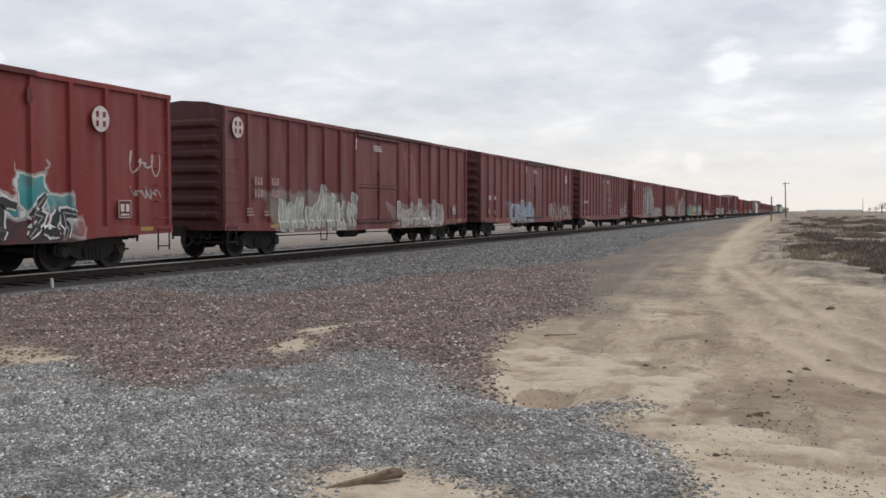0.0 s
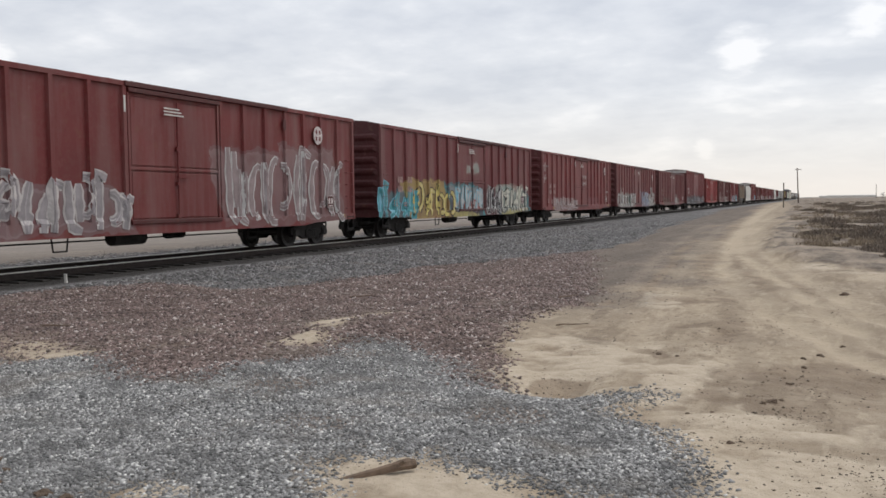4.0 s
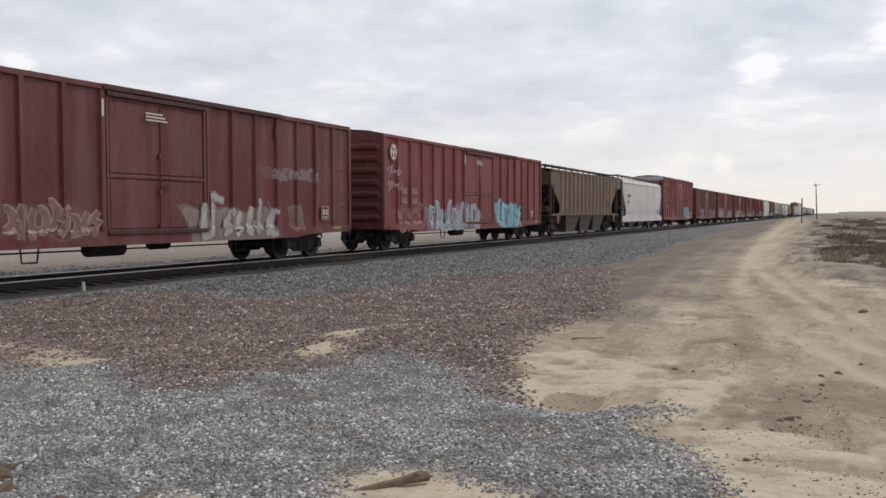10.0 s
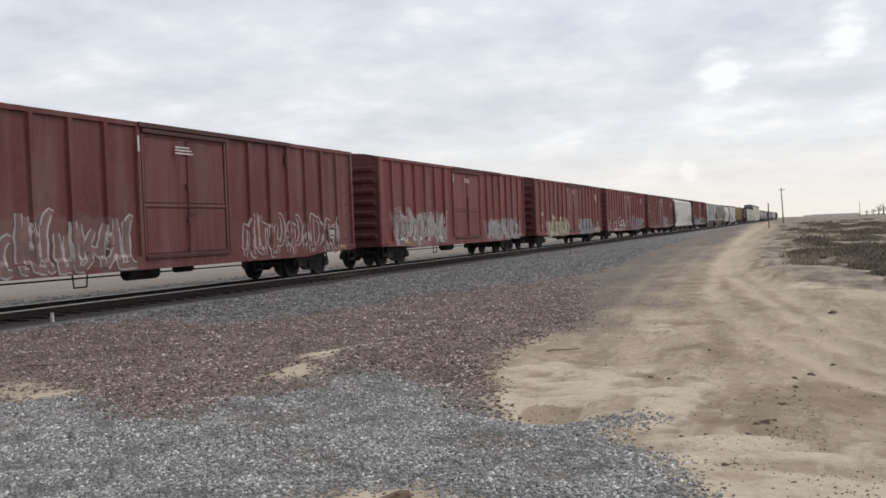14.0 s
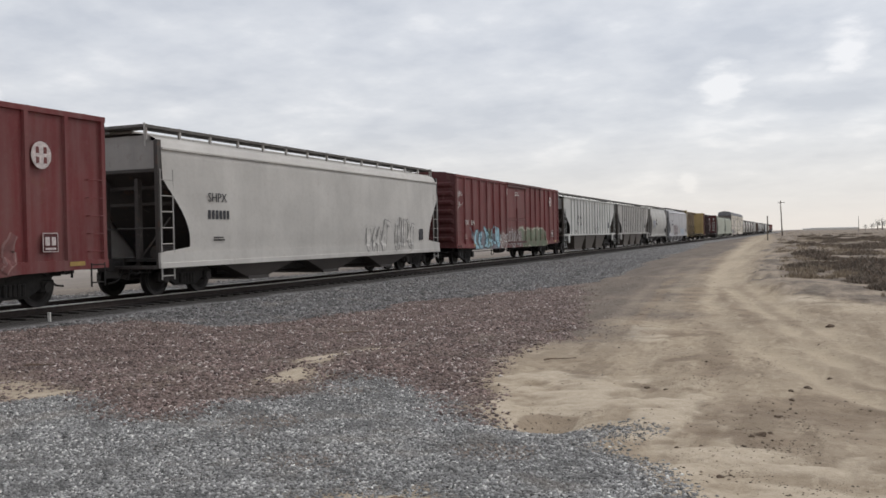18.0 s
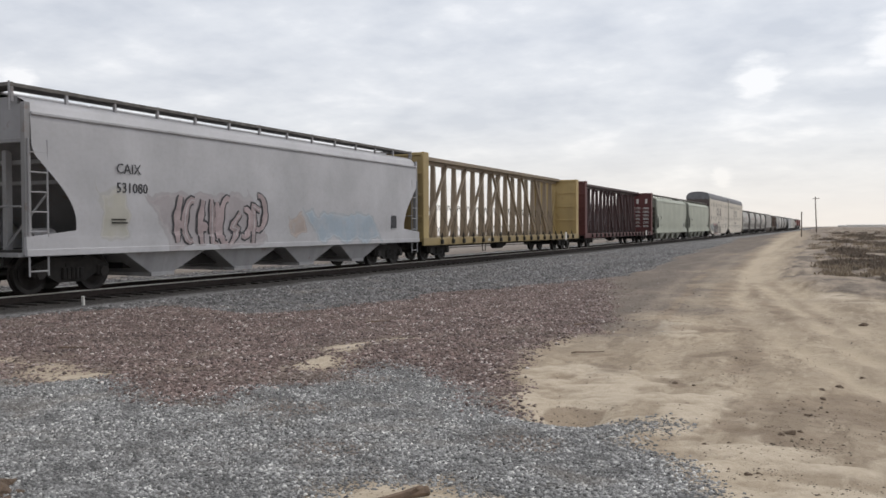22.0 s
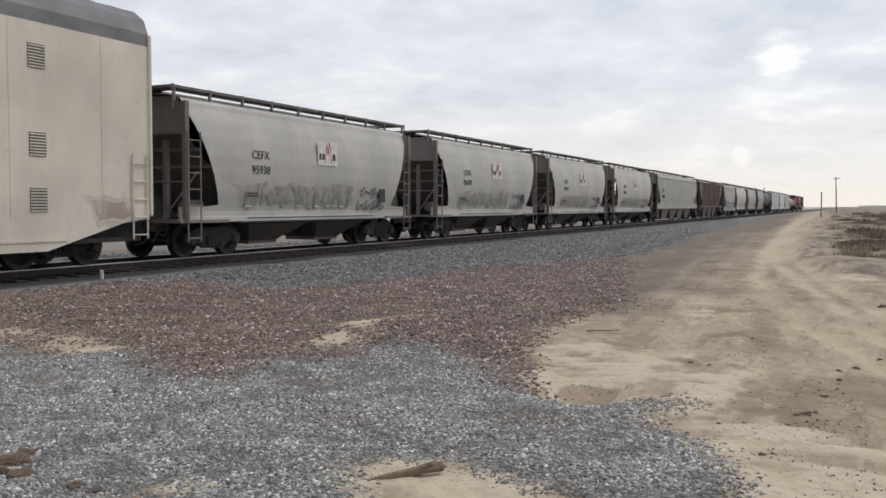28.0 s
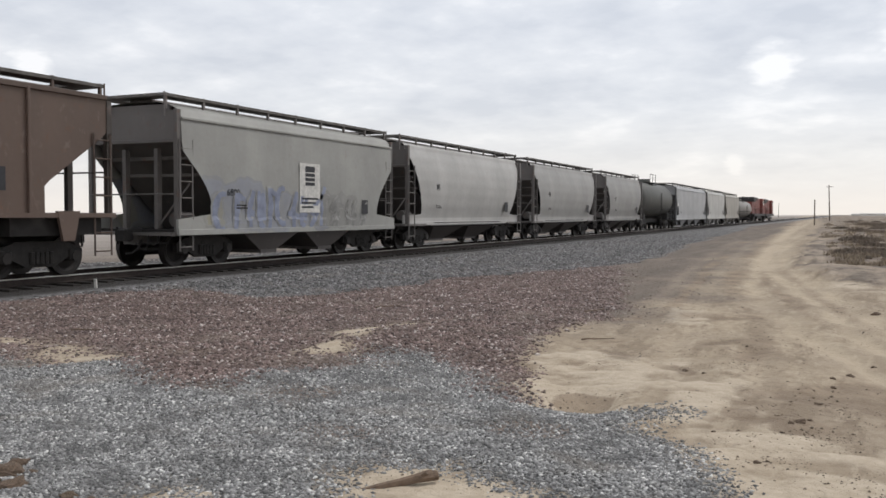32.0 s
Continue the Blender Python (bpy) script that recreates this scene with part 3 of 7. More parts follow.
def b_door(w, top):
    """A plug door's leaf with its edge stiles."""
    def make(bm):
        h0, h1 = 1.02, top - 0.22
        box(bm, 0, w, -0.035, 0.02, h0, h1)
        for x in (0.0, w - 0.07):
            box(bm, x, x + 0.07, -0.085, -0.034, h0, h1)
    return make


def b_door_panel(w, top, low_row):
    h = (2.28 - 1.10) if low_row else (top - 0.34 - 2.42)

    def make(bm):
        box(bm, 0.0, w / 2 - 0.16, -0.058, -0.03, 0.0, h, 0.02)
    return make


def b_door_bar(w):
    def make(bm):
        box(bm, 0.02, w - 0.02, -0.075, -0.03, -0.04, 0.04, 0.012)
    return make


def b_lockbar(top):
    def make(bm):
        rod(bm, (0, 0, 1.0), (0, 0, 3.0), 0.022, 6)
        for z in (1.15, 2.0, 2.9):
            box(bm, -0.06, 0.06, -0.03, 0.04, z - 0.05, z + 0.05)
        box(bm, -0.03, 0.42, -0.035, -0.01, 2.15, 2.21)
    return make


def b_doorrail(w):
    def make(bm):
        box(bm, 0, w, -0.075, 0.02, -0.06, 0.05, 0.012)
    return make


def b_under(L):
    def make(bm):
        box(bm, 0.2, L - 0.2, -0.22, 0.22, 0.66, 0.98)
        for i in range(1, 6):
            x = 3.4 + (L - 6.8) * i / 6
            box(bm, x - 0.08, x + 0.08, -1.40, 1.40, 0.80, 0.96)
        rod(bm, (L * 0.42, -0.75, 0.62), (L * 0.42 + 1.1, -0.75, 0.62), 0.19, 10)
        rod(bm, (L * 0.60, 0.5, 0.60), (L * 0.60 + 0.7, 0.5, 0.60), 0.14, 10)
        rod(bm, (2.6, -0.55, 0.60), (L - 2.6, -0.55, 0.56), 0.022, 5)
        for x in (L * 0.30, L * 0.68):
            rod(bm, (x, -1.25, 0.86), (x + 0.06, -1.25, 0.40), 0.02, 5)
            rod(bm, (x + 0.5, -1.25, 0.86), (x + 0.44, -1.25, 0.40), 0.02, 5)
            rod(bm, (x + 0.06, -1.25, 0.41), (x + 0.44, -1.25, 0.41), 0.02, 5)
    return make


def b_grab(bm):
    rod(bm, (0, -0.05, 0), (0.46, -0.05, 0), 0.011, 5)
    for x in (0.0, 0.46):
        rod(bm, (x, -0.05, 0), (x, 0.05, 0), 0.014, 5)


def b_plate(bm):
    box(bm, -0.20, 0.20, -0.004, 0.004, -0.24, 0.24)


def b_data_frame(bm):
    for x in (-0.25, 0.23):
        box(bm, x, x + 0.02, -0.004, 0.004, -0.25, 0.25)
    for z in (-0.25, 0.23):
        box(bm, -0.25, 0.25, -0.004, 0.004, z, z + 0.02)
    box(bm, -0.17, -0.03, -0.004, 0.003, -0.08, 0.14)
    box(bm, 0.04, 0.17, -0.004, 0.003, -0.08, 0.14)
    box(bm, -0.17, 0.17, -0.004, 0.003, -0.19, -0.14)


def boxcar(s, L, rgb, label, tags=(), tall=False, emblem=None, number=None, roof=None, grime=0.45, fade=0.15, doors=((0.414, 0.597),), rust=0.3, end_rgb=None, words=None):
    top, peak = (5.06, 5.22) if tall else (4.46, 4.66)
    car = start_car("boxcar", s, label, "boxcar", "boxcars of the freight train")
    rgb = (rgb[0] * 1.0, rgb[1] * 0.48, rgb[2] * 0.54)
    mat = paint("boxcar_paint", rgb, car, grime, rust, tags, fade=fade)
    # half-bright side paint: the end walls' shade is put into this colour
    endm = paint("boxcar_shaded_end_paint", end_rgb or shade(rgb, 0.5), car, 0.8, 0.4)
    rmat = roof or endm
    lk = round(L, 1)
    lo, hi = doors[0][0] * L, doors[-1][1] * L
    body = part("body", cached(("body", lk, top), b_box_shell(L, top)), mat, car)
    for sd, rot in ((-1, 0), (1, 180)):
        y = sd * 1.487
        part("side_sill", cached(("side_sill", lk), b_sill(L)), mat, car, at=pose(0 if sd < 0 else L, sd * 1.515, 0, 0, 0, rot))
        part("eave_rail", cached(("eave_rail", lk), b_eave(L)), mat, car, at=pose(0 if sd < 0 else L, sd * 1.515, top, 0, 0, rot))
        for d, (a, b) in enumerate(doors):
            w = (b - a) * L
            x0 = a * L if sd < 0 else b * L
            dr = part("door", cached(("door", round(w, 2), top), b_door(w, top)), mat, car, "sliding plug door with raised panels", at=pose(x0, y - 0.03 * -sd * -1, 0, 0, 0, rot))
            for col_x in (0.11, w / 2 + 0.05):
                for low_row in (True, False):
                    part("door_panel", cached(("door_panel", round(w, 2), top, low_row), b_door_panel(w, top, low_row)), mat, dr, at=(col_x, 0, 1.10 if low_row else 2.42))
            part("door_bar", cached(("door_bar", round(w, 2)), b_door_bar(w)), mat, dr, at=(0, 0, 2.35))
            for f in ((0.5,) if len(doors) == 1 else ((0.6,) if d == 0 else (0.4,))):
                part("lock_bar", cached(("lock_bar", top), b_lockbar(top)), mat, dr, at=(w * f, -0.10, 0))
        wd = (doors[-1][1] - doors[0][0]) * L
        xa = doors[0][0] * L if sd < 0 else doors[-1][1] * L
        for z in (top - 0.20, 1.03):
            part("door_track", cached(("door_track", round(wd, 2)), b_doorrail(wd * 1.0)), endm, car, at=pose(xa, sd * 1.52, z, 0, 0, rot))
        lo, hi = doors[0][0] * L, doors[-1][1] * L
        n1, n2 = max(3, round(lo / 1.12)), max(3, round((L - hi) / 1.12))
        xs = [0.10 + (lo - 0.2) * i / n1 for i in range(n1 + 1)] + [hi + 0.1 + (L - hi - 0.2) * i / n2 for i in range(n2 + 1)]
        for x in xs:
            part("side_post", cached(("side_post", top), b_post(top)), mat, car, at=pose(x, y, 0, 0, 0, rot))
        hood = min(wd * 1.95, L - lo - 0.3) + 0.2
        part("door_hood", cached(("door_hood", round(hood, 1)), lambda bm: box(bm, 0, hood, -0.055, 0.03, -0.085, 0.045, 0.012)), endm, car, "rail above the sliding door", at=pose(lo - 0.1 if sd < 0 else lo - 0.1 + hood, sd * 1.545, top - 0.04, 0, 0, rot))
    add_graffiti(car, rgb, tags, side_depth(xs, lo, hi), 0.80, words)
    part("roof", cached(("roof", lk, top), b_roof(L, top, peak)), rmat, car, "ribbed sheet-metal roof" if roof else "")
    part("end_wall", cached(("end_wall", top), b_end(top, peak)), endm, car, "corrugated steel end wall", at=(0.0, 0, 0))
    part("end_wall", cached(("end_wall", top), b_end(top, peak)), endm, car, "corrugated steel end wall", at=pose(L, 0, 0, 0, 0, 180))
    if tall:
        for x, r in ((0.0, 0), (L, 180)):
            part("end_cap", cached(("end_cap", top), lambda bm: box(bm, -0.02, 0.0, -1.48, 1.48, top - 0.34, top + 0.03)), GALV, car, "pale galvanised gable strip", at=pose(x, 0, 0, 0, 0, r))
    part("underframe", cached(("underframe", lk), b_under(L)), UNDER_DARK, car)
    for x in (0.16, L - 0.62):
        for i in range(5):
            part("grab_iron", cached("grab_iron", b_grab), mat, car, at=(x, -1.545, 1.25 + 0.42 * i))
    add_ladder(car, 0.12, -1.54, 0.42, 0.98, UNDER_DARK)
    add_ladder(car, L - 0.55, -1.54, 0.42, 0.98, UNDER_DARK)
    add_ladder(car, -0.12, 1.2, 0.9, top - 0.2, endm, 0.42, -90)
    for x in (2.35, L - 2.35):
        add_truck(car, x)
    add_ends(car, L)
    yy = -1.495
    bar_h = {1.05: 0.05, 1.95: 0.05}
    for x, z, w, r in ((1.05, 1.28, 0.36, 3), (1.95, 1.28, 0.30, 2), (lo + 1.2, top - 0.72, 0.75, 3)):
        add_bars(car, x, z, -1.563 if x < lo else -1.61, w, r, bar_h.get(x, 0.035), 0.045, FADED_WHITE if x < lo else WHITE_PAINT)
    if number:
        for txt, x, z, size in number:
            part("lettering", lettering(txt, size), WHITE_PAINT, car, "white painted car marks", at=(x, -1.568, z))
    else:
        for x, z in ((1.45, 2.22), (2.35, 2.22), (1.45, 1.84), (2.35, 1.84)):
            tagged(part("stencil", cached("mark_row", lambda bm: [box(bm, q * 0.15, q * 0.15 + 0.10, -0.003, 0.003, 0, 0.24) for q in range(3)]), FADED_WHITE, car, at=(x, -1.566, z)), kind="stuff")
    if emblem:
        add_emblem(car, emblem[0], emblem[1], -1.57, mat)
    fr = part("data_panel", cached("data_panel", b_data_frame), EMBLEM_WHITE, car, "white-framed stencilled data square", at=Matrix.Translation((L - 1.75, -1.566, 1.48)) @ Matrix.Diagonal((0.85, 1, 0.85, 1)))
    part("data_ground", cached("data_ground", lambda bm: box(bm, -0.23, 0.23, 0.001, 0.004, -0.23, 0.23)), endm, fr)
    part("vent_mark", cached("vent_mark", lambda bm: lathe(bm, [(0.001, -0.004), (0.10, -0.004), (0.10, 0.004)], "y", 14)), endm, car, "dark round patch near the eave", at=pose(hi + (L - hi) * 0.42, -1.566, top - 0.55) @ Matrix.Diagonal((0.8, 1, 1.9, 1)))
    part("door_mark", cached("door_mark", lambda bm: box(bm, -0.03, 0.03, -0.004, 0.004, -0.20, 0.20)), WHITE_PAINT, car, "white door alignment mark", at=(lo - 0.12, -1.566, top - 0.55))
    part("reflector", cached("reflector", lambda bm: box(bm, 0, 0.45, -0.004, 0.004, 0, 0.10)), YELLOW_PAINT, car, "yellow reflector strip", at=(L - 1.2, -1.553, 0.93))
    part("reflector", cached("reflector", None), YELLOW_PAINT, car, "yellow reflector strip", at=(2.3, -1.553, 0.90))
    return car


# ---- covered hoppers ----
def hopper_profile(curved, top, low):
    """(y, z) points of the near side from sill to roof middle."""
    if curved == "cement":
        return [(1.34, low), (1.40, low + 0.30), (1.52, low + 0.75), (1.59, low + 1.25), (1.60, low + 1.7), (1.55, low + 2.2), (1.44, low + 2.65), (1.30, low + 3.0), (1.30, top - 0.24), (1.24, top - 0.14), (0.75, top - 0.02), (0.0, top)]
    if curved:
        return [(1.56, low), (1.57, low + 0.35), (1.57, low + 0.36), (1.60, low + 0.9), (1.60, low + 1.5), (1.57, low + 2.3), (1.54, top - 0.46), (1.50, top - 0.44), (1.47, top - 0.30), (1.36, top - 0.19), (1.12, top - 0.08), (0.75, top - 0.02), (0.0, top)]
    return [(1.52, low), (1.52, low + 0.5), (1.52, low + 1.0), (1.52, low + 1.6), (1.52, low + 2.2), (1.52, top - 0.20), (1.50, top - 0.16), (1.15, top - 0.07), (0.7, top - 0.02), (0.0, top)]


def hopper_cut(kind, z, low, top, deep):
    """How far the side sheet is cut back from the car's end at height z."""
    hi = top - {"rib": 1.0, "cement": 0.40}.get(kind, 1.25)
    if z >= hi:
        return 0.30
    if z <= low + 0.36:
        return 0.12 if kind != "rib" else deep
    u = (hi - z) / (hi - low - 0.36)
    if kind == "cement":
        return 0.30 + deep * (u ** 0.85)
    if kind == "rib":
        return 0.30 + (deep - 0.30) * min(1.0, u * 1.25)
    return 0.30 + deep * math.sin(min(1.0, u * 1.15) * math.pi / 2) ** 1.1


def b_hopper_shell(kind, L, top, low, deep):
    def make(bm):
        prof = hopper_profile("cement" if kind == "cement" else kind != "rib", top, low)
        fine = []
        for (y0, z0), (y1, z1) in zip(prof, prof[1:]):
            n = 4 if abs(z1 - z0) > 0.3 else 1
            for i in range(n):
                fine.append((y0 + (y1 - y0) * i / n, z0 + (z1 - z0) * i / n))
        fine.append(prof[-1])
        for sd in (-1, 1):
            rows = []
            for y, z in fine:
                c = hopper_cut(kind, z, low, top, deep)
                rows.append([bm.verts.new((x, sd * y, z)) for x in (c, c + 0.6, L / 3, L / 2, L * 2 / 3, L - c - 0.6, L - c)])
            for p, q in zip(rows, rows[1:]):
                for i in range(len(p) - 1):
                    bm.faces.new((p[i], p[i + 1], q[i + 1], q[i]))
        bmesh.ops.remove_doubles(bm, verts=bm.verts[:], dist=0.001)
        bmesh.ops.recalc_face_normals(bm, faces=bm.faces[:])
        for f in bm.faces:
            f.smooth = kind != "rib"
    return make


def b_slope(L, top, low, deep, half=1.42):
    """Slope sheet and upper end plate of one hopper end."""
    def make(bm):
        z1 = top - 1.0
        prism(bm, [(0.32, z1), (0.40, z1), (deep + 2.0, low + 0.05), (deep + 1.9, low - 0.05)], -half, half)
    return make


def b_end_plate(top):
    def make(bm):
        box(bm, 0.32, 0.40, -1.42, 1.42, top - 1.04, top - 0.24)
        box(bm, 0.32, 0.40, -1.15, 1.15, top - 0.25, top - 0.08)
    return make


def b_hopper_end(top, low):
    """Corner posts, platform, end frame and hand rails of one hopper end."""
    def make(bm):
        for y in (-1.48, 1.48):
            box(bm, 0.16, 0.30, y - 0.06, y + 0.06, low, top - 0.24)
        box(bm, 0.0, 1.9, -1.5, 1.5, low - 0.06, low + 0.02)
        for y in (-0.55, 0.55):
            box(bm, 0.45, 0.60, y - 0.06, y + 0.06, low, top - 1.2)
        rod(bm, (0.12, -1.45, low + 1.0), (0.12, 1.45, low + 1.0), 0.022, 5)
        rod(bm, (0.4, -0.5, low), (1.0, -1.2, low + 1.3), 0.03, 5)
        box(bm, 0.10, 0.9, -0.25, 0.25, low - 0.30, low)
        rod(bm, (0.75, -0.9, low + 0.35), (1.35, -0.9, low + 0.35), 0.20, 10)
    return make


def b_walkway(L):
    """Roof walkway: a board along each side, joined across the ends."""
    def make(bm):
        for y0, y1 in ((-1.22, -0.66), (0.66, 1.22)):
            box(bm, 0.05, L - 0.05, y0, y1, 0.16, 0.235)
        for x in (0.05, L - 0.6):
            box(bm, x, x + 0.55, -0.66, 0.66, 0.16, 0.235)
    return make


def b_board_frame(L):
    """Brackets that hold the walkway up, and the posts at its corners."""
    def make(bm):
        n = int(L / 1.35)
        for i in range(n + 1):
            x = 0.15 + i * (L - 0.3) / n
            for y in (-1.19, 1.19):
                box(bm, x - 0.03, x + 0.03, y - 0.02, y + 0.05, -0.16, 0.25)
        for x in (0.06, L - 0.06):
            for y in (-1.22, 1.22):
                rod(bm, (x, y, -0.35), (x, y, 0.26), 0.022, 5)
    return make


def b_hatch(w):
    def make(bm):
        box(bm, 0, w, -0.40, 0.40, -0.02, 0.10, 0.03)
    return make


def b_bay(w, low, deep_y, kind):
    """One outlet bay: sloped sheets narrowing towards the rail."""
    def make(bm):
        half, zt, zb = w / 2, low + 0.06, 0.30
        k = {"rib": 0.58, "cement": 0.34}.get(kind, 0.46 if low > 1.15 else 0.20)
        out = deep_y if kind == "cement" else 1.22
        top_v = [(-half, -1.44), (half, -1.44), (half, 1.44), (-half, 1.44)]
        low_v = [(-half * k, -out), (half * k, -out), (half * k, out), (-half * k, out)]
        a = [bm.verts.new((x, y, zt)) for x, y in top_v]
        b = [bm.verts.new((x, y, zb)) for x, y in low_v]
        bm.faces.new(a)
        bm.faces.new(b[::-1])
        for i in range(4):
            bm.faces.new((a[i], b[i], b[(i + 1) % 4], a[(i + 1) % 4]))
        box(bm, -half * k - 0.08, half * k + 0.08, -out - 0.04, out + 0.04, zb - 0.05, zb + 0.05)
        bmesh.ops.recalc_face_normals(bm, faces=bm.faces[:])
    return make


def b_bottom_sill(L, kind, low):
    def make(bm):
        if kind == "rib":
            for x in (1.15, L - 1.75):
                prism(bm, [(x, low + 0.1), (x + 0.6, low + 0.1), (x + 0.45, low - 0.55), (x + 0.15, low - 0.55)], -0.04, 0.04)
            box(bm, 0.12, L - 0.12, -0.03, 0.03, low - 0.04, low + 0.06)
        else:
            box(bm, 0.12, L - 0.12, -0.05, 0.04, low - 0.05, low + 0.10, 0.01)
            box(bm, 0.12, L - 0.12, -0.03, 0.04, low + 0.10, low + 0.36)
    return make


def b_rib(low, top):
    def make(bm):
        box(bm, -0.035, 0.035, -0.075, 0.0, low, top - 0.18, 0.012)
    return make


def b_rib_eave(L):
    def make(bm):
        box(bm, 0.30, L - 0.30, -0.05, 0.05, -0.05, 0.06, 0.01)
    return make


def hopper(s, L, rgb, label, kind="curved", top=4.38, low=1.10, bays=3, tags=(), number=None, bay_rgb=None, deep=1.5, grime=0.35, rust=0.12, frame_rgb=None, mark=None, rib_rgb=None, number_bars=None, closed=False):
    if kind == "curved" and bays > 2:
        deep *= 0.76
    car = start_car("covered_hopper", s, label, "hopper car", "covered hoppers of the freight train")
    mat = paint("hopper_paint", rgb, car, grime, rust, tags, dust=(0.26, 0.22, 0.19), fade=0.0)
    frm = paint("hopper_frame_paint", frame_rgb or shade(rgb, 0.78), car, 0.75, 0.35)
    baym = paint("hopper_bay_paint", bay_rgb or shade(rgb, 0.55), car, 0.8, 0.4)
    # grimy, dimmed copies of frame and bay paint: the end recess's shade in colour
    dimm = paint("shaded_frame_paint", shade(frame_rgb, 0.9) if frame_rgb else shade(bay_rgb or shade(rgb, 0.4), 0.8), car, 0.8, 0.5)
    slopem = paint("shaded_slope_paint", shade(frame_rgb, 0.65) if frame_rgb else shade(bay_rgb or rgb, 0.5), car, 0.85, 0.5)
    lk = round(L, 1)
    ck = (kind, lk, top, low, deep)
    part("shell", cached(("shell", *ck), b_hopper_shell(kind, L, top, low, deep)), mat, car)
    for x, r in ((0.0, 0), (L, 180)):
        part("slope_sheet", cached(("slope", *ck), b_slope(L, top, low, deep, 1.24 if kind == "cement" else 1.42)), slopem, car, "grimy slope sheet of the end bay, shade in its paint", at=pose(x, 0, 0, 0, 0, r))
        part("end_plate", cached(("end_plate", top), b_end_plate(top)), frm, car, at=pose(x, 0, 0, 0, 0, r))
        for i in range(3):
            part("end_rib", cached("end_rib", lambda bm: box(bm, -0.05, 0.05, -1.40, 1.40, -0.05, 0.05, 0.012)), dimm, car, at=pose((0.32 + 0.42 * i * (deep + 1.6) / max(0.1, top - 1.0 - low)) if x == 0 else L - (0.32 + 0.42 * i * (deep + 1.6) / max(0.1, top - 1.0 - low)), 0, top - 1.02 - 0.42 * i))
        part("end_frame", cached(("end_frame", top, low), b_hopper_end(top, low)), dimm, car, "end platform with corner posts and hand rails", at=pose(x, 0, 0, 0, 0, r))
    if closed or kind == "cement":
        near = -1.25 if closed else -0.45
        part("end_shield", cached(("end_shield", top, low, closed), lambda bm: box(bm, -0.03, 0.03, near, 1.25, low + 0.30, top - 1.0)), slopem, car, "grimy plate across the end, shade in its paint", at=(L - 1.0, 0, 0))
    for x in (0.22, L - 0.70):
        add_ladder(car, x, -1.56, 0.45, top - 1.0, frm, 0.48)
    part("running_board", cached(("running_board", lk), b_walkway(L)), GRATE, car, "dark steel roof walkway", at=(0, 0, top - 0.06))
    tagged(part("board_frame", cached(("board_frame", lk), b_board_frame(L)), frm, car, "pale walkway brackets", at=(0, 0, top - 0.06)), kind="stuff")
    hatches = int(L / 2.4)
    for i in range(hatches):
        part("hatch_cover", cached(("hatch", lk), b_hatch((L - 1.0) / hatches - 0.08)), frm, car, at=(0.5 + i * (L - 1.0) / hatches, 0, top))
    for sd, rot in ((-1, 0), (1, 180)):
        part("side_sill", cached(("hopper_sill", lk, kind, low), b_bottom_sill(L, kind, low)), mat, car, at=pose(0 if sd < 0 else L, sd * (1.36 if kind == "cement" else 1.57), 0, 0, 0, rot))
        if kind == "rib":
            part("eave_rail", cached(("rib_eave", lk), b_rib_eave(L)), frm, car, at=pose(0 if sd < 0 else L, sd * 1.53, top - 0.18, 0, 0, rot))
            n = round((L - 2 * deep - 0.8) / 0.98)
            rm = paint("rib_paint", rib_rgb, car, 0.3, 0.2) if rib_rgb else mat
            for i in range(n + 1):
                x = deep + 0.4 + i * (L - 2 * deep - 0.8) / n
                part("side_rib", cached(("side_rib", low, top), b_rib(low, top)), rm, car, at=pose(x, sd * 1.52, 0, 0, 0, rot))
        elif kind == "curved":
            part("side_crease", cached(("crease", lk), lambda bm: box(bm, 0.3, L - 0.3, -0.045, 0.03, -0.035, 0.035, 0.012)), mat, car, at=pose(0 if sd < 0 else L, sd * 1.545, top - 0.46, 0, 0, rot))
    prof = hopper_profile("cement" if kind == "cement" else kind != "rib", top, low)[:-3]
    hy, hz = [q[0] for q in prof], [q[1] for q in prof]
    add_graffiti(car, rgb, tags, (lambda x, z: -1.60) if kind == "rib" else (lambda x, z: -float(np.interp(z, hz, hy)) - (0.008 if z > low + 0.37 else 0.036)), low)
    span = (L - 2 * (deep + 1.7)) if kind != "cement" else L - 5.6
    start = (L - span) / 2
    for i in range(bays):
        w = span / bays
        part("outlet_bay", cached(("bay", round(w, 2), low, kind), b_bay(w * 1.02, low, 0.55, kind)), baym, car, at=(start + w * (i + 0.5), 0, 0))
    # the lower box is added under the sill to darken the bay gaps
    part("center_sill", cached(("center_sill", lk), lambda bm: (box(bm, 0.3, L - 0.3, -0.2, 0.2, 0.72, 1.02), box(bm, 3.0, L - 3.0, -0.24, 0.24, 0.50, 0.74))), UNDER_DARK, car)
    for x in (0.35, L - deep - 0.75):
        part("end_pan", cached(("end_pan", round(deep, 2), low), lambda bm: box(bm, 0, deep + 0.4, -1.38, 1.38, 0.93, max(low - 0.03, 1.0))), UNDER_DARK, car)\
            .matrix_basis = Matrix.Translation((x, 0, 0))
    # dark box added behind the bays to block the light between them
    if kind == "curved" and bays > 2:
        reach = deep + 2.4
        part("bay_gap_blocker", cached(("bay_gap_blocker", lk, low, round(deep, 2)), lambda bm: box(bm, reach, L - reach, -0.85, 0.85, 0.46, low - 0.06)), UNDER_DARK, car)
    if kind == "cement":
        part("brake_pipe", cached(("brake_pipe", lk), lambda bm: rod(bm, (2.5, -1.35, 0.93), (L - 2.5, -1.35, 0.93), 0.05, 6)), UNDER_DARK, car)
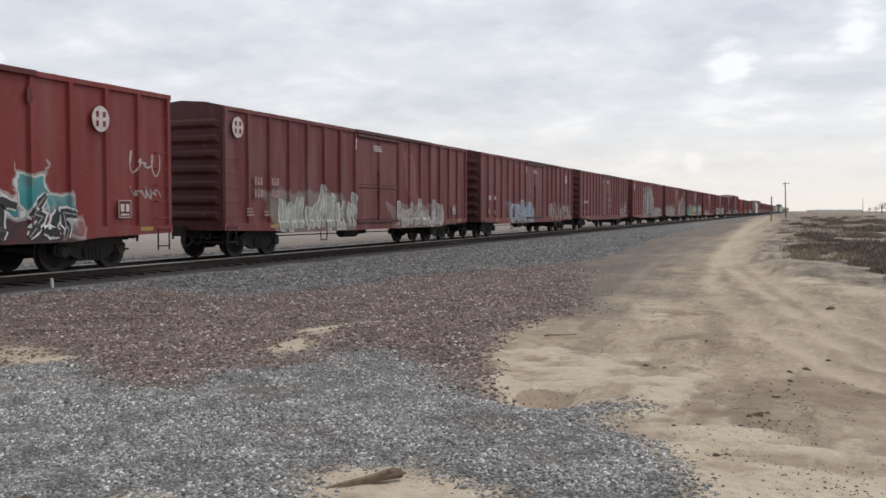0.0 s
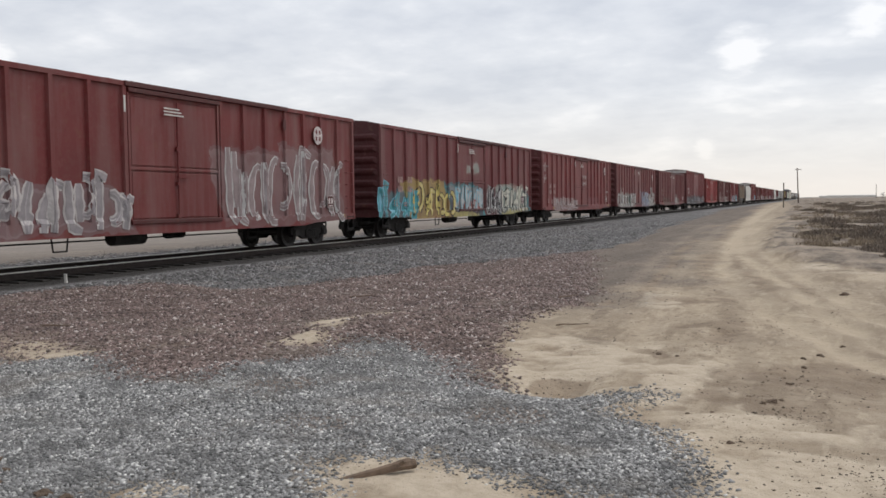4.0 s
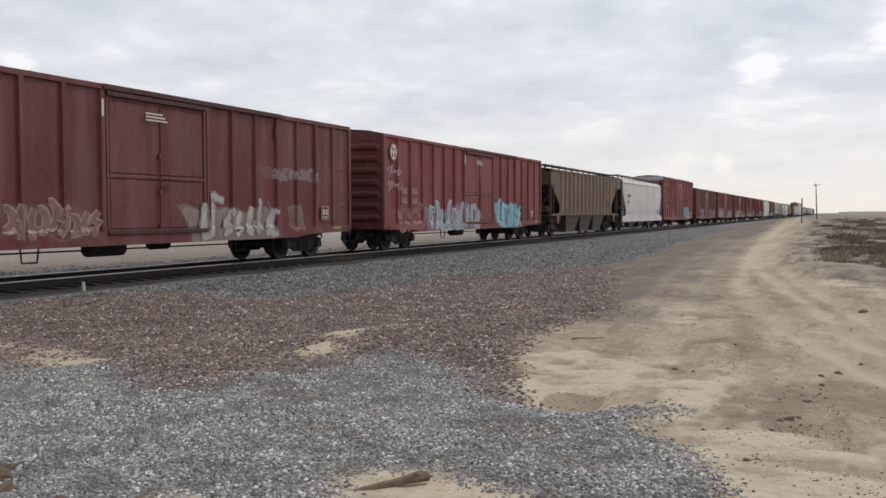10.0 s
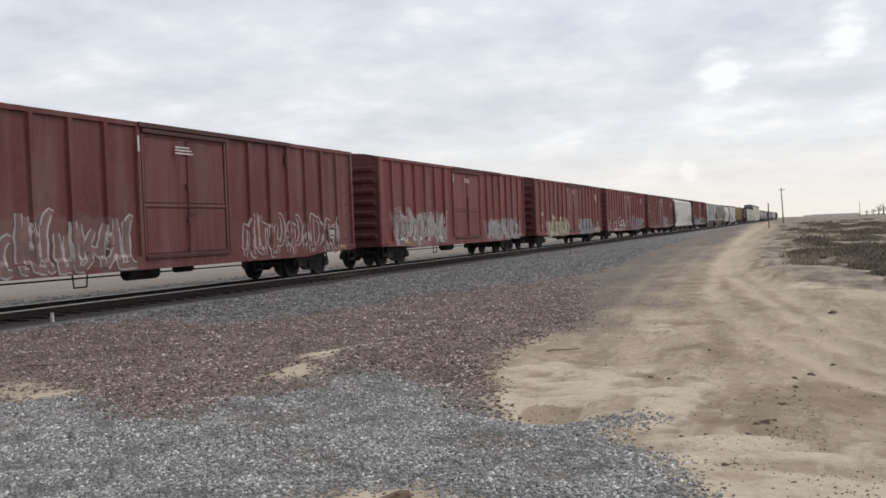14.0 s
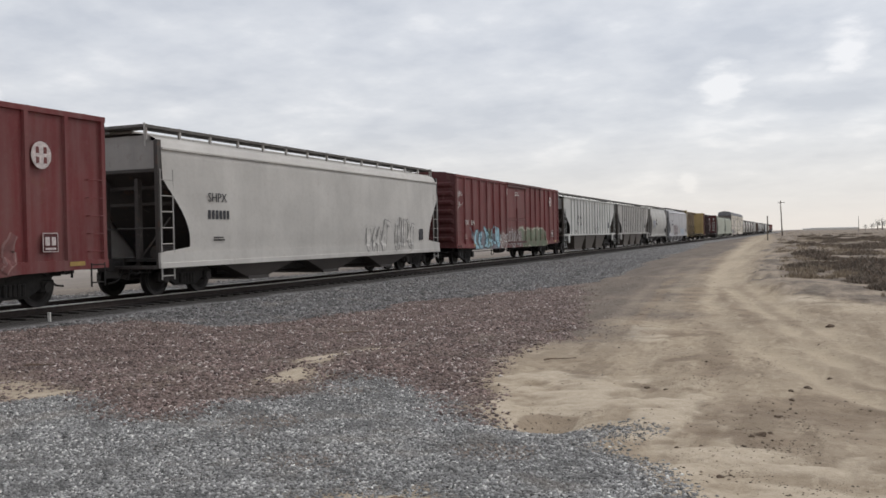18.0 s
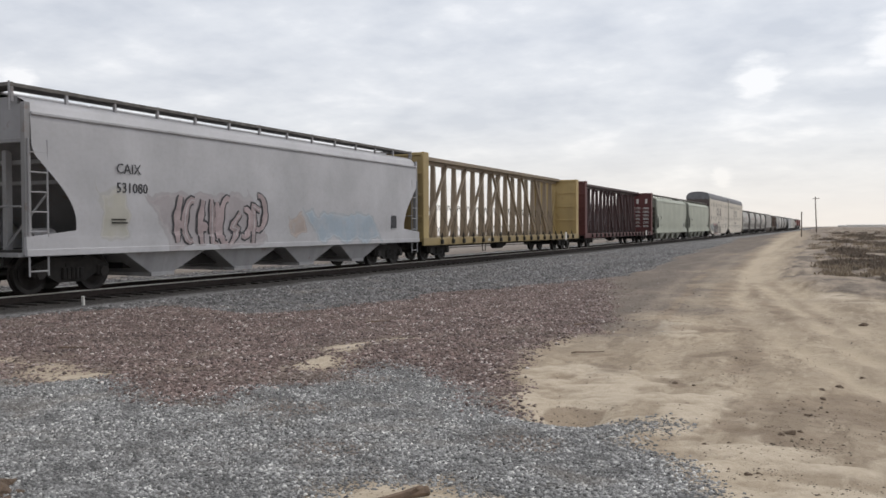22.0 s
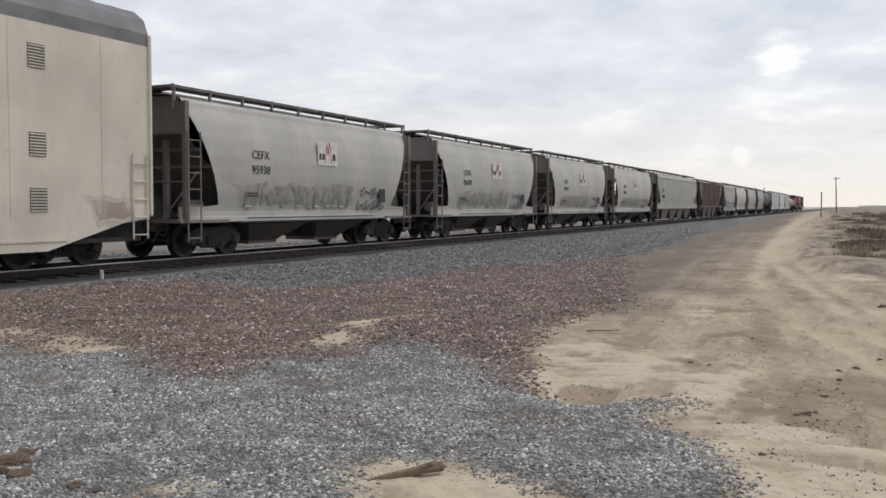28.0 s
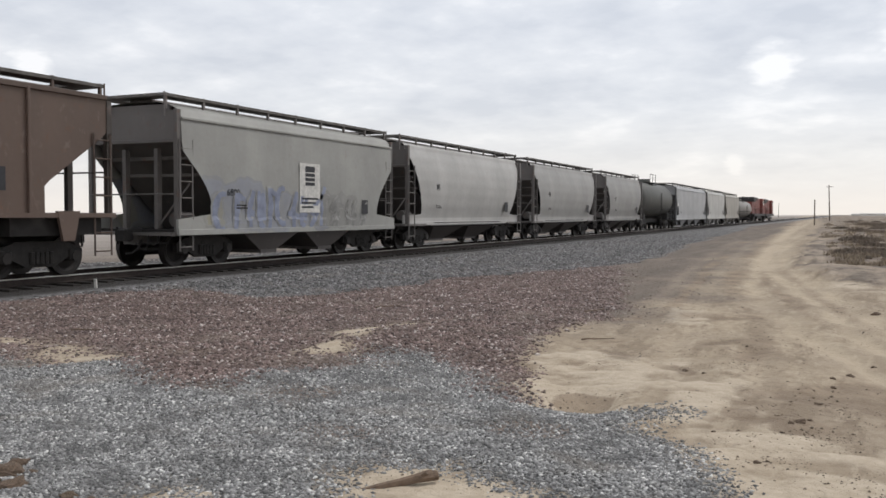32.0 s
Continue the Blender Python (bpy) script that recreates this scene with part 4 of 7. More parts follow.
    for x in (1.75, L - 1.75):
        add_truck(car, x)
    add_ends(car, L)
    y = -1.615 if kind != "rib" else -1.602
    if number_bars:
        for i in range(6):
            add_bars(car, number_bars[0] + i * 0.17, number_bars[1], y, 0.11, 1, 0.25, 0.05, BLACK_PAINT)
    for txt, x, z, size in number or ():
        part("lettering", lettering(txt, size), BLACK_PAINT, car, "black painted car marks", at=(x, y, z))
    add_bars(car, deep + 1.3, low + (0.65 if kind != "rib" else 0.22), y, 0.5, 2, 0.035, 0.04, UNDER_DARK)
    part("placard", cached("placard", b_plate), BLACK_PAINT, car, "small stencilled data plate", at=(L - deep - 1.2, y, low + 0.75))
    if mark:
        x, z, kindm = mark
        sg = part("company_panel", cached("company_panel", lambda bm: box(bm, -0.56, 0.56, -0.004, 0.004, -0.38, 0.38)), WHITE_PAINT, car, "white painted company panel", at=(x, y, z))
        if kindm == "peaks":
            part("company_mark", cached("peaks", b_peaks), RED_MARK, sg, "red zigzag mark")
            for dx, wd in ((-0.48, 0.12), (-0.31, 0.12), (0.28, 0.16)):
                part("company_mark", cached(("mark_bar", wd), b_markbar(wd)), BLACK_PAINT, sg, at=(dx, -0.006, -0.12))
        else:
            part("company_mark", cached("stack", b_stack), BLACK_PAINT, sg, "dark square mark of stacked bars", at=(0, 0, -0.05))
            part("sign_foot", cached("sign_foot", lambda bm: box(bm, -0.56, 0.56, -0.004, 0.004, -1.15, -0.382)), WHITE_PAINT, sg)
            for q in range(3):
                tagged(part("stencil", cached(("sign_line", q), lambda bm: box(bm, -0.46, 0.46 - 0.14 * q, -0.004, 0.004, -0.03, 0.03)), BLACK_PAINT, sg, at=(0, -0.006, -0.72 - 0.13 * q)), kind="stuff")
    return car


def b_peaks(bm):
    pts = [(-0.16, -0.30), (-0.06, 0.30), (0.02, -0.05), (0.09, 0.38), (0.22, -0.30)]
    for (x0, z0), (x1, z1) in zip(pts, pts[1:]):
        rod(bm, (x0, -0.006, z0), (x1, -0.006, z1), 0.014, 4)


def b_markbar(w):
    def make(bm):
        box(bm, 0, w, -0.004, 0.004, -0.08, 0.12)
    return make


def b_stack(bm):
    box(bm, -0.26, 0.26, -0.010, -0.004, 0.16, 0.34)
    for i in range(3):
        box(bm, -0.26, 0.26, -0.010, -0.004, -0.26 + i * 0.14, -0.16 + i * 0.14)


RED_MARK = plain("red_mark_paint", (0.45, 0.04, 0.04), 0.5)


# ---- centre-beam flat cars ----
def b_taper_post(h0, h1):
    def make(bm):
        a, b = 0.10, 0.07
        lo = [bm.verts.new(v) for v in ((-a, -0.17, h0), (a, -0.17, h0), (a, 0.17, h0), (-a, 0.17, h0))]
        hi = [bm.verts.new(v) for v in ((-b, -0.09, h1), (b, -0.09, h1), (b, 0.09, h1), (-b, 0.09, h1))]
        bm.faces.new(lo[::-1])
        bm.faces.new(hi)
        for i in range(4):
            bm.faces.new((lo[i], lo[(i + 1) % 4], hi[(i + 1) % 4], hi[i]))
    return make


def b_brace(x0, z0, x1, z1):
    def make(bm):
        d = Vector((x1 - x0, 0, z1 - z0))
        m = Matrix.Translation(((x0 + x1) / 2, 0, (z0 + z1) / 2)) @ d.to_track_quat("Z", "Y").to_matrix().to_4x4() @ Matrix.Diagonal((0.12, 0.11, d.length, 1))
        bmesh.ops.create_cube(bm, size=1.0, matrix=m)
    return make


def b_bulkhead(h0, h1):
    """The end bulkhead's sheet, across the car."""
    def make(bm):
        box(bm, 0.10, 0.34, -1.46, 1.46, h0, h1, 0.015)
    return make


def b_bulkhead_stile(h0, h1):
    def make(bm):
        box(bm, 0.0, 0.52, -0.05, 0.05, h0, h1 + 0.02, 0.012)
    return make


def b_bulkhead_rail(bm):
    box(bm, 0.02, 0.40, -1.40, 1.40, -0.06, 0.06, 0.012)


def b_gusset(bm):
    prism(bm, [(0.34, 1.0), (1.15, 1.0), (0.42, 3.9), (0.34, 3.9)], -0.03, 0.03)


def b_deck(L):
    return lambda bm: box(bm, 0.0, L, -1.405, 1.405, 0.86, 0.98, 0.01)


def b_deck_sill(L):
    return lambda bm: box(bm, 0.0, L, -0.05, 0.05, 0.70, 1.02, 0.012)


def b_winch(bm):
    box(bm, -0.07, 0.07, -0.10, 0.04, -0.10, 0.10, 0.02)
    rod(bm, (0, -0.02, 0.0), (0, -0.02, 0.20), 0.03, 6)


def b_strap_hook(bm):
    rod(bm, (-0.09, 0, 0.0), (0.02, 0, 0.22), 0.022, 5)
    rod(bm, (0.02, 0, 0.22), (0.10, 0, 0.05), 0.022, 5)
    box(bm, -0.05, 0.05, -0.04, 0.04, -0.02, 0.08)


def b_cable(dx):
    def make(bm):
        for y in (-0.45, 0.45):
            rod(bm, (0, y, 1.0), (dx, y * 0.5, 2.5), 0.010, 4)
            rod(bm, (dx, y, 1.0), (0, y * 0.5, 2.5), 0.010, 4)
    return make


def centerbeam(s, L, rgb, label, post_shade_rgb, marks=False, number=None):
    car = start_car("centerbeam_flatcar", s, label, "flat car", "centre-beam flat cars")
    mat = paint("centerbeam_paint", rgb, car, 0.5, 0.35)
    # posts and top chord: backlit shade is put into this darker paint
    pm = paint("centerbeam_shaded_post_paint", post_shade_rgb, car, 0.45, 0.3)
    lk, top = round(L, 1), 4.55
    dirty = paint("centerbeam_deck_paint", shade(rgb, 0.75), car, 1.0, 0.9)
    part("deck", cached(("deck", lk), b_deck(L)), dirty, car, "dirty rust-stained deck")
    for y in (-1.46, 1.46):
        part("side_sill", cached(("deck_sill", lk), b_deck_sill(L)), dirty, car, at=(0, y, 0))
    part("center_sill", cached(("deck_center", lk), lambda bm: box(bm, 0.3, L - 0.3, -0.3, 0.3, 0.56, 0.855)), UNDER_DARK, car)
    part("top_chord", cached(("top_chord", lk), lambda bm: (box(bm, 0.3, L - 0.3, -0.30, 0.30, top - 0.10, top + 0.08, 0.015), box(bm, 0.3, L - 0.3, -0.10, 0.10, top - 0.25, top - 0.10))), pm, car)
    n, dx = 17, 1.2
    xs = [L / 2 + 0.12 + dx * (i - 8.5) for i in range(n + 1)]
    up, down = ("brace_up", lk), ("brace_down", lk)
    for i, x in enumerate(xs):
        part("center_post", cached("center_post", b_taper_post(0.96, top - 0.1)), pm, car, at=(x, 0, 0))
        if i in (1, 3, 5, 7):
            part("brace", cached(up, b_brace(0.0, 1.05, 2 * dx, top - 0.2)), pm, car, at=(x, -0.14, 0))
        if i in (8, 10, 12, 14):
            part("brace", cached(down, b_brace(0.0, top - 0.2, 2 * dx, 1.05)), pm, car, at=(x, -0.15, 0))
        for sd in (-1, 1):
            part("winch", cached("winch", b_winch), UNDER_DARK, car, at=(x, sd * 1.52, 0.84))
            part("strap_hook", cached("strap_hook", b_strap_hook), UNDER_DARK, car, at=(x + 0.55, sd * 1.30, 1.0))
        if i < n:
            part("cable", cached(("cable", lk), b_cable(dx)), UNDER_DARK, car, "thin crossed tie-down cables", at=(x, 0, 0))
    for x, r in ((0.0, 0), (L, 180)):
        bh = part("bulkhead", cached("bulkhead", b_bulkhead(0.95, top + 0.02)), mat, car, "end bulkhead of framed steel sheet", at=pose(x, 0, 0, 0, 0, r))
        for y in (-1.45, 1.45):
            part("stile", cached("bulkhead_stile", b_bulkhead_stile(0.95, top)), mat, bh, at=(0, y, 0))
        for z in (1.9, 2.8, 3.7, top - 0.05):
            part("cross_rail", cached("bulkhead_rail", b_bulkhead_rail), mat, bh, at=(0, 0, z))
        part("gusset", cached("bulkhead_gusset", b_gusset), mat, bh)
    if marks:
        for y in (-1.25, -0.45):
            for i in range(6):
                sb = part("stencil", cached("bulkhead_bars", b_bars(2, 0.55, 0.05, 0.05)), WHITE_PAINT, car, at=pose(L - 0.41, y + 0.55, 1.45 + i * 0.33, 0, 0, -90))
                tagged(sb, kind="stuff")
            sb = part("stencil", cached("bulkhead_mark", b_bars(1, 0.2, 0.42, 0.05)), WHITE_PAINT, car, at=pose(L - 0.41, y + 0.35, 3.6, 0, 0, -90))
            tagged(sb, kind="stuff")
    part("placard", cached("placard", b_plate), WHITE_PAINT, car, "small white data plate", at=(L - 3.0, -1.53, 0.90))
    for txt, x, z, size in number or ():
        part("lettering", lettering(txt, size), WHITE_PAINT, car, "white painted car marks", at=(x, -1.515, z))
    part("brake_gear", cached(("underframe_cb", lk), b_under(L)), UNDER_DARK, car, at=(0, 0, -0.08))
    for x in (2.35, L - 2.35):
        add_truck(car, x)
    add_ends(car, L)
    return car


# ---- articulated car-carrier with two tall units ----
def b_rack_side(L, inner, low):
    """One side wall: the lower edge drops between the trucks."""
    def make(bm):
        prism(bm, [(0.06, 1.08), (0.9, 0.98), (3.0, low), (L - 3.0, low), (L - 0.9, 0.98), (L - 0.06, 1.08), (L - 0.06, 5.18), (0.06, 5.18)], -0.03, 0.03)
    return make


def b_rack_roof(L):
    def make(bm):
        arc = [(-1.56, 5.16), (-1.55, 5.48), (-1.42, 5.82), (-1.1, 6.06), (-0.6, 6.17), (0, 6.21), (0.6, 6.17), (1.1, 6.06), (1.42, 5.82), (1.55, 5.48), (1.56, 5.16)]
        nx = int(L / 0.34)
        rows = []
        for i in range(nx + 1):
            x = 0.04 + (L - 0.08) * i / nx
            k = 0.012 if i % 2 else 0.0
            rows.append([bm.verts.new((x, y * (1 - k * 0.5), z - k)) for y, z in arc])
        for p, q in zip(rows, rows[1:]):
            for i in range(len(arc) - 1):
                bm.faces.new((p[i], p[i + 1], q[i + 1], q[i]))
        bm.faces.new(rows[0])
        bm.faces.new(rows[-1][::-1])
        bmesh.ops.recalc_face_normals(bm, faces=bm.faces[:])
    return make


def b_vent(bm):
    box(bm, -0.21, 0.21, -0.004, 0.004, -0.25, 0.25)


def b_vent_slats(bm):
    for i in range(8):
        z = -0.235 + i * 0.062
        box(bm, -0.205, 0.205, -0.020, -0.004, z, z + 0.026)


def b_slab(kind):
    """Big block marks: plain slabs, notched on alternate sides."""
    def make(bm):
        if kind == 0:
            prism(bm, [(0, 0.2), (0.2, 0), (0.8, 0), (1.0, 0.2), (1.0, 0.34), (0.36, 0.34), (0.36, 0.71), (1.0, 0.71), (1.0, 0.85), (0.8, 1.05), (0.2, 1.05), (0, 0.85)], -0.006, 0.004)
        elif kind == 1:
            for z in (0.0, 0.39, 0.78):
                box(bm, 0.0, 0.8, -0.006, 0.004, z, z + 0.27)
        else:
            prism(bm, [(0, 0), (1.15, 0), (0.80, 0.52), (1.15, 1.05), (0, 1.05), (0.35, 0.52)], -0.006, 0.004)
    return make


def b_rack_end(bm):
    box(bm, 0.0, 0.08, -1.5, 1.5, 1.0, 5.4, 0.02)
    for y in (-1.0, -0.35, 0.35, 1.0):
        box(bm, -0.05, 0.0, y - 0.05, y + 0.05, 1.0, 5.3)


def car_carrier(s, L, first, rgb, label, tags):
    car = start_car("car_carrier_unit", s, label, "car carrier", "units of the articulated car carrier")
    mat = paint("carrier_paint", rgb, car, 0.32, 0.10, tags, dust=(0.40, 0.36, 0.31), rough=0.6)
    roofm = plain("carrier_roof_paint", (0.16, 0.16, 0.17), 0.6, 0.1, 0.25, 1.2)
    ventm = plain("carrier_vent_shadow", (0.10, 0.095, 0.09), 0.8, 0.0, 0.2)
    endm = plain("carrier_end_paint", (0.10, 0.08, 0.075), 0.8, 0.0, 0.3)
    add_graffiti(car, rgb, tags, lambda x, z: -1.588, 0.5)
    part("interior_deck", cached(("rack_deck", round(L, 1)), lambda bm: [box(bm, 0.3, L - 0.3, -1.5, 1.5, z, z + 0.1) for z in (0.55, 2.1, 3.6)]), UNDER_DARK, car)
    for sd, rot in ((-1, 0), (1, 180)):
        part("side_wall", cached(("rack_side", round(L, 1)), b_rack_side(L, first, 0.42)), mat, car, at=pose(0 if sd < 0 else L, sd * 1.53, 0, 0, 0, rot))
        for i in range(10 if not first else 11):
            x = (1.24 + i * 1.94) if not first else (1.80 + i * 1.85)
            if x > L - 0.6:
                continue
            for z in (4.48, 2.66, 1.50):
                vt = part("vent", cached("rack_vent", b_vent), ventm, car, "dark slotted vent panel", at=pose(x if sd < 0 else L - x, sd * 1.566, z, 0, 0, rot))
                tagged(part("slatting", cached("rack_slats", b_vent_slats), mat, vt), kind="stuff")
        for i in range(9):
            x = 1.5 + i * (L - 3.0) / 8
            part("wall_seam", cached("rack_seam", lambda bm: box(bm, -0.012, 0.012, -0.008, 0.0, 1.15, 5.14)), mat, car, at=pose(x if sd < 0 else L - x, sd * 1.561, 0, 0, 0, rot))
        part("lower_rail", cached(("rack_rail", round(L, 1)), lambda bm: box(bm, 2.5, L - 2.5, -0.02, 0.02, 0.62, 0.68)), mat, car, at=pose(0 if sd < 0 else L, sd * 1.565, 0, 0, 0, rot))
    part("roof", cached(("rack_roof", round(L, 1)), b_rack_roof(L)), roofm, car, "dark grey rounded corrugated roof")
    for x, r in ((0.05, 0), (L - 0.05, 180)):
        part("end_door", cached("rack_end", b_rack_end), endm, car, "dark folding end doors", at=pose(x, 0, 0, 0, 0, r))
    for k, (x, kd) in enumerate(((7.62, 0), (9.50, 1), (11.15, 2)) if first else ((7.45, 0), (9.38, 1), (11.03, 2))):
        part("block_mark", cached(("slab", kd), b_slab(kd)), CARRIER_MARK, car, "large dark block mark", at=(x, -1.568, 3.02))
    for i in range(10):
        add_bars(car, 8.8 + i * 0.23, 1.95, -1.567, 0.11, 1, 0.20, 0.04, CARRIER_MARK)
    for x in (0.03, L - 0.03):
        part("end_trim", cached("rack_trim", lambda bm: box(bm, -0.04, 0.04, -0.05, 0.02, 1.15, 5.45, 0.012)), mat, car, at=(x, -1.565, 0))
    for i in range(8):
        add_bars(car, 4.6 + i * 1.6, 1.02, -1.566, 0.42, 1, 0.07, 0.04, endm)
    part("underframe", cached(("rack_under", round(L, 1)), lambda bm: box(bm, 0.2, L - 0.2, -1.2, 1.2, 0.62, 1.0)), UNDER_DARK, car)
    add_ladder(car, L - 0.62 if not first else 0.15, -1.60, 0.6, 2.6, mat, 0.45)
    for x in ((2.2, L) if first else (L - 2.2,)):
        add_truck(car, x + (0.42 if first and x > 3 else 0))
    if first:
        part("coupler", cached("coupler", b_coupler), TRUCK_IRON, car)
    else:
        part("coupler", cached("coupler", b_coupler), TRUCK_IRON, car, at=pose(L, 0, 0, 0, 0, 180))
    return car


CARRIER_MARK = plain("dark_mark_paint", (0.042, 0.037, 0.036), 0.6)


# ---- tank cars ----
def tank_car(s, L, rgb, label, radius=1.5, mid=2.55, tags=()):
    car = start_car("tank_car", s, label, "tank car", "tank cars of the freight train")
    mat = paint("tank_paint", rgb, car, 0.5, 0.2, tags)
    r, z = radius, mid
    def shell(bm):
        prof = [(0.02, 0.6), (r * 0.55, 0.66), (r * 0.85, 0.85), (r, 1.2), (r, L / 2), (r, L - 1.2), (r * 0.85, L - 0.85), (r * 0.55, L - 0.66), (0.02, L - 0.6)]
        lathe(bm, prof, "x", 32)
        for f in bm.faces:
            f.smooth = True
    part("tank_shell", cached(("tank_shell", round(L, 1), r), shell), mat, car, at=(0, 0, z))
    def dome(bm):
        bmesh.ops.create_cone(bm, cap_ends=True, segments=20, radius1=0.55, radius2=0.5, depth=0.5, matrix=Matrix.Translation((L / 2, 0, z + r + 0.1)))
    part("dome", cached(("dome", round(L, 1), r), dome), mat, car)
    def rails(bm):
        for y in (-0.8, 0.8):
            rod(bm, (L / 2 - 1.2, y, z + r + 0.75), (L / 2 + 1.2, y, z + r + 0.75), 0.025, 5)
            for x in (-1.2, 0, 1.2):
                rod(bm, (L / 2 + x, y, z + r - 0.3), (L / 2 + x, y, z + r + 0.75), 0.025, 5)
        box(bm, L / 2 - 1.3, L / 2 + 1.3, -0.9, 0.9, z + r - 0.02, z + r + 0.03)
    part("top_platform", cached(("tank_rails", round(L, 1), r), rails), UNDER_DARK, car, "steel platform with hand rails")
    def saddle(bm):
        box(bm, 0.2, L - 0.2, -0.3, 0.3, 0.66, 1.0)
        for x in (1.8, L - 1.8):
            prism(bm, [(x - 0.35, 0.9), (x + 0.35, 0.9), (x + 0.25, 1.5), (x - 0.25, 1.5)], -1.2, 1.2)
        for y in (-1.35, 1.35):
            rod(bm, (0.1, y, 1.9), (L - 0.1, y, 1.9), 0.03, 5)
            for x in (0.1, L - 0.1):
                rod(bm, (x, y, 0.9), (x, y, 1.9), 0.03, 5)
            box(bm, 0.05, 1.2, min(y, 0), max(y, 0), 0.95, 1.02)
            box(bm, L - 1.2, L - 0.05, min(y, 0), max(y, 0), 0.95, 1.02)
    part("underframe", cached(("tank_frame", round(L, 1)), saddle), UNDER_DARK, car)
    add_ladder(car, L / 2 - 0.2, -r - 0.12, 0.6, z + 0.6, UNDER_DARK)
    for x in (1.9, L - 1.9):
        add_truck(car, x)
    add_ends(car, L)
    return car


# ---- locomotives at the tail ----
LOCO_GLASS = plain("dark_cab_glass", (0.02, 0.022, 0.025), 0.1)
LOCO_ORANGE = (0.20, 0.050, 0.040)


def locomotive(s, L, label):
    car = start_car("locomotive", s, label, "locomotive", "helper locomotives")
    org = paint("locomotive_orange", LOCO_ORANGE, car, 0.35, 0.05)
    blk = plain("locomotive_black", (0.028, 0.026, 0.026), 0.6, 0.1)
    part("frame", cached("loco_frame", lambda bm: (box(bm, 0.3, L - 0.3, -1.5, 1.5, 1.10, 1.55, 0.03), box(bm, L * 0.33, L * 0.67, -1.3, 1.3, 0.55, 1.1, 0.08))), blk, car)
    part("hood", cached("loco_hood", lambda bm: (box(bm, 0.9, L - 5.4, -0.95, 0.95, 1.55, 4.35, 0.06), box(bm, L - 2.2, L - 0.5, -0.85, 0.85, 1.55, 3.0, 0.12))), org, car)
    part("radiator", cached("loco_rad", lambda bm: (box(bm, 0.8, 4.2, -1.35, 1.35, 3.75, 4.60, 0.08), box(bm, 7.5, 10.5, -1.1, 1.1, 4.1, 4.62, 0.06))), blk, car, "dark winged radiator")
    cab = part("cab", cached("loco_cab", lambda bm: box(bm, L - 5.4, L - 2.2, -1.45, 1.45, 1.55, 4.55, 0.10)), org, car)
    for y in (-1.46, 1.46):
        for x in (L - 5.0, L - 3.7):
            part("window", cached("loco_win", lambda bm: box(bm, 0, 0.9, -0.01, 0.01, 0, 0.75)), LOCO_GLASS, cab, at=(x, y, 3.3))
    part("window", cached("loco_rear_win", lambda bm: [box(bm, -0.01, 0.01, y0, y0 + 0.9, 3.3, 4.1) for y0 in (-1.2, 0.3)]), LOCO_GLASS, cab, at=(L - 2.19, 0, 0))
    for sd in (-1, 1):
        def rails(bm):
            rod(bm, (0.6, 0, 2.55), (L - 5.4, 0, 2.55), 0.022, 5)
            for i in range(9):
                x = 0.6 + i * (L - 6.0) / 8
                rod(bm, (x, 0, 1.5), (x, 0, 2.55), 0.02, 5)
        part("hand_rail", cached("loco_rail", rails), blk, car, at=(0, sd * 1.46, 0))
        for i in range(8):
            part("hood_door", cached("loco_door", lambda bm: box(bm, 0, 1.0, -0.015, 0.015, 0, 1.7, 0.01)), org, car, at=(1.6 + i * 1.5, sd * 0.96, 1.75))
    for xc in (3.0, L - 3.8):
        t = part("truck", cached("loco_truck", lambda bm: (box(bm, -1.9, 1.9, -1.15, -0.95, 0.35, 0.95, 0.05), box(bm, -1.9, 1.9, 0.95, 1.15, 0.35, 0.95, 0.05), box(bm, -0.4, 0.4, -1.0, 1.0, 0.5, 0.9))), TRUCK_IRON, car, at=(xc, 0, 0))
        for dx in (-1.55, 0, 1.55):
            for w in (-1, 1):
                part("wheel", cached("wheel", b_wheel), WHEEL_STEEL, t, at=pose(dx, w * 0.76, 0.457, 0, 0, 0 if w < 0 else 180))
    add_ends(car, L)
    return car


# ---- the train, leading car first: place along the track at the start, length ----
RED, BROWN, MAROON, BRIGHT = (0.168, 0.034, 0.032), (0.130, 0.046, 0.040), (0.138, 0.032, 0.033), (0.26, 0.038, 0.033)
WHT, BLK, GRY, SKY = (0.60, 0.60, 0.58), (0.03, 0.03, 0.035), (0.34, 0.35, 0.36), (0.22, 0.50, 0.62)
TEAL, YEL, GRN, BLU, PNK, CRM = (0.05, 0.30, 0.33), (0.62, 0.52, 0.16), (0.16, 0.22, 0.12), (0.10, 0.20, 0.45), (0.42, 0.24, 0.26), (0.55, 0.50, 0.38)
OXIDE = "weathered oxide-red boxcar, "
boxcar(-1.05, 19.35, (0.20, 0.040, 0.034), OXIDE + "white emblem and teal graffiti", [(9.0, 13.0, 0.6, 1.8, TEAL, WHT, 0.7, 0.95), (12.8, 16.3, 0.6, 1.75, BLK, WHT, 0.7, 1.0), (13.2, 14.7, 1.35, 1.95, TEAL, WHT, 0.4, 0.95), (14.6, 15.5, 1.35, 2.45, (0.05, 0.36, 0.38), WHT, 0.4, 1.0), (15.3, 16.1, 1.2, 1.85, TEAL, WHT, 0.4, 0.9), (15.7, 16.5, 0.8, 1.45, PNK, WHT, 0.5, 0.6), (17.6, 19.1, 2.35, 3.0, (0.2, 0.04, 0.034), WHT, 2.6, 0.75), (17.8, 19.1, 1.7, 2.15, (0.2, 0.04, 0.034), WHT, 2.6, 0.6)], emblem=(16.85, 3.6), fade=0.1)
